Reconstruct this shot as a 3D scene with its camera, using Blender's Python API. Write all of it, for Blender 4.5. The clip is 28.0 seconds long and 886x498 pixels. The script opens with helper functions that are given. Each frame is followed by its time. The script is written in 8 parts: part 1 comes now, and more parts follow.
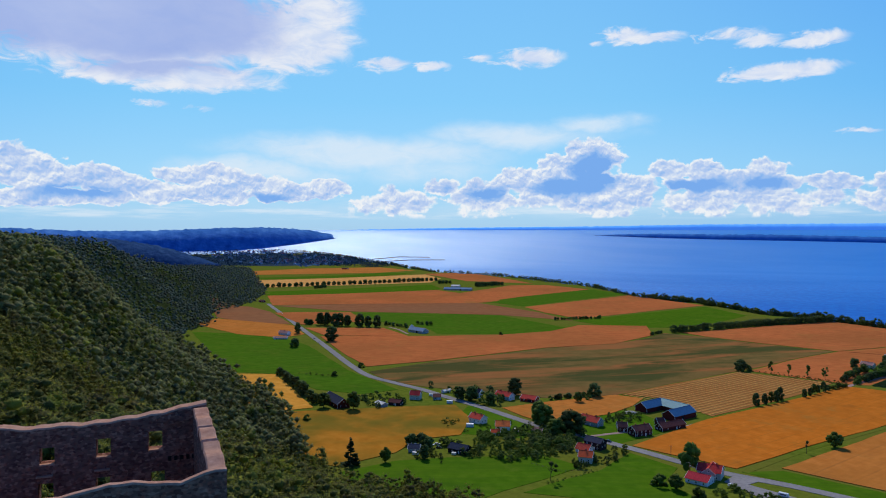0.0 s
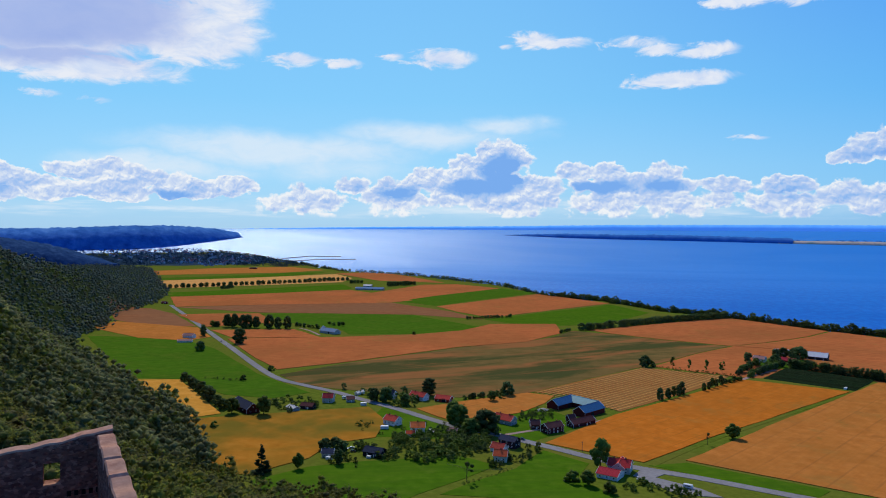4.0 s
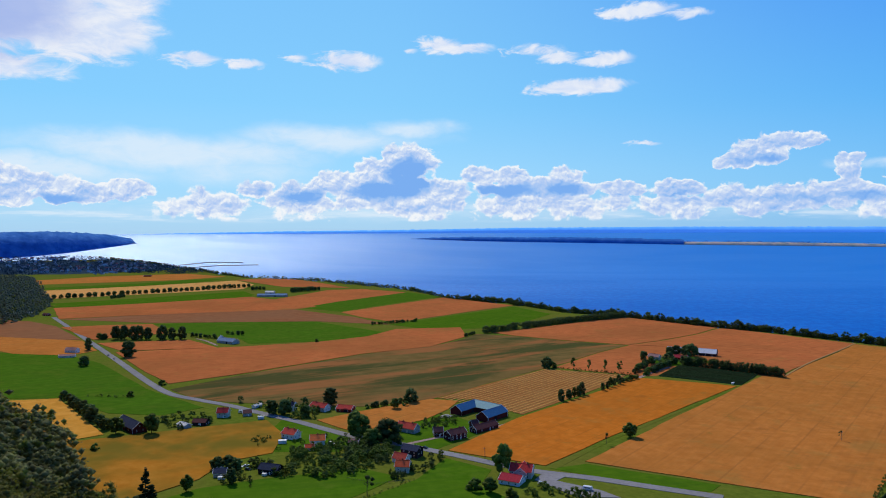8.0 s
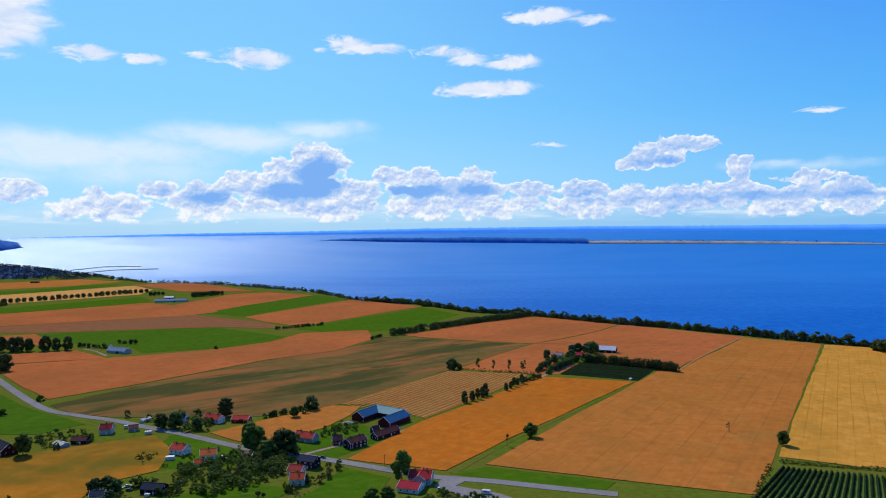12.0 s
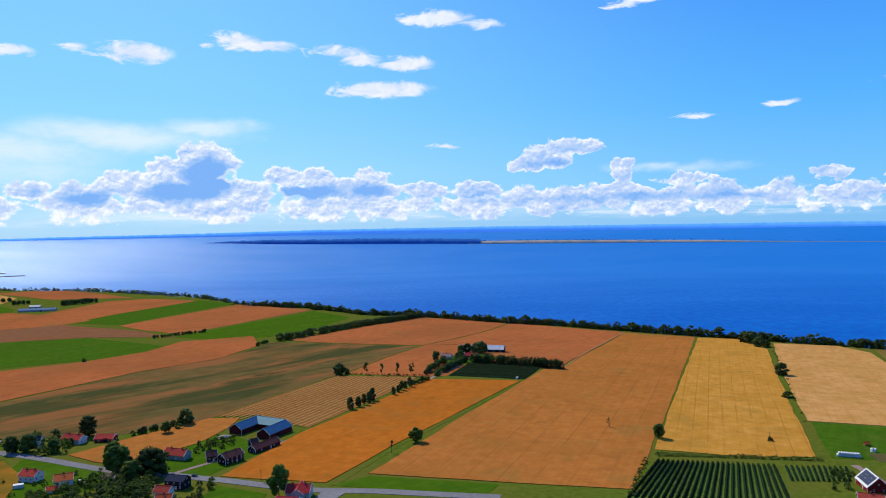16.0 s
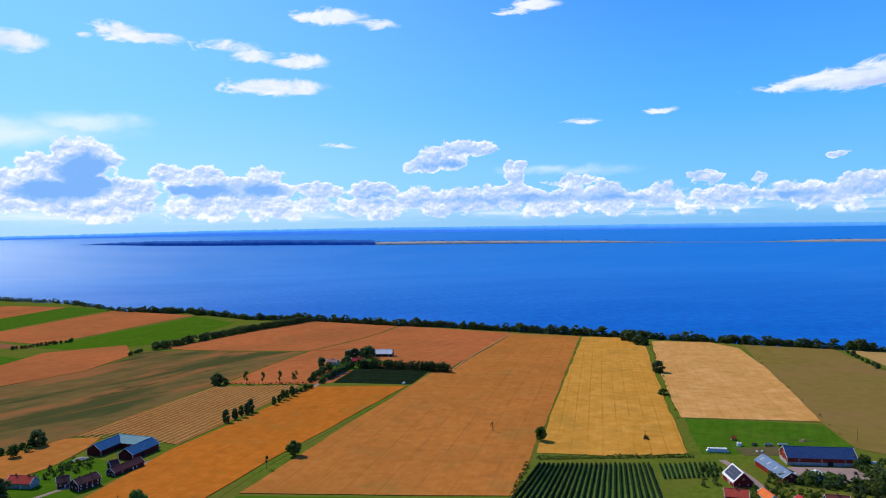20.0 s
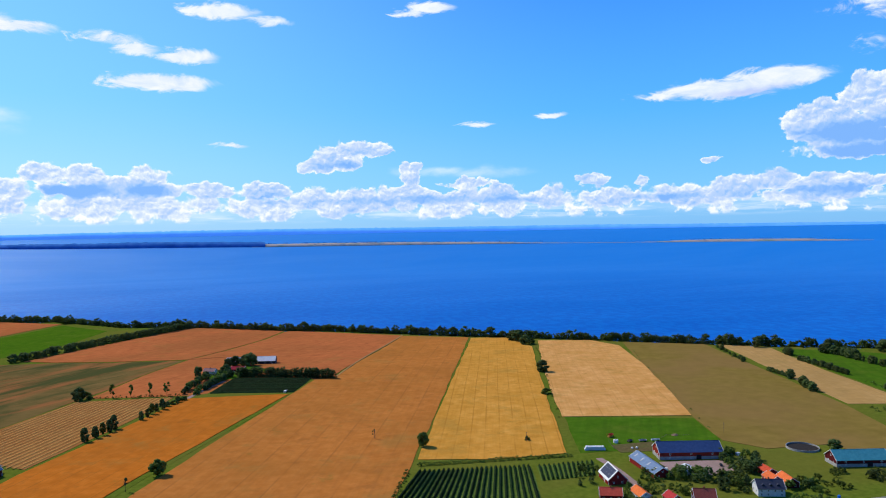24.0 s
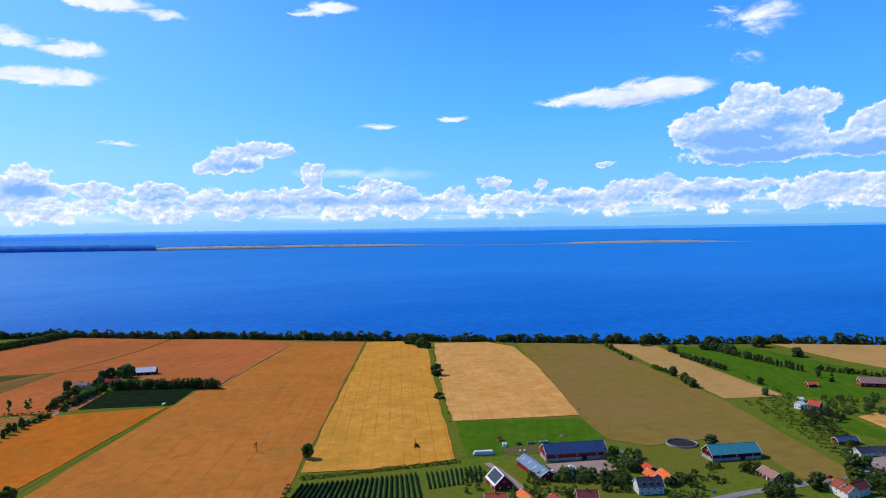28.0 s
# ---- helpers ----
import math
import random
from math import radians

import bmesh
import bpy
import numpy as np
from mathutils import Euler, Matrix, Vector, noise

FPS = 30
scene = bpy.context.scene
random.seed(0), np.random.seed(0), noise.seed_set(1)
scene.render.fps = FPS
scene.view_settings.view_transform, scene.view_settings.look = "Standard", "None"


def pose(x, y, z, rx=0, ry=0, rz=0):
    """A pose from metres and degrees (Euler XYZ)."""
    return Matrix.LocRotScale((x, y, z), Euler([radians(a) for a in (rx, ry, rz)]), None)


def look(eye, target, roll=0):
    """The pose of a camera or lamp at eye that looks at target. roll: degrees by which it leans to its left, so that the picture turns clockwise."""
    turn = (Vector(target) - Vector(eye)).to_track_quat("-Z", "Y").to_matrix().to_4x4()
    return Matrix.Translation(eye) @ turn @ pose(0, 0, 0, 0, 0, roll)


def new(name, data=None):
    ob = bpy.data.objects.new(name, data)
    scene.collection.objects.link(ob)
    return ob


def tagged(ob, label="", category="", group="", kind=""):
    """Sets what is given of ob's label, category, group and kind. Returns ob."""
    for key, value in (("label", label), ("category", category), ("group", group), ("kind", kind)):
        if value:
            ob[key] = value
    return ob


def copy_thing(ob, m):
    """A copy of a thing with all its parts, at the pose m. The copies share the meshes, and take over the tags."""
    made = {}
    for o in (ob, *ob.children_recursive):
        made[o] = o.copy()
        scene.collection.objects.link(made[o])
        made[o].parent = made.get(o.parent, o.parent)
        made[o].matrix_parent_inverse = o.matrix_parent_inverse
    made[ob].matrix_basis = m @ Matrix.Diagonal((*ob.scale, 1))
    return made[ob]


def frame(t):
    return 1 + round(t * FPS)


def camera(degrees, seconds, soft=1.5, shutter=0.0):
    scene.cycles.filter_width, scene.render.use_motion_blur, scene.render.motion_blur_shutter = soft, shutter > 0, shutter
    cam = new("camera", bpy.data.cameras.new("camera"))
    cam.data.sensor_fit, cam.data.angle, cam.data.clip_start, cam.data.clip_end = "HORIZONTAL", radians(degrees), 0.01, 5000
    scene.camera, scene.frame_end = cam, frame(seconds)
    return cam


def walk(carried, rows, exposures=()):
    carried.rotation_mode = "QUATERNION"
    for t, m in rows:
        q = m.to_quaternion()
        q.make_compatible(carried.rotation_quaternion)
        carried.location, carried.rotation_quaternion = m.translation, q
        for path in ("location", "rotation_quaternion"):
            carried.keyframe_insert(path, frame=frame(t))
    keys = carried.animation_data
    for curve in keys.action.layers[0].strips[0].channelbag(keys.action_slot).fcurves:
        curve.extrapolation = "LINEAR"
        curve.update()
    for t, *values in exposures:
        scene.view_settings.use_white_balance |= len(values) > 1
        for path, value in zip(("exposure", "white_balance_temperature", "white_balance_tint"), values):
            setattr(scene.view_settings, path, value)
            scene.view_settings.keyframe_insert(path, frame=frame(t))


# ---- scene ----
# The camera flies off a wooded ridge with a castle ruin, out over a farmed plain by a wide lake.
cam = camera(63.96, 28.0, 1.05)
PATH = [
    (0, (0.00, -0.00, 194.99), (-46.90, 88.26, 191.93), -0.11),
    (0.5, (-1.07, -0.69, 194.89), (-46.65, 88.27, 191.72), 0.03),
    (1, (-1.99, -1.04, 194.90), (-46.14, 88.63, 191.72), 0.06),
    (1.5, (-2.78, -1.07, 194.94), (-45.58, 89.25, 191.75), 0.10),
    (2, (-3.45, -0.70, 195.02), (-44.82, 90.29, 191.82), 0.07),
    (2.5, (-4.02, 0.03, 195.07), (-43.95, 91.66, 191.90), 0.09),
    (3, (-4.48, 1.08, 195.18), (-42.97, 93.32, 192.03), 0.12),
    (3.5, (-4.87, 2.36, 195.33), (-41.92, 95.19, 192.16), 0.18),
    (5.5, (-5.91, 8.38, 195.86), (-36.56, 103.52, 192.92), 0.12),
    (6, (-5.88, 9.95, 196.05), (-34.92, 105.60, 193.21), 0.05),
    (6.5, (-5.55, 11.55, 196.24), (-33.00, 107.67, 193.46), -0.03),
    (7, (-4.98, 13.15, 196.39), (-30.89, 109.69, 193.69), -0.05),
    (7.5, (-4.26, 14.71, 196.54), (-28.71, 111.64, 193.87), -0.08),
    (8, (-3.49, 16.25, 196.71), (-26.54, 113.52, 194.04), -0.20),
    (8.5, (-2.62, 17.78, 196.87), (-24.30, 115.36, 194.22), -0.19),
    (9, (-1.68, 19.31, 197.02), (-21.96, 117.20, 194.39), -0.24),
    (9.5, (-0.66, 20.87, 197.15), (-19.47, 119.05, 194.52), -0.32),
    (10, (0.42, 22.47, 197.26), (-16.82, 120.94, 194.63), -0.41),
    (10.5, (1.55, 24.11, 197.37), (-14.10, 122.84, 194.70), -0.48),
    (11, (2.73, 25.76, 197.47), (-11.31, 124.74, 194.79), -0.56),
    (11.5, (3.89, 27.43, 197.55), (-8.51, 126.62, 194.88), -0.57),
    (12, (4.99, 29.10, 197.62), (-5.91, 128.47, 194.95), -0.58),
    (12.5, (6.10, 30.81, 197.68), (-3.18, 130.34, 195.00), -0.68),
    (14.5, (10.83, 37.77, 197.80), (8.97, 137.71, 195.09), -0.78),
    (15, (12.04, 39.53, 197.82), (12.04, 139.49, 195.08), -0.89),
    (15.5, (13.34, 41.35, 197.83), (15.25, 141.29, 195.08), -0.97),
    (16, (14.72, 43.26, 197.87), (18.50, 143.15, 195.13), -1.00),
    (16.5, (16.15, 45.25, 198.00), (21.77, 145.06, 195.26), -1.02),
    (17, (17.63, 47.28, 198.24), (25.06, 146.96, 195.46), -1.03),
    (17.5, (19.19, 49.28, 198.52), (28.41, 148.82, 195.72), -1.00),
    (18, (20.84, 51.22, 198.80), (31.90, 150.57, 195.97), -1.03),
    (18.5, (22.55, 53.10, 199.03), (35.45, 152.22, 196.16), -1.06),
    (19, (24.31, 54.94, 199.24), (38.98, 153.82, 196.36), -1.00),
    (19.5, (26.10, 56.74, 199.42), (42.60, 155.33, 196.52), -0.99),
    (20, (27.98, 58.48, 199.58), (46.26, 156.75, 196.70), -0.95),
    (20.5, (29.90, 60.16, 199.71), (49.98, 158.08, 196.86), -0.98),
    (21, (31.91, 61.73, 199.78), (53.80, 159.26, 196.94), -0.96),
    (21.5, (33.96, 63.19, 199.81), (57.61, 160.31, 196.97), -0.97),
    (23.5, (41.99, 68.71, 199.72), (72.66, 163.85, 196.79), -1.05),
    (24, (44.03, 70.02, 199.66), (76.43, 164.58, 196.72), -1.06),
    (24.5, (46.12, 71.30, 199.58), (80.20, 165.27, 196.70), -1.08),
    (25, (48.26, 72.50, 199.53), (83.98, 165.86, 196.70), -1.07),
    (25.5, (50.46, 73.64, 199.54), (87.73, 166.39, 196.75), -1.10),
    (26, (52.68, 74.71, 199.57), (91.45, 166.84, 196.77), -1.11),
    (26.5, (54.90, 75.75, 199.58), (95.21, 167.22, 196.77), -1.14),
    (27, (57.15, 76.77, 199.55), (99.00, 167.54, 196.71), -1.10),
    (27.5, (59.39, 77.77, 199.46), (102.73, 167.85, 196.61), -1.12),
    (28, (61.61, 78.77, 199.34), (106.50, 168.09, 196.49), -1.10),
]
walk(cam, [(t, look(eye, target, roll)) for t, eye, target, roll in PATH],
     [(0, -0.10), (8, -0.05), (17, 0.08), (28, 0.15)])

# ---- world, sun ----
SUN_AZ, SUN_EL = -34.5, 43.0   # degrees, azimuth clockwise from +y

# soft-edged clouds: azimuth, elevation, half width, half height, weight (degrees)
CLOUDS_HIGH = [
    (-52, 14.9, 13, 3.6, 1.35), (-40.5, 14.4, 6, 2.6, 1.1), (-49, 11.3, 9, 1.2, 0.95), (-55, 18.5, 16, 4, 1.0), (-38, 16.5, 4, 2.0, 0.8),
    (-32.6, 12.9, 2.4, 0.7, 0.75), (-28.8, 12.75, 2.0, 0.40, 0.6), (-25.0, 13.3, 1.2, 0.45, 0.6), (-21.0, 13.2, 3.0, 0.85, 0.9),
    (-13.6, 14.5, 2.2, 0.75, 0.75), (-11.4, 14.2, 2.6, 0.55, 0.7), (-16.0, 14.1, 1.0, 0.4, 0.5),
    (-5.8, 13.9, 2.6, 0.65, 0.6), (-4.2, 13.4, 2.2, 0.5, 0.65), (-0.4, 13.1, 2.5, 0.62, 0.8), (-2.5, 11.15, 4.3, 0.75, 0.95), (-4.6, 10.9, 2.4, 0.5, 0.8),
    (2.2, 16.4, 3.2, 0.75, 0.8), (5.0, 15.9, 2.8, 0.45, 0.65), (18.2, 17.1, 2.4, 0.5, 0.8), (16.6, 16.7, 1.4, 0.35, 0.7),
    (40.6, 9.9, 5.4, 0.80, 0.95), (44.0, 10.4, 4.2, 0.85, 0.95), (36.0, 9.7, 2.8, 0.40, 0.6), (51.0, 14.6, 3.6, 1.4, 0.42), (48.6, 15.4, 1.6, 0.8, 0.38), (50.2, 12.0, 1.6, 0.8, 0.34),
    (27.7, 8.75, 1.5, 0.26, 0.7), (22.0, 8.25, 1.6, 0.28, 0.6), (-50, 9.2, 1.4, 0.4, 0.5), (-47, 9.0, 1.6, 0.35, 0.5), (2.5, 6.6, 1.6, 0.22, 0.6),
]
CLOUD_SHADE = [(-55, 15.9, 15, 4.2, 1.3), (-46, 15.4, 7, 3.0, 1.0), (-50, 12.0, 9, 1.0, 0.6), (43, 9.7, 5, 0.6, 0.5)]
CUMULUS = [
    (-16.0, 5.3, 2.3, 1.7, 1.0), (-18.4, 4.3, 2.6, 1.5, 1.0), (-21.6, 3.6, 2.4, 1.2, 1.0), (-24.6, 2.9, 2.4, 0.9, 0.9), (-28.2, 3.1, 1.5, 1.0, 0.95),
    (-17.0, 3.0, 6.0, 1.3, 1.0), (-10.2, 4.3, 1.7, 0.95, 1.0), (-7.8, 4.2, 1.6, 1.0, 1.0), (-3.6, 4.1, 1.6, 1.05, 1.0), (-5.4, 3.2, 5.4, 0.9, 0.95),
    (0.8, 3.1, 2.4, 0.8, 0.8), (5.2, 2.9, 2.2, 0.9, 0.85), (8.6, 2.6, 1.8, 0.8, 0.8), (12.0, 2.6, 2.0, 0.7, 0.8), (16.4, 4.2, 0.9, 1.2, 0.95), (15.6, 2.9, 2.0, 0.8, 0.85), (20.8, 3.5, 2.6, 0.5, 0.7),
    (18.4, 2.4, 3.4, 0.7, 0.8), (24.0, 2.6, 1.8, 0.9, 0.85), (27.4, 2.4, 2.4, 0.7, 0.8), (32.0, 2.3, 3.0, 0.65, 0.75), (37.0, 2.4, 2.0, 0.8, 0.8), (41.0, 2.6, 2.0, 0.9, 0.85), (44.2, 3.0, 1.8, 0.9, 0.9),
    (49.0, 2.7, 4.0, 0.8, 0.85), (57.0, 2.7, 5.0, 0.9, 0.85),
    (-57.0, 3.4, 3.4, 1.2, 1.0), (-53.6, 3.4, 2.4, 1.2, 1.0), (-50.2, 2.7, 2.8, 1.0, 0.95), (-57, 2.2, 8, 0.8, 0.9), (-45.4, 2.1, 2.6, 0.6, 0.85), (-42.0, 2.6, 1.8, 0.9, 0.9), (-39.6, 2.6, 1.6, 0.9, 0.8),
    (-60.0, 4.3, 4.0, 1.5, 1.0), (-47.0, 3.9, 3.6, 0.9, 0.9), (-43.5, 3.3, 2.8, 0.9, 0.9), (-37.6, 2.9, 2.4, 0.8, 0.85), (-47, 2.4, 7, 0.7, 0.8),
    (9.0, 4.9, 1.4, 0.7, 0.95), (10.9, 5.6, 2.0, 1.25, 1.0), (12.9, 6.3, 1.9, 0.85, 0.95),
    (50.4, 8.6, 2.2, 1.5, 1.0), (47.0, 7.2, 2.4, 1.2, 1.0), (53.6, 8.0, 2.4, 1.4, 1.0), (51.4, 7.2, 1.8, 1.6, 1.0), (48.0, 6.2, 3.2, 1.3, 1.0), (53.6, 6.3, 2.2, 1.4, 1.0), (50.5, 5.2, 5.2, 1.1, 1.0), (59.0, 6.6, 3.0, 1.3, 1.0), (57.0, 5.4, 4.0, 1.2, 1.0), (39.7, 4.75, 0.7, 0.3, 0.8), (34.6, 3.5, 0.7, 0.4, 0.7), (31.0, 3.6, 1.2, 0.45, 0.75),
]
HEAP_SHADE = [(49.5, 6.2, 4.6, 1.0, 0.75), (52.5, 7.4, 2.4, 0.7, 0.5), (11.4, 5.0, 1.6, 0.6, 0.5), (-24.5, 2.7, 2.6, 0.7, 0.6), (-3.6, 3.3, 2.2, 0.7, 0.65), (5.4, 2.4, 2.2, 0.5, 0.5), (24.5, 2.2, 3.0, 0.5, 0.5), (36, 2.1, 4.0, 0.45, 0.5), (-15.9, 4.3, 2.0, 1.6, 1.0), (-17.6, 3.2, 3.4, 0.9, 0.9), (-27.6, 3.1, 1.1, 0.6, 0.35), (-8.4, 3.2, 3.6, 0.6, 0.75), (-55.0, 2.6, 4.0, 0.6, 0.7), (-41.6, 2.3, 2.2, 0.5, 0.6), (50.8, 4.9, 5.0, 0.75, 0.75), (58.0, 5.0, 4.0, 0.7, 0.7), (11.0, 5.0, 3.0, 0.5, 0.45), (16.0, 2.3, 10.0, 0.4, 0.4), (47, 2.3, 9.0, 0.4, 0.45)]
VEILS = [(-34.0, 6.0, 12.0, 1.7, 0.9), (-22.0, 7.3, 9.0, 1.3, 0.8), (-16.0, 8.2, 4.0, 0.9, 0.75), (-43, 4.2, 8.0, 1.2, 0.8), (-30, 4.6, 9, 1.4, 0.55), (22, 4.2, 4.0, 0.5, 0.5), (18.5, 4.4, 3.2, 0.5, 0.6), (-10, 1.5, 70.0, 0.9, 0.34), (40, 1.4, 40.0, 0.7, 0.3)]


class Nodes:
    """Short hand for a node tree."""

    def __init__(self, tree):
        self.tree = tree
        tree.nodes.clear()

    def add(self, kind, inputs=None, op=None, smooth=False):
        node = self.tree.nodes.new(kind)
        if op:
            node.operation = op
        if smooth:
            node.interpolation_type = "SMOOTHSTEP"
        for key, value in (inputs or {}).items():
            socket = node.inputs[key]
            if isinstance(value, bpy.types.NodeSocket):
                self.tree.links.new(value, socket)
            else:
                socket.default_value = value
        return node

    def math(self, op, a, b=0.0, c=0.0, clamp=False):
        node = self.add("ShaderNodeMath", {0: a, 1: b, 2: c}, op)
        node.use_clamp = clamp
        return node.outputs[0]

    def vec(self, op, a, b=(0, 0, 0)):
        node = self.add("ShaderNodeVectorMath", {0: a, 1: b}, op)
        return node.outputs["Value"] if op in ("LENGTH", "DOT_PRODUCT", "DISTANCE") else node.outputs["Vector"]

    def noise(self, vector, scale, detail=4.0, rough=0.55, distort=0.0):
        return self.add("ShaderNodeTexNoise", {"Vector": vector, "Scale": scale, "Detail": detail, "Roughness": rough, "Distortion": distort})

    def ramp(self, factor, stops):
        node = self.add("ShaderNodeValToRGB", {"Fac": factor})
        band = node.color_ramp.elements
        while len(band) < len(stops):
            band.new(0.5)
        for element, (at, colour) in zip(band, stops):
            element.position, element.color = at, (*colour, 1) if len(colour) == 3 else colour
        return node.outputs["Color"]

    def mix(self, factor, a, b, blend="MIX"):
        node = self.add("ShaderNodeMix")
        node.data_type, node.blend_type = "RGBA", blend
        for key, value in ((0, factor), (6, a), (7, b)):
            if isinstance(value, bpy.types.NodeSocket):
                self.tree.links.new(value, node.inputs[key])
            elif key:
                node.inputs[key].default_value = (*value, 1) if len(value) == 3 else value
            else:
                node.inputs[key].default_value = value
        return node.outputs[2]

    def span(self, value, a, b, c=0.0, d=1.0, smooth=True):
        return self.add("ShaderNodeMapRange", {0: value, 1: a, 2: b, 3: c, 4: d}, smooth=smooth).outputs[0]


def make_world():
    world = bpy.data.worlds.new("sky")
    scene.world = world
    world.use_nodes = True
    n = Nodes(world.node_tree)
    sky = n.add("ShaderNodeTexSky")
    sky.sky_type, sky.sun_disc, sky.sun_elevation, sky.sun_rotation = "NISHITA", False, radians(SUN_EL), radians(SUN_AZ)
    sky.altitude, sky.air_density, sky.dust_density, sky.ozone_density = 300, 1.0, 0.6, 2.5
    way = n.add("ShaderNodeTexCoord").outputs["Generated"]
    xyz = n.add("ShaderNodeSeparateXYZ", {0: way}).outputs
    az = n.math("MULTIPLY", n.math("ARCTAN2", xyz[0], xyz[1]), 180 / math.pi)
    el = n.math("MULTIPLY", n.math("ARCSINE", xyz[2]), 180 / math.pi)
    flat = n.add("ShaderNodeCombineXYZ", {0: az, 1: el, 2: 0.0}).outputs[0]

    def shapes(rows, wob, amount, flat_foot=False):
        """The strongest of the soft ellipses at each direction, with wobbling rims."""
        moved = n.vec("ADD", flat, n.vec("MULTIPLY", n.vec("SUBTRACT", wob, (0.5, 0.5, 0.5)), amount))
        best = None
        for a, e, w, h, k in rows:
            off = n.vec("DIVIDE", n.vec("SUBTRACT", moved, (a, e, 0)), (w, h, 1))
            if flat_foot:
                off = n.vec("MAXIMUM", off, n.vec("MULTIPLY", off, (-1.0, -1.45, 0)))
            value = n.math("MULTIPLY", n.math("SUBTRACT", 1.25, n.vec("LENGTH", off), clamp=True), k)
            best = value if best is None else n.math("MAXIMUM", best, value)
        return best

    def billow(at):
        node = n.add("ShaderNodeTexVoronoi", {"Vector": at, "Scale": 0.66, "Detail": 4.0, "Roughness": 0.5, "Lacunarity": 2.2})
        node.feature = "SMOOTH_F1"
        node.inputs["Smoothness"].default_value = 0.25
        return n.math("SUBTRACT", 1.0, node.outputs["Distance"])

    stretched = n.vec("MULTIPLY", flat, (0.55, 1.0, 1.0))
    puff = n.noise(n.vec("MULTIPLY", flat, (0.8, 1.0, 1.0)), 0.75, 7, 0.6, 0.2)
    wisp = n.noise(n.vec("MULTIPLY", flat, (0.42, 1.0, 1.0)), 0.95, 9, 0.64, 0.7)
    broad = n.noise(stretched, 0.28, 5, 0.55)
    wander = n.vec("ADD", n.vec("MULTIPLY", flat, (0.85, 1.0, 1.0)), n.vec("MULTIPLY", n.vec("SUBTRACT", puff.outputs["Color"], (0.5, 0.5, 0.5)), (1.1, 1.1, 0)))
    puffs = billow(wander)
    above = billow(n.vec("ADD", wander, (-0.06, 0.17, 0.0)))

    def shown(mask, grain, amount, lo, hi):
        """Where a cloud stands: its mask, frayed by noise, and nothing where there is no mask."""
        frayed = n.math("ADD", mask, n.math("MULTIPLY", n.math("SUBTRACT", grain, 0.5), amount))
        return n.math("MULTIPLY", n.span(frayed, lo, hi), n.span(mask, 0.02, 0.2))

    heap = shapes(CUMULUS, puff.outputs["Color"], (1.8, 1.3, 0), True)
    low_wide = n.noise(n.vec("MULTIPLY", flat, (0.15, 0.0, 1.0)), 1.0, 3, 0.5).outputs["Fac"]
    row = n.math("SUBTRACT", 1.0, n.math("DIVIDE", n.math("ABSOLUTE", n.math("SUBTRACT", el, 2.1)), 1.5), clamp=True)
    row = n.math("MULTIPLY", row, n.span(low_wide, 0.34, 0.66, 0.30, 0.8))
    heap = n.math("MAXIMUM", heap, n.math("MULTIPLY", row, n.span(n.math("ABSOLUTE", n.math("SUBTRACT", az, 16.0)), 58.0, 44.0)))
    ragged = n.math("ADD", heap, n.math("MULTIPLY", n.math("SUBTRACT", puffs, 0.33), 0.62))
    heap_on = n.math("MULTIPLY", n.math("MULTIPLY", n.span(ragged, -0.08, 0.09), n.span(heap, 0.0, 0.12)), 0.97)
    brim = n.span(ragged, 0.0, 0.27, 1.0, 0.0)
    high = shapes(CLOUDS_HIGH, wisp.outputs["Color"], (3.4, 1.1, 0))
    high_on = shown(high, wisp.outputs["Fac"], 1.35, 0.17, 0.64)
    veil = shapes(VEILS, broad.outputs["Color"], (9.0, 2.6, 0))
    veil_on = n.math("MULTIPLY", n.span(n.math("MULTIPLY", veil, n.math("ADD", n.math("MULTIPLY", wisp.outputs["Fac"], 1.0), 0.45)), 0.05, 0.9), 0.8)
    streaks = n.noise(n.vec("MULTIPLY", flat, (0.14, 1.5, 1.0)), 0.9, 6, 0.6).outputs["Fac"]
    streaks = n.math("MULTIPLY", n.span(streaks, 0.46, 0.66), n.math("MULTIPLY", n.span(el, 0.5, 1.0), n.span(el, 2.5, 1.7)))
    turn = n.math("ABSOLUTE", n.math("SUBTRACT", az, SUN_AZ))
    # shading: lit crowns, blue-grey bodies
    relief = n.math("SUBTRACT", puffs, above)
    dim = shapes(HEAP_SHADE, puff.outputs["Color"], (1.6, 1.2, 0))
    core = n.math("MULTIPLY", n.span(dim, 0.05, 0.7), 0.78)
    lit = n.math("ADD", 0.58, n.math("ADD", n.math("MULTIPLY", n.span(turn, 60.0, 10.0), 0.10), n.math("MULTIPLY", brim, 0.30)))
    shade = n.math("MULTIPLY", core, n.math("SUBTRACT", 1.0, n.math("MULTIPLY", brim, 0.8)))
    tone = n.math("ADD", n.math("SUBTRACT", lit, shade), n.math("MULTIPLY", relief, n.math("SUBTRACT", 1.35, n.math("MULTIPLY", shade, 1.2))), clamp=True)
    heap_col = n.ramp(tone, [(0.0, (0.20, 0.43, 0.90)), (0.3, (0.33, 0.54, 0.92)), (0.6, (0.50, 0.64, 0.93)), (0.85, (0.72, 0.81, 0.96)), (1.0, (0.92, 0.95, 0.99))])
    grey = n.math("MULTIPLY", n.span(shapes(CLOUD_SHADE, broad.outputs["Color"], (6.0, 3.0, 0)), 0.1, 0.7), 0.9)
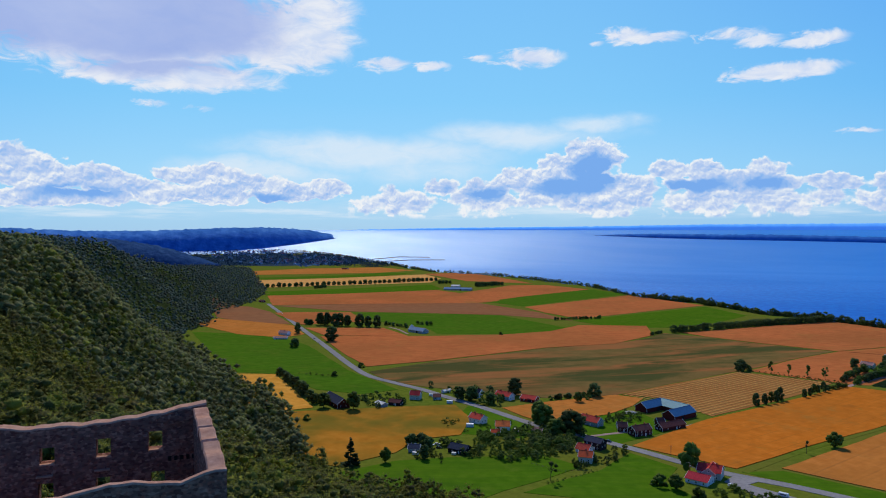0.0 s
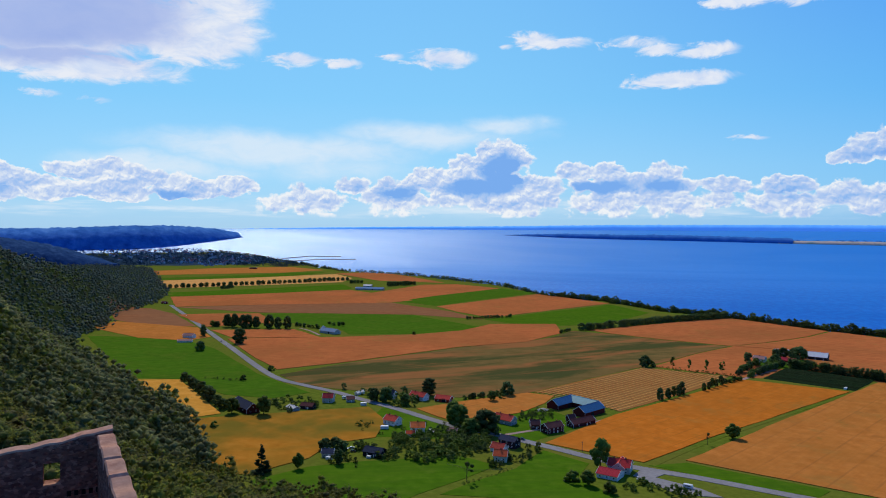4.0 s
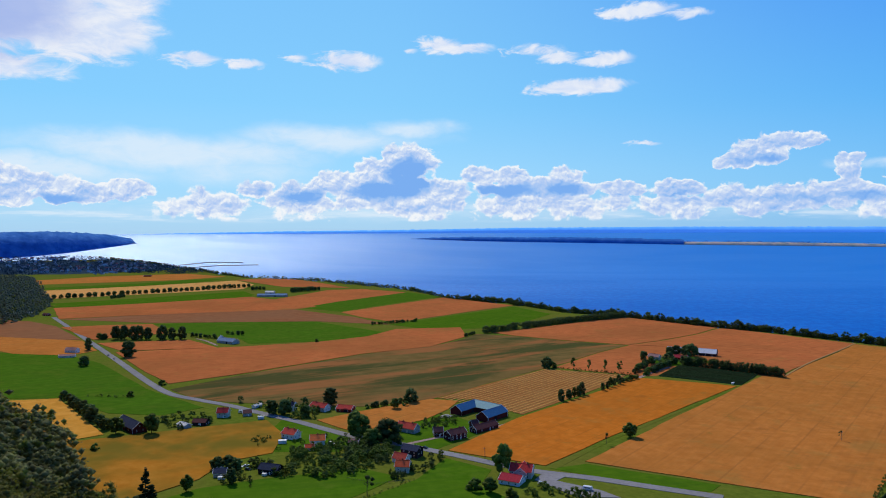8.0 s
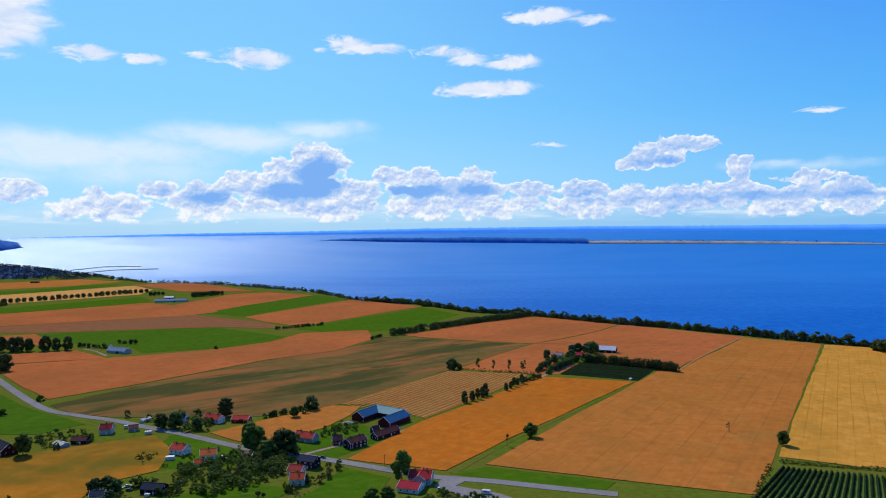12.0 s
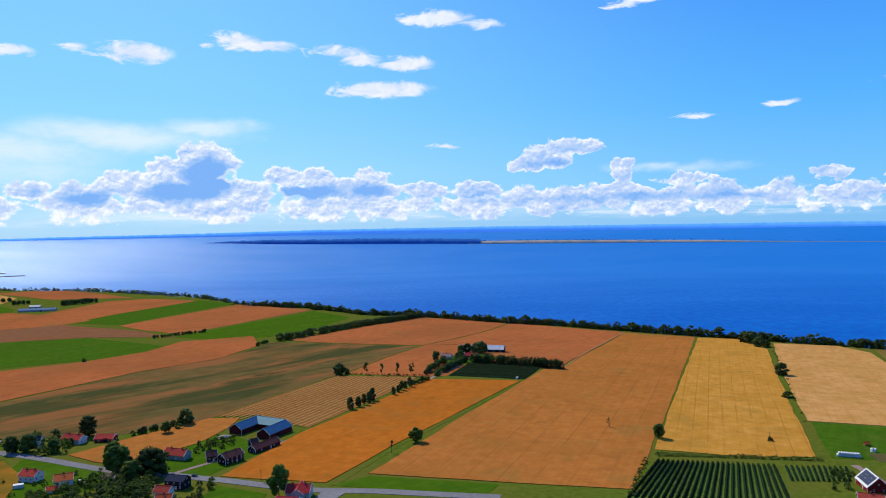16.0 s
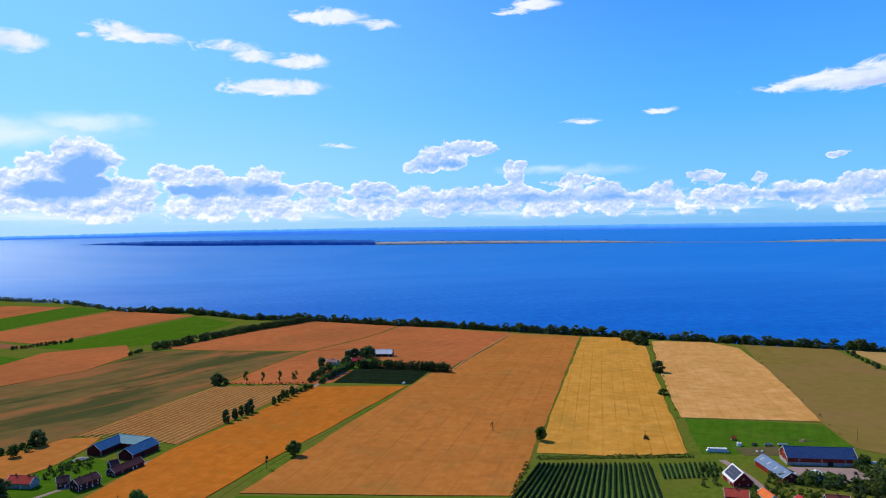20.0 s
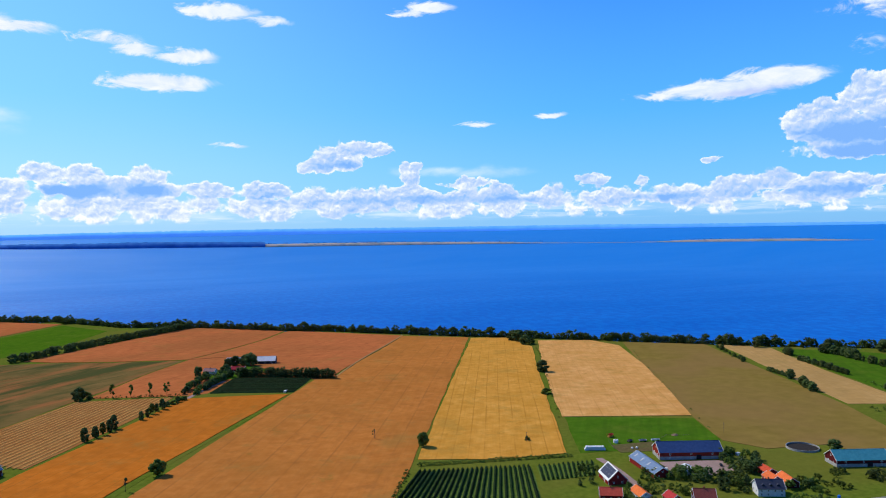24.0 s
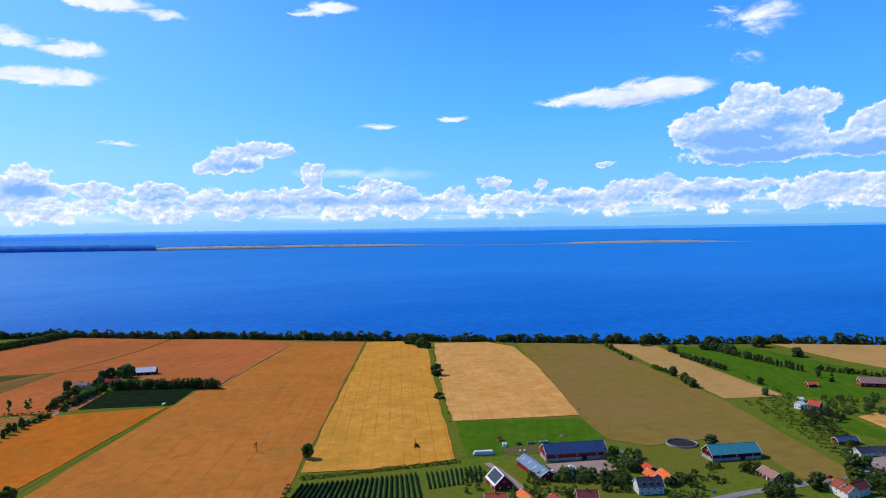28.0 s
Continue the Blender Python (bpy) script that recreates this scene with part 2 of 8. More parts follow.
    high_col = n.mix(grey, n.mix(n.span(wisp.outputs["Fac"], 0.3, 0.7), (0.62, 0.74, 0.97), (0.86, 0.90, 0.98)), n.mix(broad.outputs["Fac"], (0.27, 0.40, 0.82), (0.46, 0.56, 0.88)))
    # clear sky: deep azure above and away from the sun, pale towards it and the horizon
    up = n.span(el, 0.0, 90.0, 0.0, 1.0, False)
    clear = n.ramp(up, [(0.0, (0.20, 0.52, 0.96)), (0.035, (0.17, 0.55, 1.0)), (0.10, (0.080, 0.45, 1.0)), (0.21, (0.035, 0.275, 1.0)), (0.45, (0.030, 0.120, 0.43)), (1.0, (0.018, 0.065, 0.24))])
    sunny = n.ramp(up, [(0.0, (0.36, 0.64, 0.96)), (0.05, (0.34, 0.70, 1.0)), (0.11, (0.23, 0.64, 1.0)), (0.22, (0.19, 0.57, 1.0)), (0.5, (0.15, 0.30, 0.60)), (1.0, (0.018, 0.065, 0.24))])
    clear = n.mix(n.span(turn, 12.0, 70.0), sunny, clear)
    base = n.mix(0.2, clear, n.mix(1.0, sky.outputs["Color"], (0.06, 0.09, 0.12), "MULTIPLY"))
    col = n.mix(veil_on, base, (0.78, 0.89, 1.0))
    col = n.mix(n.math("MULTIPLY", streaks, 0.55), col, (0.86, 0.93, 1.0))
    col = n.mix(high_on, col, high_col)
    col = n.mix(heap_on, col, heap_col)
    below = n.span(el, -2.0, -0.5)
    col = n.mix(below, (0.12, 0.2, 0.32), col)
    back = n.add("ShaderNodeBackground", {"Color": col, "Strength": 1.0})
    n.add("ShaderNodeOutputWorld", {"Surface": back.outputs[0]})


make_world()
sun = new("sun", bpy.data.lights.new("sun", "SUN"))
sun.data.energy, sun.data.angle, sun.data.color = 3.2, radians(0.53), (1.0, 0.91, 0.76)
_dir = Vector((math.sin(radians(SUN_AZ)) * math.cos(radians(SUN_EL)), math.cos(radians(SUN_AZ)) * math.cos(radians(SUN_EL)), math.sin(radians(SUN_EL))))
sun.matrix_world = look(_dir * 400, (0, 0, 0))

# ---- materials ----
def surface(name, colours, scale=1.0, rough=0.85, bump=0.0, bump_scale=None, metal=0.0, second=None, stretch=(1, 1, 1), vary=0.0, spec=0.0, coords="Object", extra=None):
    """A mottled surface: a ramp over fine noise, tinted by broad noise (second: scale, strength), varied from object to object."""
    m = bpy.data.materials.new(name)
    m.use_nodes = True
    n = Nodes(m.node_tree)
    at = n.add("ShaderNodeTexCoord").outputs[coords]
    if coords == "Object":
        at = n.add("ShaderNodeNewGeometry").outputs["Position"]
    at = n.vec("MULTIPLY", at, stretch)
    fine = n.noise(at, scale, 5, 0.6)
    stops = [(0.28 + 0.44 * i / max(1, len(colours) - 1), c) for i, c in enumerate(colours)]
    col = n.ramp(fine.outputs["Fac"], stops)
    if second:
        broad = n.noise(at, second[0], 3, 0.55, 0.3)
        col = n.mix(n.span(broad.outputs["Fac"], 0.35, 0.68), col, n.mix(second[1], col, second[2]))
    if extra:
        col = extra(n, at, col)
    if vary:
        rnd = n.add("ShaderNodeObjectInfo").outputs["Random"]
        col = n.add("ShaderNodeHueSaturation", {"Hue": n.span(rnd, 0, 1, 0.5 - vary * 0.06, 0.5 + vary * 0.06, False), "Saturation": 1.0, "Value": n.span(rnd, 0, 1, 1 - vary, 1 + vary, False), "Color": col}).outputs[0]
    shader = n.add("ShaderNodeBsdfPrincipled", {"Base Color": col, "Roughness": rough, "Metallic": metal, "Specular IOR Level": spec})
    if bump:
        b = n.add("ShaderNodeBump", {"Strength": bump, "Distance": 0.3 / (bump_scale or scale), "Height": n.noise(at, bump_scale or scale, 6, 0.65).outputs["Fac"]})
        n.tree.links.new(b.outputs[0], shader.inputs["Normal"])
    n.add("ShaderNodeOutputMaterial", {"Surface": shader.outputs[0]})
    return m


def crop_rows(direction, gap, colour, amount, width=0.25, wob=0.004):
    """A standing crop along a compass direction in degrees: pairs of wheel tracks at a gap in metres, faint drill rows, lodged and thin patches."""
    c, s = math.cos(radians(direction)), math.sin(radians(direction))

    def apply(n, at, col):
        along, across = n.vec("DOT_PRODUCT", at, (s, c, 0)), n.vec("DOT_PRODUCT", at, (c, -s, 0))
        bent = n.math("ADD", across, n.math("MULTIPLY", n.noise(at, wob, 1).outputs["Fac"], 4.0))
        saw = n.math("FRACT", n.math("DIVIDE", bent, gap))
        line = n.span(n.math("ABSOLUTE", n.math("SUBTRACT", saw, 0.5)), width * 0.5, width * 0.25)
        patch = n.span(n.noise(at, 0.02, 4).outputs["Fac"], 0.36, 0.62, 0.15, 1.0)
        flow = n.add("ShaderNodeCombineXYZ", {0: n.math("MULTIPLY", along, 0.05), 1: across, 2: 0.0}).outputs[0]
        streak = n.span(n.noise(flow, 0.35, 5, 0.7).outputs["Fac"], 0.40, 0.66)
        lodged = n.span(n.noise(at, 0.06, 7, 0.75, 0.3).outputs["Fac"], 0.52, 0.70)
        thin = n.span(n.noise(n.vec("ADD", at, (700.0, 300.0, 0.0)), 0.017, 6, 0.72, 0.4).outputs["Fac"], 0.53, 0.68)
        weeds = n.span(n.noise(n.vec("ADD", at, (90.0, 900.0, 0.0)), 0.045, 6, 0.75).outputs["Fac"], 0.60, 0.72)
        col = n.mix(n.math("MULTIPLY", streak, 0.20), col, colour)
        col = n.mix(n.math("MULTIPLY", lodged, 0.46), col, colour)
        col = n.mix(n.math("MULTIPLY", thin, 0.42), col, n.mix(0.5, colour, (0.30, 0.24, 0.06)))
        col = n.mix(n.math("MULTIPLY", weeds, 0.38), col, (0.17, 0.15, 0.03))
        return n.mix(n.math("MULTIPLY", n.math("MULTIPLY", line, patch), amount), col, colour)
    return apply


def mown(direction):
    """Grass that was mown or grazed: soft swaths along a compass direction, yellowed and lush patches."""
    c, s = math.cos(radians(direction)), math.sin(radians(direction))

    def apply(n, at, col):
        flow = n.add("ShaderNodeCombineXYZ", {0: n.math("MULTIPLY", n.vec("DOT_PRODUCT", at, (s, c, 0)), 0.06), 1: n.vec("DOT_PRODUCT", at, (c, -s, 0)), 2: 0.0}).outputs[0]
        swath = n.span(n.noise(flow, 0.16, 4, 0.6).outputs["Fac"], 0.40, 0.62)
        dry = n.span(n.noise(at, 0.03, 6, 0.7, 0.3).outputs["Fac"], 0.52, 0.70)
        lush = n.span(n.noise(n.vec("ADD", at, (400.0, 80.0, 0.0)), 0.05, 6, 0.72).outputs["Fac"], 0.52, 0.70)
        col = n.mix(n.math("MULTIPLY", swath, 0.35), col, (0.040, 0.092, 0.009))
        col = n.mix(n.math("MULTIPLY", dry, 0.35), col, (0.125, 0.165, 0.020))
        return n.mix(n.math("MULTIPLY", lush, 0.3), col, (0.030, 0.078, 0.010))
    return apply


GRASS = surface("grass", [(0.078, 0.112, 0.012), (0.108, 0.148, 0.016), (0.145, 0.178, 0.022)], 0.25, 0.95, 0.5, 1.6, second=(0.012, 0.6, (0.15, 0.135, 0.025)))
MEADOW = surface("meadow", [(0.046, 0.118, 0.005), (0.064, 0.146, 0.007), (0.088, 0.170, 0.010)], 0.12, 0.95, 0.5, 1.4, second=(0.02, 0.5, (0.080, 0.152, 0.008)), extra=mown(60))
MEADOW_DARK = surface("dark_meadow", [(0.046, 0.118, 0.007), (0.063, 0.145, 0.009), (0.085, 0.166, 0.013)], 0.1, 0.95, 0.5, 1.4, second=(0.03, 0.4, (0.075, 0.130, 0.010)), extra=mown(35))
RIPE = surface("ripe_grain", [(0.42, 0.142, 0.028), (0.49, 0.174, 0.036), (0.56, 0.206, 0.048)], 0.10, 0.9, 0.5, 1.2, second=(0.012, 0.4, (0.33, 0.13, 0.026)), extra=crop_rows(24.5, 23, (0.26, 0.105, 0.03), 0.42, 0.085))
RIPE_ORANGE = surface("orange_grain", [(0.45, 0.128, 0.014), (0.53, 0.156, 0.018), (0.61, 0.190, 0.026)], 0.10, 0.9, 0.5, 1.2, second=(0.014, 0.4, (0.36, 0.125, 0.02)), extra=crop_rows(26, 14, (0.27, 0.10, 0.02), 0.5, 0.07))
RIPE_RED = surface("red_brown_grain", [(0.41, 0.116, 0.038), (0.475, 0.142, 0.046), (0.54, 0.168, 0.056)], 0.07, 0.9, 0.4, 1.0, second=(0.006, 0.5, (0.27, 0.105, 0.034)), extra=crop_rows(32, 26, (0.24, 0.078, 0.026), 0.4, 0.08))
WHEAT = surface("pale_wheat", [(0.58, 0.275, 0.080), (0.66, 0.33, 0.105), (0.74, 0.405, 0.145)], 0.10, 0.9, 0.5, 1.2, second=(0.03, 0.4, (0.50, 0.235, 0.04)), stretch=(1, 1, 1), extra=crop_rows(24, 18, (0.38, 0.185, 0.045), 0.35, 0.08))
WHEAT_GOLD = surface("golden_wheat", [(0.54, 0.24, 0.036), (0.62, 0.29, 0.048), (0.70, 0.35, 0.075)], 0.10, 0.9, 0.5, 1.2, second=(0.03, 0.45, (0.48, 0.22, 0.026)), extra=crop_rows(23, 12, (0.38, 0.17, 0.025), 0.55, 0.12))
STRAW_GROUND = surface("straw_stubble", [(0.26, 0.098, 0.028), (0.31, 0.122, 0.034), (0.37, 0.155, 0.045)], 0.1, 0.92, 0.4, 1.2, second=(0.015, 0.4, (0.36, 0.19, 0.06)))
BROWN = surface("brown_stubble", [(0.22, 0.088, 0.038), (0.26, 0.106, 0.046), (0.30, 0.13, 0.058)], 0.06, 0.92, 0.4, 1.0, second=(0.006, 0.5, (0.24, 0.12, 0.06)))
def weedy_streaks(n, at, col):
    """Long green and rusty streaks where weeds grew through."""
    c, k = math.cos(radians(41)), math.sin(radians(41))
    along = n.vec("DOT_PRODUCT", at, (k, c, 0))
    across = n.vec("DOT_PRODUCT", at, (c, -k, 0))
    flow = n.add("ShaderNodeCombineXYZ", {0: n.math("MULTIPLY", along, 0.22), 1: across, 2: 0.0}).outputs[0]
    rust = n.span(n.noise(flow, 0.022, 5, 0.6, 0.4).outputs["Fac"], 0.44, 0.60)
    green = n.span(n.noise(n.vec("ADD", flow, (300.0, 90.0, 0.0)), 0.018, 6, 0.66, 0.4).outputs["Fac"], 0.46, 0.60)
    col = n.mix(n.math("MULTIPLY", rust, 0.9), col, (0.30, 0.118, 0.042))
    return n.mix(n.math("MULTIPLY", green, 0.9), col, (0.055, 0.068, 0.022))


MOTTLED = surface("mottled_stubble", [(0.125, 0.092, 0.028), (0.16, 0.108, 0.036), (0.195, 0.125, 0.042)], 0.05, 0.92, 0.4, 1.0, extra=weedy_streaks)
OLIVE = surface("olive_stubble", [(0.18, 0.128, 0.028), (0.214, 0.150, 0.034), (0.25, 0.172, 0.043)], 0.08, 0.92, 0.4, 1.2, second=(0.007, 0.6, (0.255, 0.148, 0.056)))
STUBBLE = surface("pale_stubble", [(0.40, 0.235, 0.075), (0.46, 0.27, 0.09), (0.52, 0.32, 0.12)], 0.10, 0.92, 0.4, 1.2, second=(0.012, 0.5, (0.36, 0.22, 0.075)), extra=crop_rows(27, 8, (0.33, 0.2, 0.08), 0.5, 0.2))
MIXED = surface("weedy_grain", [(0.34, 0.132, 0.016), (0.41, 0.165, 0.02), (0.47, 0.20, 0.03)], 0.10, 0.92, 0.4, 1.2, second=(0.016, 0.8, (0.11, 0.115, 0.018)))
VEGETABLE = surface("vegetable_leaves", [(0.018, 0.050, 0.022), (0.028, 0.075, 0.030), (0.04, 0.1, 0.04)], 0.5, 0.8, 0.6, 1.5)
ASPHALT = surface("asphalt", [(0.20, 0.19, 0.20), (0.25, 0.24, 0.25), (0.29, 0.28, 0.28)], 0.4, 0.8, 0.2, 6.0, second=(0.03, 0.4, (0.17, 0.165, 0.17)))
GRAVEL = surface("gravel", [(0.27, 0.185, 0.17), (0.35, 0.24, 0.22), (0.43, 0.31, 0.285)], 0.8, 0.95, 0.5, 4.0, second=(0.08, 0.4, (0.22, 0.17, 0.13)))
PADDOCK = surface("trodden_soil", [(0.085, 0.070, 0.030), (0.125, 0.095, 0.042), (0.17, 0.13, 0.06)], 0.5, 0.95, 0.5, 2.0, second=(0.08, 0.5, (0.10, 0.11, 0.03)))
DRY_TRACK = surface("dry_track", [(0.30, 0.17, 0.07), (0.38, 0.21, 0.085), (0.33, 0.22, 0.07)], 0.3, 0.95, 0.4, 2.0)
PAINT_LINE = surface("road_paint", [(0.6, 0.6, 0.58), (0.75, 0.75, 0.72)], 1.0, 0.7)
FOREST_FLOOR = surface("forest_floor", [(0.025, 0.036, 0.012), (0.04, 0.055, 0.016), (0.06, 0.075, 0.024)], 0.3, 0.95, 0.5, 1.0)


def make_water():
    m = bpy.data.materials.new("lake_water")
    m.use_nodes = True
    n = Nodes(m.node_tree)
    at = n.add("ShaderNodeNewGeometry").outputs["Position"]
    broad = n.noise(n.vec("MULTIPLY", at, (0.35, 1.0, 1.0)), 0.003, 5, 0.6, 0.5)
    wave = n.noise(n.vec("MULTIPLY", at, (1.0, 1.3, 1.0)), 0.16, 6, 0.68)
    swell = n.noise(n.vec("MULTIPLY", at, (1.0, 0.6, 1.0)), 0.055, 5, 0.66, 0.3)
    col = n.mix(n.span(broad.outputs["Fac"], 0.35, 0.7), (0.0, 0.142, 0.54), (0.0, 0.168, 0.60))
    col = n.mix(n.span(swell.outputs["Fac"], 0.40, 0.62), n.mix(0.55, col, (0.0, 0.075, 0.44)), col)
    low = n.add("ShaderNodeBump", {"Strength": 0.30, "Distance": 9.0, "Height": swell.outputs["Fac"]})
    bump = n.add("ShaderNodeBump", {"Strength": 0.45, "Distance": 4.0, "Height": wave.outputs["Fac"], "Normal": low.outputs[0]})
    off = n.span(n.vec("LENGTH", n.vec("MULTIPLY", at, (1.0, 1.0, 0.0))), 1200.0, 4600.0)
    col = n.mix(off, col, (0.005, 0.215, 0.68))   # distance haze put into the body colour, paler farther out
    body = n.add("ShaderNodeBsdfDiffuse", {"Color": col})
    gloss = n.add("ShaderNodeBsdfGlossy", {"Color": (0.80, 0.95, 1, 1), "Roughness": 0.37, "Normal": bump.outputs[0]})
    # gloss rises with distance, standing in for grazing reflection
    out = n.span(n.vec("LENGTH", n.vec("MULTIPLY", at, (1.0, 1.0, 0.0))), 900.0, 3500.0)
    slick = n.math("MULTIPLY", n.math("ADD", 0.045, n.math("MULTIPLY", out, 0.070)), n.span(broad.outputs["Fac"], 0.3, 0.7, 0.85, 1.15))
    shader = n.add("ShaderNodeMixShader", {0: slick, 1: body.outputs[0], 2: gloss.outputs[0]})
    n.add("ShaderNodeOutputMaterial", {"Surface": shader.outputs[0]})
    return m


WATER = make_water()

# ---- terrain ----
# The plain falls gently to the lake; the shore and the foot of the ridge, from far off on one side to the other.
SHORE = [(-2980, 4250), (-2900, 3800), (-3060, 3380), (-3000, 3060), (-2720, 3130), (-2200, 3130), (-1860, 3010), (-1440, 2650), (-1080, 2535), (-640, 2225),
         (-400, 1915), (-240, 1835), (-90, 1650), (20, 1605), (200, 1450), (280, 1405), (440, 1262), (665, 1078), (830, 925), (1000, 805), (1090, 725), (1500, 380), (2600, -500), (5200, -2600)]
FOOT = [(-4700, 4300), (-3300, 3000), (-2150, 2290), (-1350, 1490), (-1190, 1275), (-1075, 1040), (-940, 895), (-895, 800), (-840, 738), (-717, 650), (-637, 604), (-590, 578), (-482, 516), (-422, 486), (-378, 442), (-350, 404), (-315, 382), (-280, 358), (-246, 342), (-214, 352),
        (-160, 345), (0, 285), (200, 215), (500, 130), (900, -40), (1600, -420), (5000, -2900)]
CENTRE = (30.0, 40.0)


def side(x, y, line):
    """The signed distance of points from a line of many legs: positive to the right of its run."""
    x, y = np.asarray(x, float), np.asarray(y, float)
    best, signed = np.full(x.shape, 1e18), np.zeros(x.shape)
    for (ax, ay), (bx, by) in zip(line, line[1:]):
        dx, dy = bx - ax, by - ay
        k = np.clip(((x - ax) * dx + (y - ay) * dy) / (dx * dx + dy * dy), 0, 1)
        ox, oy = x - ax - k * dx, y - ay - k * dy
        far = np.hypot(ox, oy)
        turn = np.where(dy * ox - dx * oy >= 0, 1.0, -1.0)
        near = far < best - 1e-9
        best, signed = np.where(near, far, best), np.where(near, far * turn, signed)
    return signed


def rim(x, y):
    """The far water lifts towards eye level, so that the lake reaches the horizon within the lens's range."""
    r = np.hypot(np.asarray(x, float) - CENTRE[0], np.asarray(y, float) - CENTRE[1])
    a, b, eye = 3300.0, 4880.0, 198.0
    k = np.clip((r - a) / (b - a), 0, 1)
    d0, m0, d1, m1 = eye / a, -eye / a**2 * (b - a), 0.0045, -0.006
    dip = (2 * k**3 - 3 * k**2 + 1) * d0 + (k**3 - 2 * k**2 + k) * m0 + (3 * k**2 - 2 * k**3) * d1 + (k**3 - k**2) * m1
    return np.where(r > a, eye - np.minimum(r, 4950) * dip, 0.0)


def smooth(k):
    k = np.clip(k, 0, 1)
    return k * k * (3 - 2 * k)


def plain_z(x, y):
    x, y = np.asarray(x, float), np.asarray(y, float)
    hump = 8 * np.exp(-((x - 110) ** 2 + (y - 960) ** 2) / (2 * 150.0**2))   # the rise that the farm stands on
    return 8 + 6 * np.logaddexp(0, (43.72 - 0.005 * x - 0.0252 * y - 8) / 6) + hump


def ridge_z(x, y):
    """How far the wooded ridge stands above the plain."""
    d = side(x, y, FOOT)
    far = np.hypot(x, y)
    reach = 300 - 110 * np.clip((far - 250) / 550, 0, 1)
    top = 112 + 19 * np.clip((far - 120) / 380, 0, 1) + 4 * np.clip((far - 700) / 300, 0, 1) - 128 * np.clip((far - 1330) / 950, 0, 1)
    roll = 6 * np.sin(np.asarray(x) * 0.021 + 1.3) * np.cos(np.asarray(y) * 0.017) * smooth(d / 150)
    return top * smooth(d / reach) ** 1.1 + roll


def ground_z(x, y):
    """The height of the land; below the lake it drops under the water."""
    x, y = np.asarray(x, float), np.asarray(y, float)
    land = side(x, y, SHORE)
    dry = plain_z(x, y) + ridge_z(x, y)
    dry = dry * (1 - 0.85 * smooth((np.hypot(x, y) - 3300) / 500))
    sunk = 30 * smooth((np.hypot(x - CENTRE[0], y - CENTRE[1]) - 3900) / 400)   # the headlands stand in front of it
    return rim(x, y) - sunk + np.where(land > 0, -3 + (dry + 3) * smooth(land / 26), -3.0)


def gz(x, y):
    return float(ground_z(np.array([x]), np.array([y]))[0])


def mesh_of(name, verts, faces, materials, face_material=None, smooth_faces=False):
    data = bpy.data.meshes.new(name)
    data.from_pydata([tuple(v) for v in verts], [], [tuple(f) for f in faces])
    for m in materials:
        data.materials.append(m)
    if face_material is not None:
        data.polygons.foreach_set("material_index", np.asarray(face_material, np.int32))
    if smooth_faces:
        data.polygons.foreach_set("use_smooth", np.ones(len(data.polygons), bool))
    data.update()
    return data


def grid_sheet(name, xs, ys, height, material):
    gx, gy = np.meshgrid(xs, ys)
    verts = np.stack([gx, gy, height(gx, gy)], -1).reshape(-1, 3)
    w = len(xs)
    i = (np.arange(len(ys) - 1)[:, None] * w + np.arange(w - 1)).ravel()
    return new(name, mesh_of(name, verts.tolist(), np.stack([i, i + 1, i + w + 1, i + w], -1).tolist(), [material], smooth_faces=True))


def spaced(lo, hi, fine_lo, fine_hi, step, coarse):
    return np.unique(np.r_[np.arange(lo, fine_lo, coarse), np.arange(fine_lo, fine_hi, step), np.arange(fine_hi, hi, coarse), hi])


def make_ground():
    ob = grid_sheet("ground", spaced(-4850, 4850, -1300, 1300, 13, 60), spaced(-2000, 4850, -350, 1750, 13, 60), ground_z, GRASS)
    ob.data.materials.append(FOREST_FLOOR)
    co = np.empty(len(ob.data.polygons) * 3)
    ob.data.polygons.foreach_get("center", co)
    woods = side(co[0::3], co[1::3], FOOT) > 6
    ob.data.polygons.foreach_set("material_index", woods.astype(np.int32))
    tagged(ob, "green grassy land sloping from a wooded ridge to a lake", "ground", kind="structure")
    r = np.r_[np.linspace(1, 3300, 24), np.linspace(3400, 4900, 40)]
    a = np.linspace(0, 2 * math.pi, 181)
    gr, ga = np.meshgrid(r, a)
    x, y = CENTRE[0] + gr * np.sin(ga), CENTRE[1] + gr * np.cos(ga)
    verts = np.stack([x, y, rim(x, y)], -1).reshape(-1, 3)
    w = len(r)
    i = (np.arange(len(a) - 1)[:, None] * w + np.arange(w - 1)).ravel()
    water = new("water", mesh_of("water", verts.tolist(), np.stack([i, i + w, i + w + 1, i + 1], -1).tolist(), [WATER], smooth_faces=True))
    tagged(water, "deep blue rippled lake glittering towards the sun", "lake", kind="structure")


make_ground()


def part(name, bm, material, parent=None, label=""):
    """Links a bmesh as one mesh object under a thing or a part."""
    data = bpy.data.meshes.new(name)
    bm.to_mesh(data)
    bm.free()
    for m in material if isinstance(material, (list, tuple)) else [material]:
        data.materials.append(m)
    ob = new(name, data)
    ob.parent = parent
    return tagged(ob, label)


def share(name, data, parent, place=None, label=""):
    """Links an object on mesh data that others use too."""
    ob = new(name, data)
    ob.parent = parent
    if place is not None:
        ob.matrix_basis = place
    return tagged(ob, label)


def thing(name, place, label, category, group=""):
    ob = new(name)
    ob.empty_display_size = 0.5
    ob.matrix_basis = place
    return tagged(ob, label, category, group)


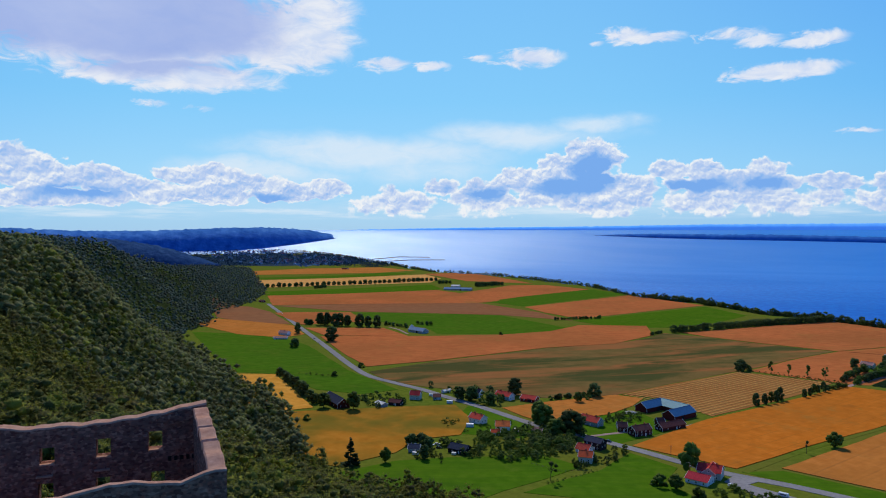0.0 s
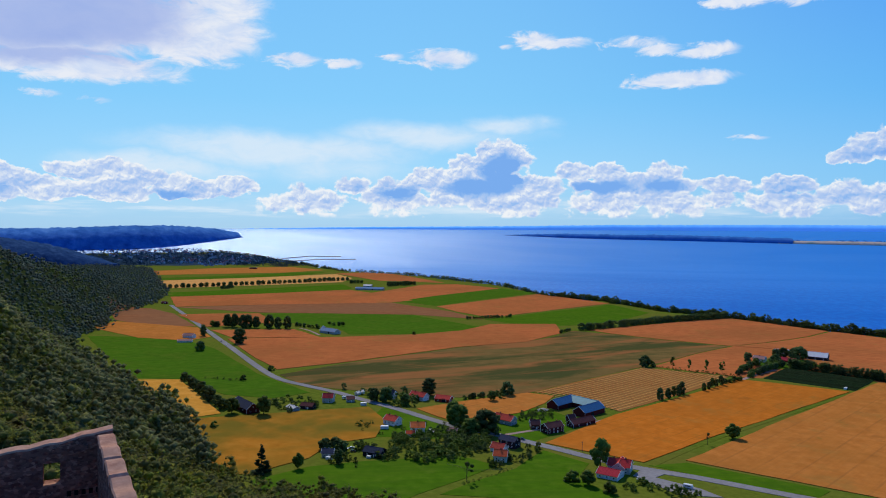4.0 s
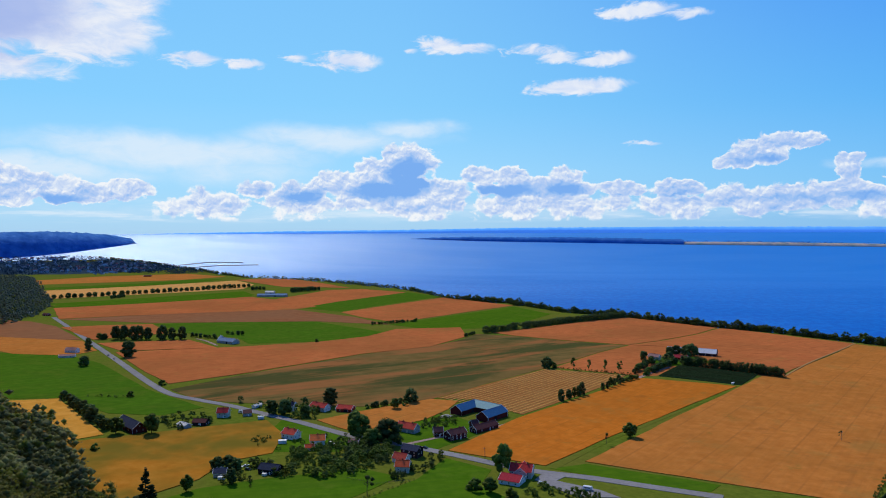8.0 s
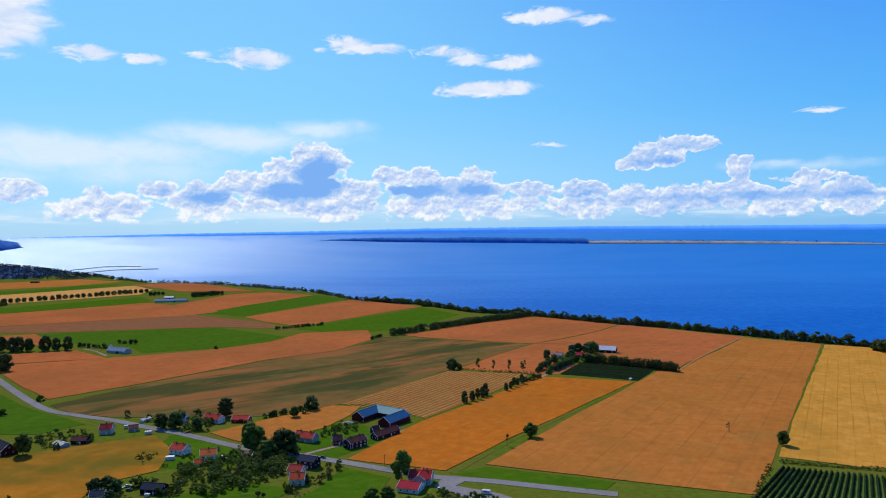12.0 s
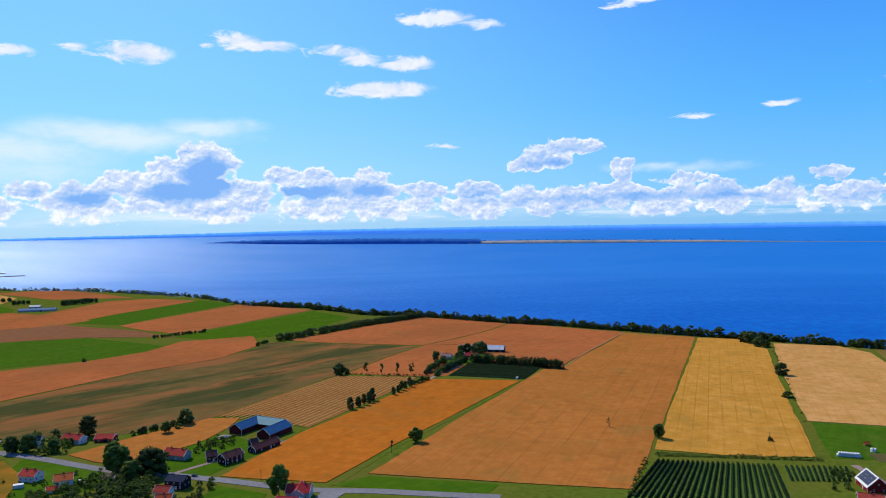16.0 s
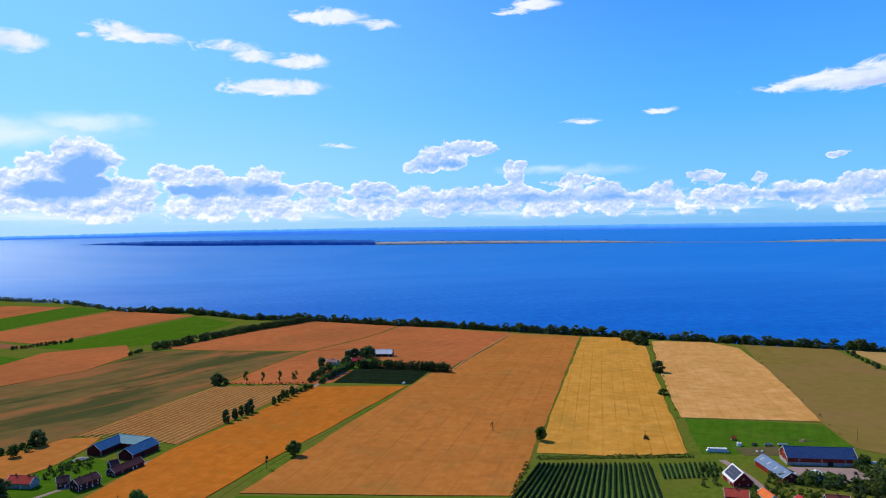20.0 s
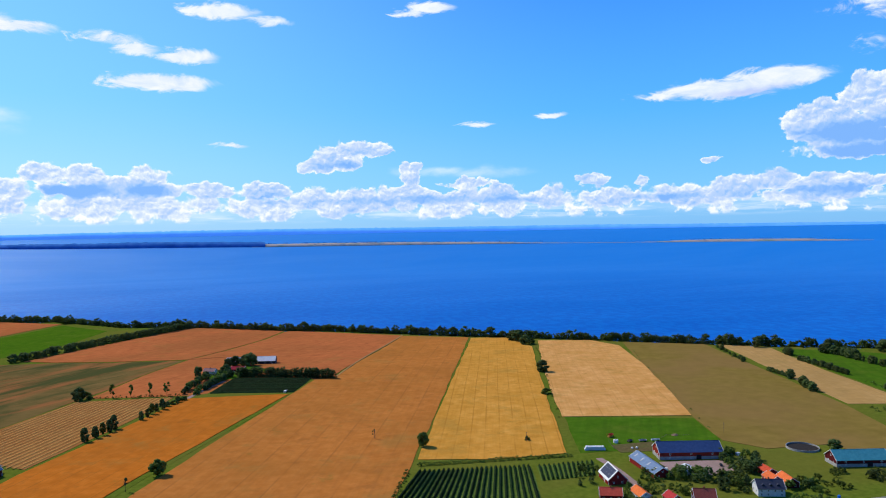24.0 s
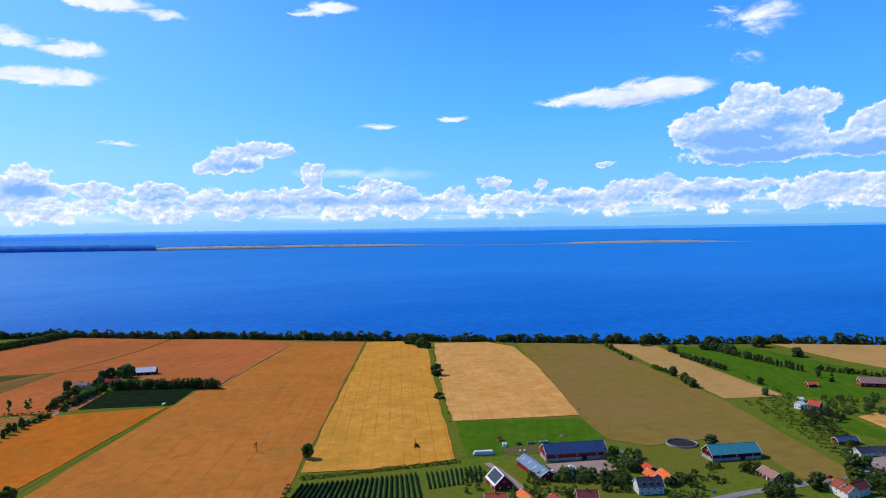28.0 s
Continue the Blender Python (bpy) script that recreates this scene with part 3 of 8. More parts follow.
def box(bm, x0, x1, y0, y1, z0, z1, slot=0):
    v = [bm.verts.new((x, y, z)) for z in (z0, z1) for x, y in ((x0, y0), (x1, y0), (x1, y1), (x0, y1))]
    for f in ((3, 2, 1, 0), (4, 5, 6, 7), (0, 1, 5, 4), (1, 2, 6, 5), (2, 3, 7, 6), (3, 0, 4, 7)):
        bm.faces.new([v[i] for i in f]).material_index = slot
    return v


# ---- fields and roads ----
def draped(bm, lift):
    for v in bm.verts:
        v.co.z = gz(v.co.x, v.co.y) + lift


def field(name, corners, material, label, height=0.5, category="field"):
    """A crop standing a little above the ground within its corners, with an uneven rim."""
    pts = []
    rnd = random.Random(len(pts) + int(abs(corners[0][0])))
    for (ax, ay), (bx, by) in zip(corners, corners[1:] + corners[:1]):
        steps = max(1, int(math.hypot(bx - ax, by - ay) / 22))
        for k in range(steps):
            wob = 0.0 if k == 0 else rnd.uniform(-0.8, 0.8)
            f = k / steps
            nx, ny = (ay - by), (bx - ax)
            q = math.hypot(nx, ny) or 1
            pts.append((ax + (bx - ax) * f + nx / q * wob, ay + (by - ay) * f + ny / q * wob))
    bm = bmesh.new()
    face = bm.faces.new([bm.verts.new((x, y, 0)) for x, y in pts])
    bmesh.ops.triangulate(bm, faces=[face])
    xs, ys = [p[0] for p in pts], [p[1] for p in pts]
    step = 45 if max(map(abs, xs + ys)) < 1700 else 110
    for lo, hi, axis in ((min(xs), max(xs), Vector((1, 0, 0))), (min(ys), max(ys), Vector((0, 1, 0)))):
        for k in range(int(lo // step) + 1, int(hi // step) + 1):
            bmesh.ops.bisect_plane(bm, geom=bm.verts[:] + bm.edges[:] + bm.faces[:], plane_co=axis * (k * step), plane_no=axis)
    bm.normal_update()
    for f in bm.faces:
        if f.normal.z < 0:
            f.normal_flip()
    out = bmesh.ops.extrude_face_region(bm, geom=[e for e in bm.edges if e.is_boundary])
    skirt = {v for v in out["geom"] if isinstance(v, bmesh.types.BMVert)}
    lake = np.array([[v.co.x, v.co.y] for v in bm.verts])
    z = ground_z(lake[:, 0], lake[:, 1])
    for v, h in zip(bm.verts, z):
        v.co.z = h + (-0.4 if v in skirt else height)
    ob = part(name, bm, material)
    return tagged(ob, label, category, kind="structure")


def ribbon(name, line, width, material, label, lift=0.12, kind="structure", category="road", parent=None, steps=10):
    """A strip of even width along a smooth line."""
    pts = []
    ext = [line[0]] + line + [line[-1]]
    for i in range(1, len(ext) - 2):
        p0, p1, p2, p3 = (Vector(p) for p in ext[i - 1:i + 3])
        for k in range(steps):
            t = k / steps
            pts.append(0.5 * (2 * p1 + (p2 - p0) * t + (2 * p0 - 5 * p1 + 4 * p2 - p3) * t * t + (3 * p1 - p0 - 3 * p2 + p3) * t**3))
    pts.append(Vector(line[-1]))
    bm = bmesh.new()
    rows = []
    for i, p in enumerate(pts):
        d = (pts[min(i + 1, len(pts) - 1)] - pts[max(i - 1, 0)]).normalized()
        q = Vector((-d.y, d.x)) * width / 2
        zc = gz(p.x, p.y)
        rows.append([bm.verts.new((p.x + q.x * s, p.y + q.y * s, max(zc, gz(p.x + q.x * s, p.y + q.y * s)) + z)) for s, z in ((1.06, -0.4), (1, lift), (-1, lift), (-1.06, -0.4))])
    for a, b in zip(rows, rows[1:]):
        for k in range(3):
            bm.faces.new((a[k], b[k], b[k + 1], a[k + 1]))
    bm.normal_update()
    ob = part(name, bm, material, parent)
    return tagged(ob, label, category, kind=kind) if parent is None else ob


field("wheat_field", [(470, 1177), (531, 1159), (518, 1044), (436, 857), (363, 689), (300, 540), (242, 548), (192, 568)], WHEAT_GOLD, "golden ripe wheat in a long strip towards the lake", 0.45)
field("wheat_field", [(557, 1102), (632, 1064), (640, 996), (583, 855), (534, 751), (459, 599), (351, 641), (396, 749), (459, 893)], WHEAT, "pale ripe wheat beside a hedge near the lake", 0.45)
field("pasture", [(353, 640), (454, 590), (430, 527), (402, 500), (340, 530), (310, 537)], MEADOW_DARK, "green pasture behind the barn with blue roof", 0.12)
field("stubble_field", [(664, 1024), (760, 953), (669, 714), (614, 574), (515, 378), (493, 370), (474, 384), (499, 437), (494, 483), (444, 492), (429, 523), (456, 592)], OLIVE, "olive-brown stubble field sloping to the shore trees", 0.3)
field("stubble_field", [(776, 942), (817, 881), (740, 712), (677, 551), (620, 577), (685, 726)], STUBBLE, "pale stubble field between rows of bushes", 0.3)
field("meadow", [(821, 871), (908, 780), (884, 671), (856, 567), (744, 494), (681, 552), (744, 709)], MEADOW_DARK, "long green meadow with rows of young trees", 0.15)
field("wheat_field", [(962, 795), (1028, 739), (1071, 693), (900, 589), (909, 642), (934, 715)], STUBBLE, "pale ripe grain field along the shore trees", 0.45)
field("wheat_field", [(657, 465), (696, 465), (640, 431)], WHEAT, "small pale wheat field behind the houses", 0.45)
field("orchard_ground", [(615, 571), (676, 548), (632, 481), (560, 410), (524, 384)], GRASS, "grass of an orchard with rows of fruit trees", 0.12)
field("lawn", [(621, 471), (650, 470), (628, 424), (608, 411), (604, 433)], MEADOW_DARK, "mown lawn behind a house", 0.12)
field("grain_field", [(-21, 529), (50, 674), (165, 886), (191, 895), (266, 1047), (372, 1254), (469, 1185), (246, 691), (149, 484), (66, 505)], RIPE, "wide orange-brown ripe grain field with tractor tracks", 0.45)
field("grain_field", [(198, 1426), (372, 1262), (269, 1059), (189, 903), (129, 938), (75, 1126), (27, 1131), (76, 1203), (148, 1323)], RIPE_RED, "orange-brown grain field above the farm", 0.45)
field("grain_field", [(-84, 1423), (20, 1564), (191, 1428), (143, 1323), (71, 1203), (22, 1131), (-74, 1173), (-160, 1214), (-205, 1246)], RIPE_RED, "orange-brown grain field by the shore trees", 0.45)
field("grain_field", [(-122, 531), (-84, 644), (25, 847), (128, 824), (76, 740), (1, 610), (-48, 512)], RIPE_ORANGE, "orange ripe grain field beside the farm track", 0.45)
field("windrow_field", [(-173, 706), (-141, 779), (-82, 888), (14, 859), (-15, 790), (-82, 657), (-98, 673), (-136, 709)], STRAW_GROUND, "cut grain field with rows of straw", 0.3)
field("grain_field", [(-254, 592), (-230, 631), (-201, 674), (-178, 700), (-150, 698), (-152, 662), (-163, 618), (-178, 594), (-194, 558), (-225, 572)], RIPE, "small orange grain field along the road", 0.45)
field("stubble_field", [(-456, 675), (-423, 780), (-344, 956), (-262, 1080), (-240, 1150), (-230, 1226), (-160, 1208), (-74, 1166), (19, 1124), (-24, 1027), (-57, 942), (-84, 893), (-139, 787), (-178, 700), (-234, 652), (-322, 639), (-368, 636), (-412, 646)], MOTTLED, "mottled green and brown stubble field", 0.25)
field("grain_field", [(-685, 882), (-542, 981), (-456, 1057), (-402, 1143), (-386, 1253), (-277, 1309), (-240, 1186), (-271, 1055), (-346, 961), (-426, 787), (-476, 701), (-561, 770)], RIPE_RED, "red-brown grain field beyond the road", 0.5)
field("meadow", [(-855, 1205), (-722, 1283), (-572, 1325), (-379, 1196), (-429, 1085), (-549, 1011), (-603, 1072), (-716, 1101)], MEADOW_DARK, "deep green field behind the pale-roofed farm", 0.2)
field("grain_field", [(-980, 1111), (-925, 1165), (-857, 1204), (-744, 1093), (-807, 985)], RIPE_RED, "orange field by the row of tall trees", 0.5)
field("grain_field", [(-774, 953), (-662, 1026), (-572, 960), (-685, 894)], RIPE_RED, "orange field below the row of tall trees", 0.5)
field("stubble_field", [(-1084, 1223), (-942, 1382), (-725, 1546), (-526, 1424), (-418, 1318), (-576, 1334), (-869, 1221)], BROWN, "wide brown stubble field", 0.3)
field("grain_field", [(-1278, 1424), (-1159, 1581), (-997, 1831), (-902, 1781), (-701, 1622), (-725, 1546), (-942, 1382), (-1092, 1232)], RIPE_RED, "orange-brown field below the avenue", 0.4)
field("meadow", [(-1378, 1521), (-1112, 2006), (-1018, 1903), (-997, 1831), (-1169, 1595), (-1292, 1434)], MEADOW, "narrow green field beside the avenue of trees", 0.2)
field("wheat_field", [(-1754, 1859), (-1559, 2125), (-1379, 2444), (-1217, 2274), (-1157, 2087), (-1493, 1632)], WHEAT, "pale orange field behind the avenue", 0.4)
field("meadow", [(-1857, 1956), (-1646, 2243), (-1589, 2435), (-1472, 2522), (-1480, 2168), (-1789, 1898)], MEADOW_DARK, "green field near the town", 0.2)
field("wheat_field", [(-2160, 2258), (-2061, 2551), (-1821, 2790), (-1545, 2647), (-1611, 2431), (-1990, 2086)], RIPE, "orange field near the town", 0.3)
field("grain_field", [(-1399, 2471), (-1282, 2625), (-1046, 2418), (-833, 2200), (-1074, 2200)], RIPE_RED, "orange-brown field by the far shore trees", 0.4)
field("grain_field", [(-893, 1715), (-871, 2101), (-781, 2164), (-607, 2071), (-698, 1761), (-722, 1602)], RIPE_RED, "orange-brown field with the far farm", 0.4)
field("meadow", [(-730, 1586), (-674, 1868), (-600, 2072), (-469, 1966), (-549, 1733), (-601, 1525)], MEADOW_DARK, "green strip field towards the shore", 0.2)
field("grain_field", [(-594, 1514), (-531, 1722), (-457, 1933), (-239, 1760), (-318, 1595), (-418, 1357), (-514, 1427)], RIPE_RED, "orange strip field towards the shore", 0.4)
field("meadow", [(-418, 1318), (-362, 1456), (-233, 1733), (-132, 1592), (-170, 1432), (-223, 1323), (-260, 1287), (-351, 1280)], MEADOW, "bright green field along the shore trees", 0.2)
field("meadow", [(-887, 811), (-765, 860), (-641, 797), (-483, 672), (-376, 610), (-395, 573), (-446, 567), (-536, 610), (-590, 592)], MEADOW_DARK, "wide green meadow beside the road", 0.2)
field("wheat_field", [(-583, 581), (-534, 607), (-400, 504), (-415, 480), (-456, 475)], WHEAT_GOLD, "golden wheat field at the foot of the wooded hill", 0.45)
field("weedy_grain_field", [(-414, 476), (-361, 523), (-296, 580), (-260, 541), (-246, 492), (-268, 464), (-265, 426), (-281, 381), (-304, 374), (-347, 414)], MIXED, "golden field with green weedy patches", 0.5)
field("meadow", [(-274, 372), (-255, 411), (-226, 437), (-172, 475), (-140, 464), (-154, 425), (-168, 393), (-180, 349), (-224, 329)], MEADOW, "bright green meadow below the houses", 0.2)
field("meadow", [(-119, 512), (-83, 494), (-85, 460), (-64, 442), (-42, 426), (-156, 397), (-145, 426), (-127, 463)], MEADOW, "bright green meadow by the road", 0.2)
field("stubble_field", [(-1211, 1160), (-1114, 1180), (-1002, 1124), (-827, 982), (-900, 953), (-1012, 987)], BROWN, "brown field by the wooded hill", 0.3)
field("grain_field", [(-954, 885), (-998, 973), (-814, 970), (-721, 889), (-725, 840), (-809, 831)], RIPE, "orange field below the brown one", 0.4)
field("meadow", [(-44, 507), (-20, 524), (66, 500), (58, 485), (18, 487)], MEADOW, "grass strip between the road and the grain", 0.15)
field("vegetable_field", [(50, 860), (78, 929), (162, 895), (134, 831)], VEGETABLE, "dark green vegetable rows by the farm", 0.66)
field("grain_margin", [(-73, 900), (-54, 942), (-21, 1027), (22, 1122), (30, 1148), (78, 1126), (196, 905), (172, 868), (160, 899), (78, 934), (48, 862), (28, 860)], RIPE_RED, "brown grain reaching up to the farm", 0.12)
field("garden", [(40, 962), (52, 996), (96, 1010), (142, 1012), (136, 985), (98, 945), (84, 930), (62, 925)], MEADOW_DARK, "green garden round the farm amid the grain", 0.2, "yard")

ribbon("road", [(-1126.6, 1256.0), (-951.1, 1101.7), (-792.7, 961.2), (-629.3, 816.5), (-509.1, 708.9), (-444.9, 657.0), (-400.6, 638.4), (-354.4, 622.6), (-319.1, 605.9), (-273.0, 585.5), (-226.0, 560.8), (-196.5, 547.2), (-166.1, 540.1), (-136.0, 529.0), (-107.9, 518.6), (-81.2, 507.5), (-52.4, 498.2), (-14.6, 493.3), (21.1, 485.4), (64.1, 476.4)], 8.5, ASPHALT, "grey asphalt country road curving across the plain", 0.25)
ribbon("road", [(368.0, 386.9), (408.6, 385.6), (435.0, 382.6), (459.7, 377.5), (479.2, 375.8), (500.9, 373.1), (536.4, 367.9)], 6.5, ASPHALT, "grey asphalt road through the farm village", 0.2)
ribbon("track", [(-97.9, 607.3), (-73.3, 653.9), (-46.3, 705.4), (-15.3, 761.8), (14.1, 813.4), (34.0, 862.0), (66.5, 919.4)], 4.5, GRAVEL, "pale gravel farm track lined with trees", 0.15)
ribbon("drive", [(-659.2, 1041.1), (-628.7, 1021.6), (-585.5, 981.3)], 4, GRAVEL, "gravel drive to the pale-roofed farm", 0.3)
ribbon("drive", [(-156.3, 541.0), (-146.9, 553.3), (-132.6, 570.8)], 4.0, GRAVEL, "gravel drive to the red farmhouse", 0.2)
ribbon("margin", [(-42.2, 507.9), (1.1, 602.2), (74.7, 731.0), (129.6, 820.9), (162.6, 882.6)], 5, GRASS, "overgrown grass margin between two grain fields", 0.15)
ribbon("margin", [(150.7, 479.8), (196.7, 577.4), (263.6, 723.8), (467.9, 1177.8)], 9, GRASS, "overgrown grass margin between grain and wheat", 0.15)
ribbon("margin", [(535.8, 1069.4), (448.9, 874.5), (381.8, 723.9), (342.7, 628.1), (306.3, 541.8)], 7, GRASS, "overgrown hedge bank between two wheat fields", 0.15)
ribbon("track", [(191.3, 895.3), (268.6, 1059.4), (374.3, 1261.6)], 2.4, DRY_TRACK, "narrow dry track between the grain fields", 0.75)
ribbon("margin", [(-176.4, 704.3), (-141.2, 781.5), (-81.0, 891.6)], 4, GRASS, "dark grassy border of the straw field", 0.15)
ribbon("lane", [(315.9, 520.3), (313.7, 494.9), (308.8, 465.8), (303.6, 444.9)], 5, GRAVEL, "gravel lane between the village houses", 0.25)
field("yard", [(350, 496), (394, 482), (389, 461), (367, 457), (345, 476)], GRAVEL, "reddish gravel farmyard between the barns", 0.2, "yard")
field("yard", [(-48, 496), (-33, 491), (-38, 482), (-10, 471), (3, 460), (-24, 455), (-40, 470), (-52, 480)], ASPHALT, "worn asphalt forecourt beside the road", 0.3, "yard")
field("yard", [(342, 546), (377, 542), (365, 520), (338, 526)], PADDOCK, "bare trodden paddock behind the barn", 0.2, "yard")
field("yard", [(541, 390), (566, 386), (533, 366), (521, 373)], GRAVEL, "pale gravel yard by the villa", 0.25, "yard")
field("garden", [(-285, 589), (-248, 578), (-218, 552), (-193, 538), (-200, 508), (-240, 497), (-265, 491), (-275, 537)], MEADOW, "green gardens around the village houses", 0.1, "yard")
field("garden", [(-144, 641), (-101, 601), (-114, 570), (-135, 525), (-155, 527), (-179, 581), (-164, 636)], MEADOW, "green garden in front of the farm barn", 0.1, "yard")

# ---- the castle ruin ----
def stone_mat(name, tint):
    def extra(n, at, col):
        cell = n.add("ShaderNodeTexVoronoi", {"Vector": at, "Scale": 2.2})
        edge = n.span(cell.outputs["Distance"], 0.28, 0.52)
        col = n.mix(n.math("MULTIPLY", edge, 0.45), col, (0.12, 0.085, 0.075))
        tone = n.add("ShaderNodeSeparateColor", {0: cell.outputs["Color"]}).outputs[0]
        col = n.mix(n.math("MULTIPLY", tone, 0.55), col, tint)
        block = n.add("ShaderNodeTexVoronoi", {"Vector": n.vec("MULTIPLY", at, (1.0, 1.0, 1.7)), "Scale": 2.9})
        pick = n.add("ShaderNodeSeparateColor", {0: block.outputs["Color"]}).outputs
        col = n.mix(n.math("MULTIPLY", n.span(pick[0], 0.55, 0.95), 0.5), col, (0.46, 0.25, 0.18))
        return n.mix(n.math("MULTIPLY", n.span(pick[1], 0.5, 0.9), 0.6), col, (0.075, 0.026, 0.024))
    return surface(name, [(0.13, 0.038, 0.028), (0.36, 0.120, 0.075), (0.58, 0.28, 0.19)], 0.9, 0.95, 0.9, 2.4, second=(0.22, 0.7, (0.085, 0.036, 0.032)), extra=extra)


STONE = stone_mat("rubble_stone", (0.22, 0.12, 0.09))
CAPPING = surface("weathered_brick_capping", [(0.32, 0.155, 0.105), (0.44, 0.235, 0.165), (0.58, 0.35, 0.26)], 1.4, 0.95, 0.6, 3.0, second=(0.3, 0.5, (0.36, 0.24, 0.19)))


# near-black colour for the shade inside beam holes, which are not cut
HOLE_SHADE = surface("painted_hole_shade", [(0.012, 0.010, 0.010), (0.02, 0.017, 0.016)], 2.0, 1.0)


def ruin_wall(parent, start, length, along, thick, foot, top, holes, name="wall", step=0.9):
    """A rubble wall on a fine lattice: columns of stone from foot to a ragged top, with the holes left out; its capping lies on top."""
    bm, cap = bmesh.new(), bmesh.new()
    cuts = sorted({0.0, length, *(h[0] for h in holes), *(h[1] for h in holes), *np.arange(0, length, step).tolist()})
    cuts = [c for i, c in enumerate(cuts) if i == 0 or c - cuts[i - 1] > 0.05]
    dx, dy = along
    nx, ny = -dy, dx
    rnd = random.Random(7)

    def place(u, w, z):
        return (start[0] + dx * u + nx * w, start[1] + dy * u + ny * w, z)

    for a, b in zip(cuts, cuts[1:]):
        mid = (a + b) / 2
        spans, low = [], foot
        for h in sorted((h for h in holes if h[0] - 0.02 <= a and b <= h[1] + 0.02), key=lambda h: h[2]):
            spans.append((low, h[2]))
            low = h[3]
        spans.append((low, None))
        for z0, z1 in spans:
            ta, tb = (top(a), top(b)) if z1 is None else (z1, z1)
            if ta - z0 < 0.15:
                continue
            v = [bm.verts.new(place(u, w, z)) for u, w, z in ((a, 0, z0), (b, 0, z0), (b, thick, z0), (a, thick, z0), (a, 0, ta), (b, 0, tb), (b, thick, tb), (a, thick, ta))]
            for f in ((3, 2, 1, 0), (4, 5, 6, 7), (0, 1, 5, 4), (1, 2, 6, 5), (2, 3, 7, 6), (3, 0, 4, 7)):
                bm.faces.new([v[i] for i in f])
        over = 0.03
        ta, tb = top(a) + 0.004, top(b) + 0.004
        v = [cap.verts.new(place(u, w, z)) for u, w, z in ((a, -over, ta), (b, -over, tb), (b, thick + over, tb), (a, thick + over, ta), (a, -over + 0.12, ta + 0.16), (b, -over + 0.12, tb + 0.16), (b, thick + over - 0.12, tb + 0.16), (a, thick + over - 0.12, ta + 0.16))]
        for f in ((3, 2, 1, 0), (4, 5, 6, 7), (0, 1, 5, 4), (1, 2, 6, 5), (2, 3, 7, 6), (3, 0, 4, 7)):
            cap.faces.new([v[i] for i in f])
    for b in (bm, cap):
        bmesh.ops.remove_doubles(b, verts=b.verts, dist=0.002)
    wall = part(name, bm, STONE, parent)
    part("capping", cap, CAPPING, wall, "weathered pinkish brick capping")
    # stone sills in the openings
    for h in holes:
        sb = bmesh.new()
        v = [sb.verts.new(place(u, w, z)) for z in (h[2] - 0.05, h[2] + 0.09) for u, w in ((h[0] - 0.05, thick - 0.45), (h[1] + 0.05, thick - 0.45), (h[1] + 0.05, thick + 0.05), (h[0] - 0.05, thick + 0.05))]
        for f in ((3, 2, 1, 0), (4, 5, 6, 7), (0, 1, 5, 4), (1, 2, 6, 5), (2, 3, 7, 6), (3, 0, 4, 7)):
            sb.faces.new([v[i] for i in f])
        part("sill", sb, CAPPING, wall, "pale sunlit stone sill")
    return wall


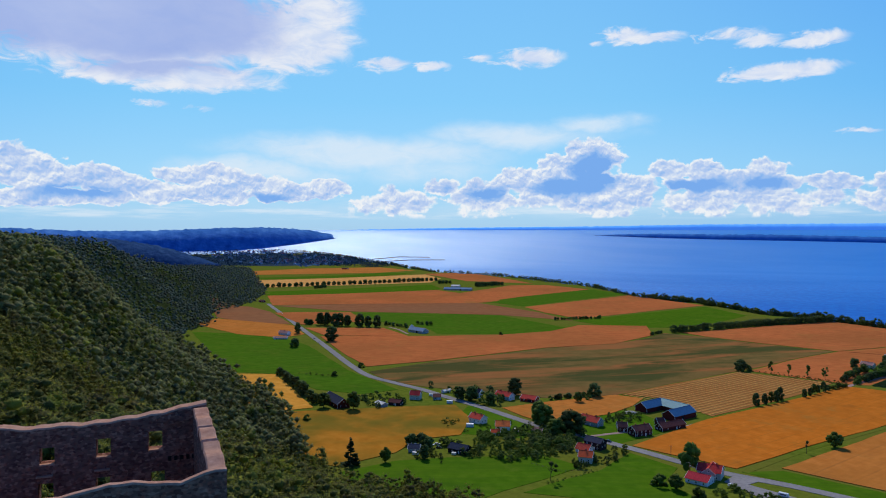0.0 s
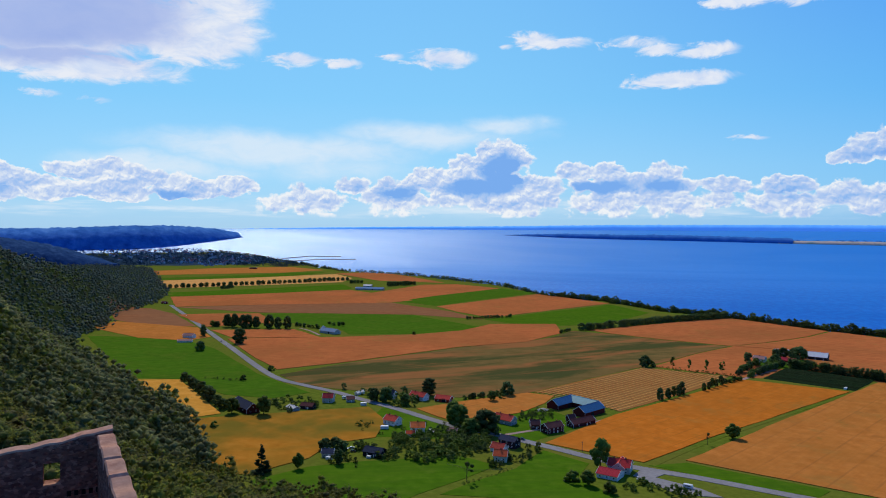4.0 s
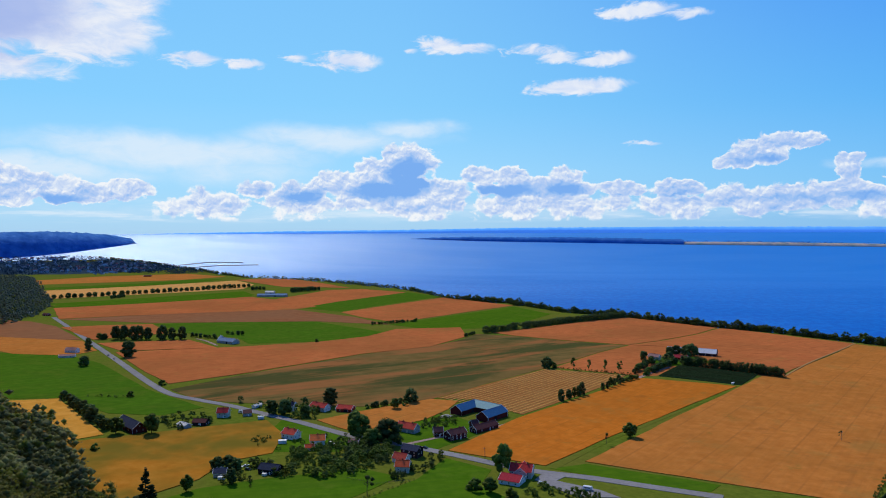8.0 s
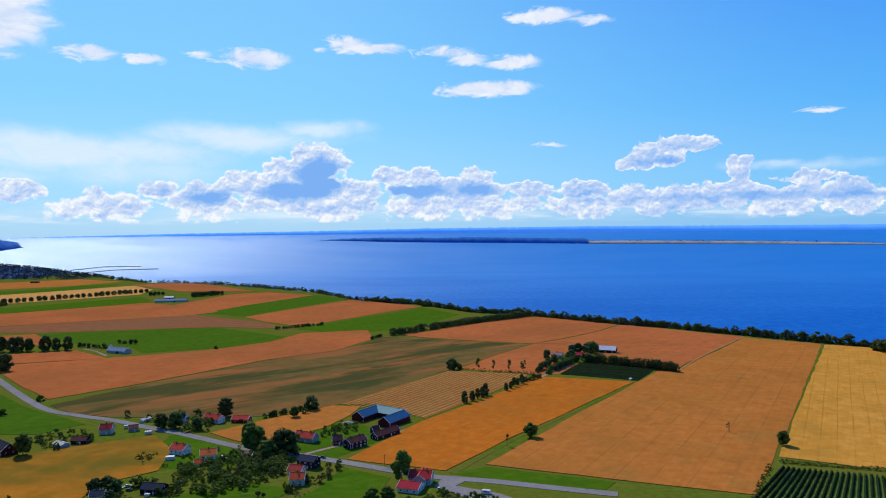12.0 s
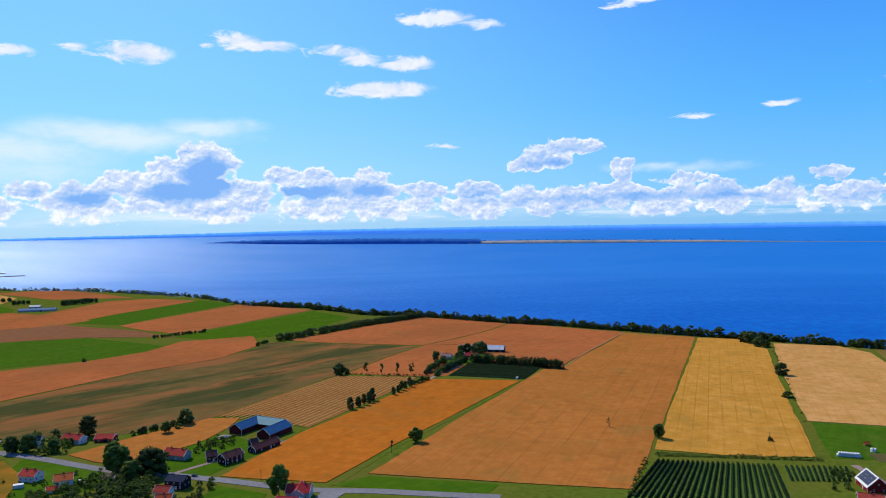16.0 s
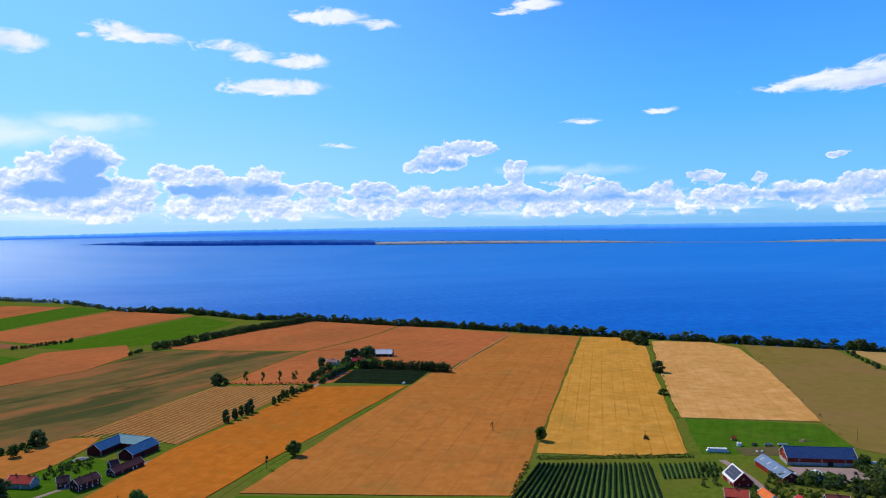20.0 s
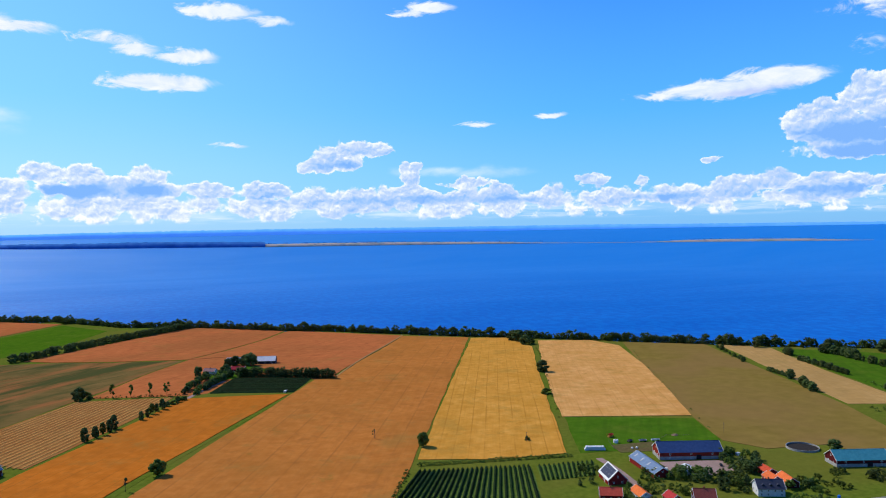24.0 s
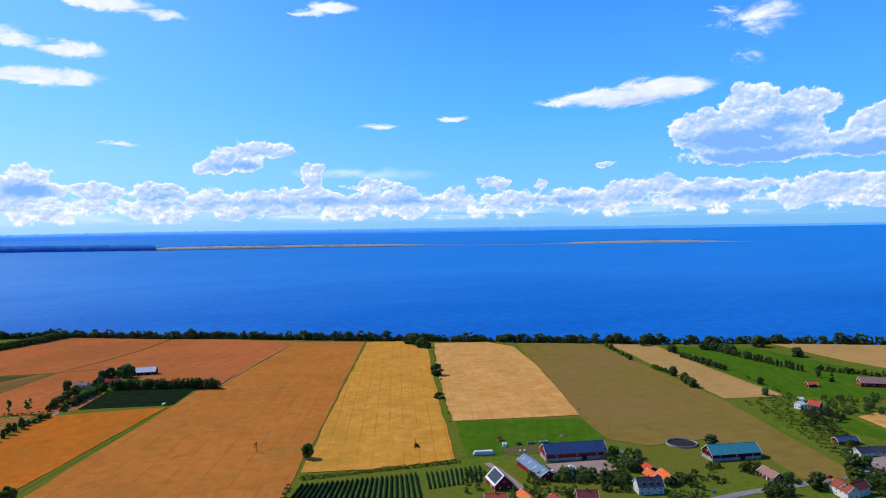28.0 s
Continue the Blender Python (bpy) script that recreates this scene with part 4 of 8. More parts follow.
def make_castle():
    castle = thing("castle_ruin", Matrix.Identity(4), "roofless rubble-stone castle ruin with empty windows on the wooded ridge", "ruin")
    cx, cy = -61.0, 57.7
    u, v = (-0.667, -0.745), (0.745, -0.667)
    w = (0.7731, -0.6343)   # the end wall runs a little askew
    out = (0.6343, 0.7731)
    ln, wd, th, th_end, base = 40.0, 22.0, 1.7, 1.5, 158.0

    def far_top(s):
        return float(np.interp(s, [0, 2, 3.9, 6.8, 9.6, 12.3, 15, 17.1, 20.2, 26, 40], [175.4, 175.25, 174.85, 174.5, 174.3, 174.1, 174.3, 174.1, 174.6, 174.2, 173.5])) + 0.07 * math.sin(s * 2.3 + 1)

    def near_top(s):
        return float(np.interp(s, [0, 1.5, 2.5, 3.6, 5.3, 7.0, 8.7, 10.7, 12.3, 14.3, 25, 40], [174.7, 174.75, 174.3, 174.0, 174.15, 174.45, 174.5, 174.2, 173.9, 173.8, 173.4, 173.0])) + 0.04 * math.sin(s * 2.9)

    def end_top(s):
        gap = 0.75 if 7.3 < s < 8.2 or 12.9 < s < 13.8 else 0.0
        return 175.0 - gap + 0.16 * math.sin(s * 1.5) - 0.3 * smooth((s - 16) / 4)

    upper = [(k, k + 1.4, sill, head) for k, sill, head in ((4.6, 170.9, 173.0), (9.7, 170.7, 172.7), (15.0, 170.5, 172.3), (20.3, 170.4, 172.3), (25.6, 170.3, 172.2), (31.0, 170.2, 172.1))]
    lower = [(k, k + 1.4, 165.2, 168.6) for k in (4.4, 9.8, 15.15, 20.4, 25.7)]
    ruin_wall(castle, (cx, cy), ln, u, th, base, far_top, upper + lower)
    ruin_wall(castle, (cx + v[0] * wd - u[0] * 0.95, cy + v[1] * wd - u[1] * 0.95), ln, u, 0.75, base, near_top, [(6, 7.5, 167.5, 170), (12.5, 14.0, 167.2, 169.7), (19, 20.5, 167, 169.5)])
    ruin_wall(castle, (cx + w[0] * th - out[0] * th_end, cy + w[1] * th - out[1] * th_end), wd - th, w, th_end, base, end_top, [(4.0, 5.4, 168.8, 171.2), (12.5, 13.9, 168.4, 170.8)], step=0.45)
    ruin_wall(castle, (cx + u[0] * ln, cy + u[1] * ln), wd, v, th, base, lambda s: 170 + 0.4 * math.sin(s), [])
    # pale ledges between the storeys; below them, near-black boxes painted as beam-hole shade
    for k, z in ((9.8, 169.35), (15.2, 169.3), (20.5, 169.2)):
        bm = bmesh.new()
        box(bm, 0, 1.5, 0, 0.35, 0, 0.14)
        bmesh.ops.transform(bm, verts=bm.verts, matrix=Matrix.Translation((cx + u[0] * k + v[0] * th, cy + u[1] * k + v[1] * th, z)) @ Matrix.Rotation(math.atan2(u[1], u[0]), 4, "Z"))
        part("ledge", bm, CAPPING, castle, "pale sunlit ledge between the storeys")
    for k in range(6):
        bm = bmesh.new()
        box(bm, 0, 0.35, -0.02, 0.02, 0, 0.5)
        bmesh.ops.transform(bm, verts=bm.verts, matrix=Matrix.Translation((cx + u[0] * (0.6 + k * 0.62) + v[0] * th, cy + u[1] * (0.6 + k * 0.62) + v[1] * th, 169.6)) @ Matrix.Rotation(math.atan2(u[1], u[0]), 4, "Z"))
        part("beam_hole", bm, HOLE_SHADE, castle, "near-black square patch painted as a beam hole's shade")
    # broken masonry over the window by the corner
    bm = bmesh.new()
    rnd = random.Random(3)
    for k in range(9):
        q = 2.2 + 0.33 * k
        box(bm, q, q + 0.36, -0.28, 0.02, -0.9 - rnd.uniform(0, 0.5), -0.05 - 0.12 * abs(k - 4))
    bmesh.ops.transform(bm, verts=bm.verts, matrix=Matrix.Translation((cx + v[0] * (th + 0.28), cy + v[1] * (th + 0.28), 174.9)) @ Matrix.Rotation(math.atan2(u[1], u[0]), 4, "Z"))
    part("broken_masonry", bm, STONE, castle, "broken dark masonry below the wall top")


make_castle()



# ---- foliage ----
def foliage(name, dark, mid, light, vary=0.25, mixed=False):
    m = bpy.data.materials.new(name)
    m.use_nodes = True
    n = Nodes(m.node_tree)
    geo = n.add("ShaderNodeNewGeometry")
    at = geo.outputs["Position"]
    tone = n.math("ADD", n.math("ADD", n.math("MULTIPLY", n.noise(at, 0.11, 3, 0.6).outputs["Fac"], 0.45), n.math("MULTIPLY", n.noise(at, 0.85, 4, 0.7).outputs["Fac"], 0.45)), n.math("MULTIPLY", geo.outputs["Random Per Island"], 0.28))
    col = n.ramp(tone, [(0.36, dark), (0.57, mid), (0.80, light)])
    if mixed:   # tree by tree another species: blue-green, olive-brown, fresh yellow-green
        stand = n.add("ShaderNodeTexVoronoi", {"Vector": n.vec("MULTIPLY", at, (1.0, 1.0, 0.0)), "Scale": 0.15})
        lot = n.add("ShaderNodeSeparateColor", {0: stand.outputs["Color"]}).outputs
        col = n.mix(n.math("MULTIPLY", n.span(lot[0], 0.30, 0.0), 0.6), col, n.mix(0.7, col, (0.030, 0.062, 0.040)))
        col = n.mix(n.math("MULTIPLY", n.span(lot[1], 0.70, 0.9), 0.55), col, (0.135, 0.105, 0.045))
        col = n.mix(n.math("MULTIPLY", n.span(n.math("MULTIPLY", lot[2], n.noise(at, 0.012, 3).outputs["Fac"]), 0.36, 0.50), 0.75), col, (0.24, 0.28, 0.03))
    rnd = n.add("ShaderNodeObjectInfo").outputs["Random"]
    col = n.add("ShaderNodeHueSaturation", {"Hue": n.span(rnd, 0, 1, 0.485, 0.515, False), "Saturation": 1.0, "Value": n.span(rnd, 0, 1, 1 - vary, 1 + vary, False), "Color": col}).outputs[0]
    leaf = n.add("ShaderNodeBsdfPrincipled", {"Base Color": col, "Roughness": 0.8, "Specular IOR Level": 0.12})
    rough = n.add("ShaderNodeBump", {"Strength": 0.6, "Distance": 0.6, "Height": n.noise(at, 0.9, 4, 0.7).outputs["Fac"]})
    n.tree.links.new(rough.outputs[0], leaf.inputs["Normal"])
    back = n.add("ShaderNodeBsdfTranslucent", {"Color": col})
    both = n.add("ShaderNodeMixShader", {0: 0.5, 1: leaf.outputs[0], 2: back.outputs[0]})
    n.add("ShaderNodeOutputMaterial", {"Surface": both.outputs[0]})
    return m


LEAF = foliage("broad_leaves", (0.066, 0.105, 0.022), (0.120, 0.180, 0.032), (0.21, 0.265, 0.045))
LEAF_DARK = foliage("dark_leaves", (0.060, 0.092, 0.034), (0.100, 0.148, 0.045), (0.18, 0.230, 0.058))
LEAF_FOREST = foliage("forest_leaves", (0.088, 0.100, 0.034), (0.172, 0.182, 0.042), (0.34, 0.325, 0.055), 0.0, True)
# farther stands: haze mixed into the leaves, paler and bluer than the near forest
LEAF_HAZY = foliage("hazy_forest_leaves", (0.105, 0.130, 0.072), (0.200, 0.225, 0.092), (0.36, 0.37, 0.13), 0.0, True)
LEAF_HAZIER = foliage("hazy_distant_leaves", (0.080, 0.122, 0.110), (0.140, 0.190, 0.15), (0.24, 0.29, 0.20), 0.0, True)
NEEDLE = foliage("spruce_needles", (0.016, 0.032, 0.012), (0.028, 0.052, 0.018), (0.045, 0.075, 0.026))
BARK = surface("bark", [(0.05, 0.04, 0.03), (0.09, 0.07, 0.055), (0.14, 0.11, 0.09)], 2.0, 0.95, 0.6, 5.0)
TWIG = surface("bare_twigs", [(0.16, 0.11, 0.08), (0.22, 0.16, 0.12)], 1.0, 0.95)


def ball(level):
    bm = bmesh.new()
    bmesh.ops.create_icosphere(bm, subdivisions=level, radius=1.0)
    v = np.array([p.co[:] for p in bm.verts])
    f = np.array([[p.index for p in q.verts] for q in bm.faces])
    bm.free()
    return v, f


OCTA = (np.array([(1, 0, 0), (-1, 0, 0), (0, 1, 0), (0, -1, 0), (0, 0, 1), (0, 0, -1)], float), np.array([(0, 2, 4), (2, 1, 4), (1, 3, 4), (3, 0, 4), (2, 0, 5), (1, 2, 5), (3, 1, 5), (0, 3, 5)]))
BALLS = {0: OCTA, 1: ball(1)}


def crown(seed, shape, clumps, leaves, level=1, low=0.22, fluff=1.0, loose=1.13, lump=1.0):
    """Vertices and triangles of a crown one unit high: lumpy clumps in the shape's outline, with loose leaf sprays round them."""
    rng = np.random.default_rng(seed)
    verts, tris, count = [], [], 0
    bv, bf = BALLS[level]
    for _ in range(clumps):
        h = rng.uniform(0, 1) if shape != "spruce" else rng.uniform(0, 1) ** 1.5
        reach = {"round": math.sqrt(max(0.02, 1 - (2 * h - 0.9) ** 2 / 1.25)) * 0.42, "tall": math.sqrt(max(0.03, 1 - (2 * h - 1) ** 2)) * 0.19,
                 "spruce": (1 - h) * 0.20 + 0.015, "bush": math.sqrt(max(0.05, 1 - h * h)) * 0.55}[shape]
        a, q = rng.uniform(0, 2 * math.pi), math.sqrt(rng.uniform(0.2, 1))
        size = {"round": 0.15, "tall": 0.085, "spruce": 0.035 + 0.07 * (1 - h), "bush": 0.19}[shape] * rng.uniform(0.7, 1.25) * lump
        c = np.array([math.cos(a) * reach * q, math.sin(a) * reach * q, low + (1 - low - size * 0.6) * h])
        flat = np.array([1, 1, 0.5 if shape == "spruce" else 0.8])
        v = bv / fluff * (1 + rng.uniform(-0.3, 0.28, (len(bv), 1))) * size * flat + c
        verts.append(v), tris.append(bf + count)
        count += len(v)
        for _ in range(leaves):
            d = rng.normal(size=3)
            d /= np.linalg.norm(d)
            p = c + d * size * flat * rng.uniform(0.8, loose)
            e1, e2 = rng.normal(size=3), rng.normal(size=3)
            s = size * rng.uniform(0.16, 0.34) * fluff
            e1, e2 = e1 / np.linalg.norm(e1) * s, e2 / np.linalg.norm(e2) * s
            verts.append(np.array([p - e1, p + e2, p + e1 * 0.9]))
            tris.append(np.array([[count, count + 1, count + 2]]))
            count += 3
    return np.concatenate(verts), np.concatenate(tris)


def tri_mesh(name, verts, tris, material):
    data = bpy.data.meshes.new(name)
    data.vertices.add(len(verts))
    data.vertices.foreach_set("co", np.asarray(verts, np.float32).ravel())
    data.loops.add(len(tris) * 3)
    data.loops.foreach_set("vertex_index", np.asarray(tris, np.int32).ravel())
    data.polygons.add(len(tris))
    data.polygons.foreach_set("loop_start", np.arange(0, len(tris) * 3, 3, dtype=np.int32))
    data.materials.append(material)
    data.update(calc_edges=True)
    return data


def trunk_mesh(name, seed, height, width, limbs, material):
    """A tapered, slightly crooked trunk with limbs that reach into the crown; one unit high tree."""
    rng = random.Random(seed)
    bm = bmesh.new()

    def stem(p, q, r0, r1, sides=6):
        d = (Vector(q) - Vector(p)).normalized()
        u = d.orthogonal().normalized()
        w = d.cross(u)
        rings = [[bm.verts.new(Vector(c) + (u * math.cos(a) + w * math.sin(a)) * r) for a in (2 * math.pi * i / sides for i in range(sides))] for c, r in ((p, r0), (q, r1))]
        for i in range(sides):
            j = (i + 1) % sides
            bm.faces.new((rings[0][i], rings[0][j], rings[1][j], rings[1][i]))
    p = (0, 0, -0.04)
    for k in range(3):
        q = (rng.uniform(-0.012, 0.012), rng.uniform(-0.012, 0.012), height * (k + 1) / 3)
        stem(p, q, width * (1 - 0.25 * k), width * (1 - 0.25 * (k + 1)))
        p = q
    for _ in range(limbs):
        h, a = rng.uniform(0.45, 0.95) * height, rng.uniform(0, 2 * math.pi)
        far = rng.uniform(0.12, 0.26)
        stem((0, 0, h), (math.cos(a) * far, math.sin(a) * far, min(0.95, h + far * rng.uniform(0.6, 1.5))), width * 0.45, width * 0.12, 5)
    data = bpy.data.meshes.new(name)
    bm.to_mesh(data)
    bm.free()
    data.materials.append(material)
    return data


TREES, LOOSE = {}, {}


def tree_kind(kind, count, shape, clumps, leaves, material, trunk=(0.5, 0.028, 5), low=0.22):
    LOOSE[kind] = ([crown(hash_seed(kind, 40 + i), shape, max(8, clumps * 3 // 5), leaves * 3 // 4, 0, low * 0.5, 1.15) for i in range(4)], material)
    TREES[kind] = [(tri_mesh("crown", *crown(hash_seed(kind, i), shape, clumps, leaves, 1, low), material), trunk_mesh("trunk", i * 7 + len(kind), *trunk, BARK)) for i in range(count)]


def hash_seed(kind, i):
    return sum(map(ord, kind)) * 31 + i


tree_kind("broadleaf", 5, "round", 44, 28, LEAF)
tree_kind("dark_broadleaf", 4, "round", 46, 28, LEAF_DARK, low=0.10)
tree_kind("column", 3, "tall", 64, 16, LEAF_DARK, (0.6, 0.02, 3), 0.06)
tree_kind("spruce", 3, "spruce", 46, 10, NEEDLE, (0.9, 0.016, 0), 0.05)
tree_kind("bush", 4, "bush", 22, 22, LEAF, (0.3, 0.03, 3), 0.02)
tree_kind("slim", 3, "tall", 16, 12, LEAF, (0.7, 0.016, 6), 0.25)
tree_kind("bare", 2, "round", 3, 8, LEAF_DARK, (0.8, 0.022, 16), 0.5)
WORDS = {"broadleaf": ("tree", "leafy green broadleaf tree"), "dark_broadleaf": ("tree", "dense dark green broadleaf tree"), "column": ("tree", "tall narrow dark green tree"),
         "spruce": ("spruce", "dark pointed spruce tree"), "bush": ("bush", "rounded green bush"), "slim": ("tree", "slim light-crowned young tree"), "bare": ("tree", "thin half-bare tree")}
_trees = [0]


def tree(x, y, height, kind="broadleaf", where="beside a field", group="", wide=1.0):
    """One tree on the ground."""
    _trees[0] += 1
    rnd = random.Random(_trees[0] * 13)
    crown_data, trunk_data = rnd.choice(TREES[kind])
    name, words = WORDS[kind]
    ob = thing(name, Matrix.LocRotScale((x, y, gz(x, y)), Euler((0, 0, rnd.uniform(0, 6.28))), (height * wide * rnd.uniform(0.92, 1.08), height * wide, height)), f"{words} {where}", name, group)
    share("trunk", trunk_data, ob)
    share("crown", crown_data, ob)
    return ob


def planted(name, label, category, spots, kind="stuff"):
    """One object of many plants: rows of x, y, height, width and kind of tree."""
    rnd = random.Random(len(spots))
    verts, tris, owner, base, mats = [], [], [], 0, []
    ground = ground_z([q[0] for q in spots], [q[1] for q in spots])
    for (x, y, h, w, sort), z in zip(spots, ground):
        shapes, material = LOOSE[sort]
        if material not in mats:
            mats.append(material)
        cv, ct = rnd.choice(shapes)
        a = rnd.uniform(0, 6.28)
        c, s = math.cos(a) * h * w, math.sin(a) * h * w
        verts.append(np.stack([cv[:, 0] * c - cv[:, 1] * s + x, cv[:, 0] * s + cv[:, 1] * c + y, cv[:, 2] * h + z - 0.2], -1))
        tris.append(ct + base)
        owner.append(np.full(len(ct), mats.index(material)))
        base += len(cv)
    data = tri_mesh(name, np.concatenate(verts), np.concatenate(tris), mats[0])
    for m in mats[1:]:
        data.materials.append(m)
    data.polygons.foreach_set("material_index", np.concatenate(owner).astype(np.int32))
    return tagged(new(name, data), label, category, kind=kind)


def tree_row(a, b, count, low, high, kinds, where, group, jitter=1.5, wide=1.0, belt=False):
    """Trees in a row; a row of bushes alone is one hedge."""
    rnd = random.Random(int(a[0] * 3 + b[1]))
    spots = []
    for k in range(count):
        f = (k + 0.5) / count
        spots.append((a[0] + (b[0] - a[0]) * f + rnd.uniform(-jitter, jitter), a[1] + (b[1] - a[1]) * f + rnd.uniform(-jitter, jitter), rnd.uniform(low, high), wide, rnd.choice(kinds)))
    if kinds == ["bush"]:
        return planted("hedge", f"green leafy hedge of bushes {where}", "hedge", spots, "")
    if belt:
        return planted("tree_belt", f"dense dark green belt of trees {where}", "trees", spots)
    for x, y, h, w, kind in spots:
        tree(x, y, h, kind, where, group, w)


def thicket(corners, count, low, high, kinds, where, group):
    """Trees scattered within corners, none within 2 m of another: one thicket."""
    rnd = random.Random(int(corners[0][0] * 7 + count))
    xs, ys = [c[0] for c in corners], [c[1] for c in corners]
    done, tries = [], 0
    while len(done) < count and tries < count * 60:
        tries += 1
        x, y = rnd.uniform(min(xs), max(xs)), rnd.uniform(min(ys), max(ys))
        inside = False
        for (ax, ay), (bx, by) in zip(corners, corners[1:] + corners[:1]):
            if (ay > y) != (by > y) and x < (bx - ax) * (y - ay) / (by - ay) + ax:
                inside = not inside
        if inside and all(math.hypot(x - p[0], y - p[1]) > 2.2 for p in done):
            done.append((x, y, rnd.uniform(low, high), rnd.uniform(0.9, 1.2), rnd.choice(kinds)))
    if done:
        planted("thicket", f"leafy green trees and bushes {where}", "thicket", done)


# ---- the wooded ridge ----
def forest(name, label, near, far, gap, kinds, low, high, seed, leaves=None, bearing=(-66, 14), depth=(-8, 420)):
    """Trees on the ridge between two distances from the start, on a jittered lattice."""
    rng = np.random.default_rng(seed)
    n = int(far / gap) + 2
    gx, gy = np.meshgrid(np.arange(-n, n + 1) * gap, np.arange(-n, n + 1) * gap)
    x, y = gx.ravel() + rng.uniform(-0.42, 0.42, gx.size) * gap, gy.ravel() + rng.uniform(-0.42, 0.42, gx.size) * gap
    r, az = np.hypot(x, y), np.degrees(np.arctan2(x, y))
    keep = (r >= near) & (r < far) & (az > bearing[0]) & (az < bearing[1])
    x, y = x[keep], y[keep]
    d = side(x, y, FOOT)
    edge = rng.uniform(0, 12, len(x))
    keep = (d > depth[0] + edge) & (d < depth[1])
    # clear of the ruin
    cx, cy = x + 61.0, y - 57.7
    u, v = cx * -0.667 + cy * -0.745, cx * 0.745 + cy * -0.667
    keep &= ~((u > -6) & (u < 45) & (v > -5) & (v < 29))
    keep &= ~((np.hypot(x, y) < 60) & (np.degrees(np.arctan2(x, y)) > -20))
    x, y = x[keep], y[keep]
    z = ground_z(x, y)
    pick = rng.integers(0, len(kinds), len(x))
    verts, tris, base = [], [], 0
    for k, (cv, ct) in enumerate(kinds):
        mine = np.nonzero(pick == k)[0]
        if not len(mine):
            continue
        m = len(mine)
        h, a, w = rng.uniform(low, high, m), rng.uniform(0, 2 * math.pi, m), rng.uniform(0.85, 1.2, m)
        c, s = np.cos(a)[:, None] * h[:, None] * w[:, None], np.sin(a)[:, None] * h[:, None] * w[:, None]
        px = cv[None, :, 0] * c - cv[None, :, 1] * s + x[mine, None]
        py = cv[None, :, 0] * s + cv[None, :, 1] * c + y[mine, None]
        pz = cv[None, :, 2] * h[:, None] + z[mine, None] - 0.4
        verts.append(np.stack([px, py, pz], -1).reshape(-1, 3))
        tris.append((ct[None] + (np.arange(m) * len(cv))[:, None, None]).reshape(-1, 3) + base)
        base += m * len(cv)
    ob = new(name, tri_mesh(name, np.concatenate(verts), np.concatenate(tris), leaves or LEAF_FOREST))
    return tagged(ob, label, "forest", kind="stuff")


NEAR_KINDS = [crown(900 + i, "round", 18, 48, 1, 0.05, 1.15, 1.48, 0.82) for i in range(6)] + [crown(920, "spruce", 26, 18, 1, 0.04, 1.1, 1.3)]
MID_KINDS = [crown(940 + i, "round", 24, 18, 0, 0.05, 1.2, 1.5, 0.72) for i in range(6)] + [crown(960, "spruce", 18, 10, 0, 0.04, 1.1, 1.3)]
FAR_KINDS = [crown(965 + i, "round", 9, 9, 0, 0.0, 1.1, 1.3) for i in range(5)] + [crown(961, "spruce", 9, 4, 0, 0.04)]
RIM_KINDS = [crown(970 + i, "round", 4, 4, 0, 0.0) for i in range(4)]
forest("woodland", "dense mixed green woodland on the slope below the ruin", 60, 215, 6.3, NEAR_KINDS, 7, 16, 11, depth=(-10, 420))
forest("woodland", "dense mixed green woodland on the steep ridge", 215, 470, 6.8, MID_KINDS, 8, 18, 12, depth=(-10, 420))
forest("woodland", "dense mixed woodland farther along the ridge, paled for haze", 470, 1100, 8.6, FAR_KINDS, 11, 22, 14, LEAF_HAZY, bearing=(-66, -8))
forest("woodland", "woodland on the distant ridge, leaves tinted bluish for haze", 1100, 3300, 10.5, RIM_KINDS, 13, 22, 13, LEAF_HAZIER, bearing=(-64, -36))

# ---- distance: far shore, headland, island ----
# far shore woods: distance haze painted in as a blue base colour
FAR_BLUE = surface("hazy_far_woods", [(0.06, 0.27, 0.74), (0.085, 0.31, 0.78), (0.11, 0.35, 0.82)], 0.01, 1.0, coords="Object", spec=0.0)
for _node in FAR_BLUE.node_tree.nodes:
    if _node.type == "BSDF_PRINCIPLED":   # added glow imitates haze; the hills themselves give off no light
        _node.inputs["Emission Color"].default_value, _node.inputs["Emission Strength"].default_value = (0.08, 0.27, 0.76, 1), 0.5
# headland, town and valley ridge: haze laid into the leaf colours as blue
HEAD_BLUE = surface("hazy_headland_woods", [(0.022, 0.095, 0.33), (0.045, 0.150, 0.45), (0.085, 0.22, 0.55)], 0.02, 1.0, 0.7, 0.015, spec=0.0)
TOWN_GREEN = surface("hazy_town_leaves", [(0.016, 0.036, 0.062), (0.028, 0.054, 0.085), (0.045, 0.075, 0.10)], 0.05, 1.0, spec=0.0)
NEAR_BLUE = surface("hazy_valley_woods", [(0.010, 0.030, 0.090), (0.020, 0.052, 0.140), (0.040, 0.085, 0.19)], 0.035, 1.0, 0.8, 0.03, spec=0.0)


RIM_R = np.linspace(2500, 4900, 400)
RIM_EL = np.degrees(np.arctan2(rim(CENTRE[0] + RIM_R, CENTRE[1] + 0 * RIM_R) - 198.0, RIM_R))


def rim_range(elevation):
    """How far off the water lies at an elevation below eye level."""
    return np.interp(elevation, RIM_EL, RIM_R)


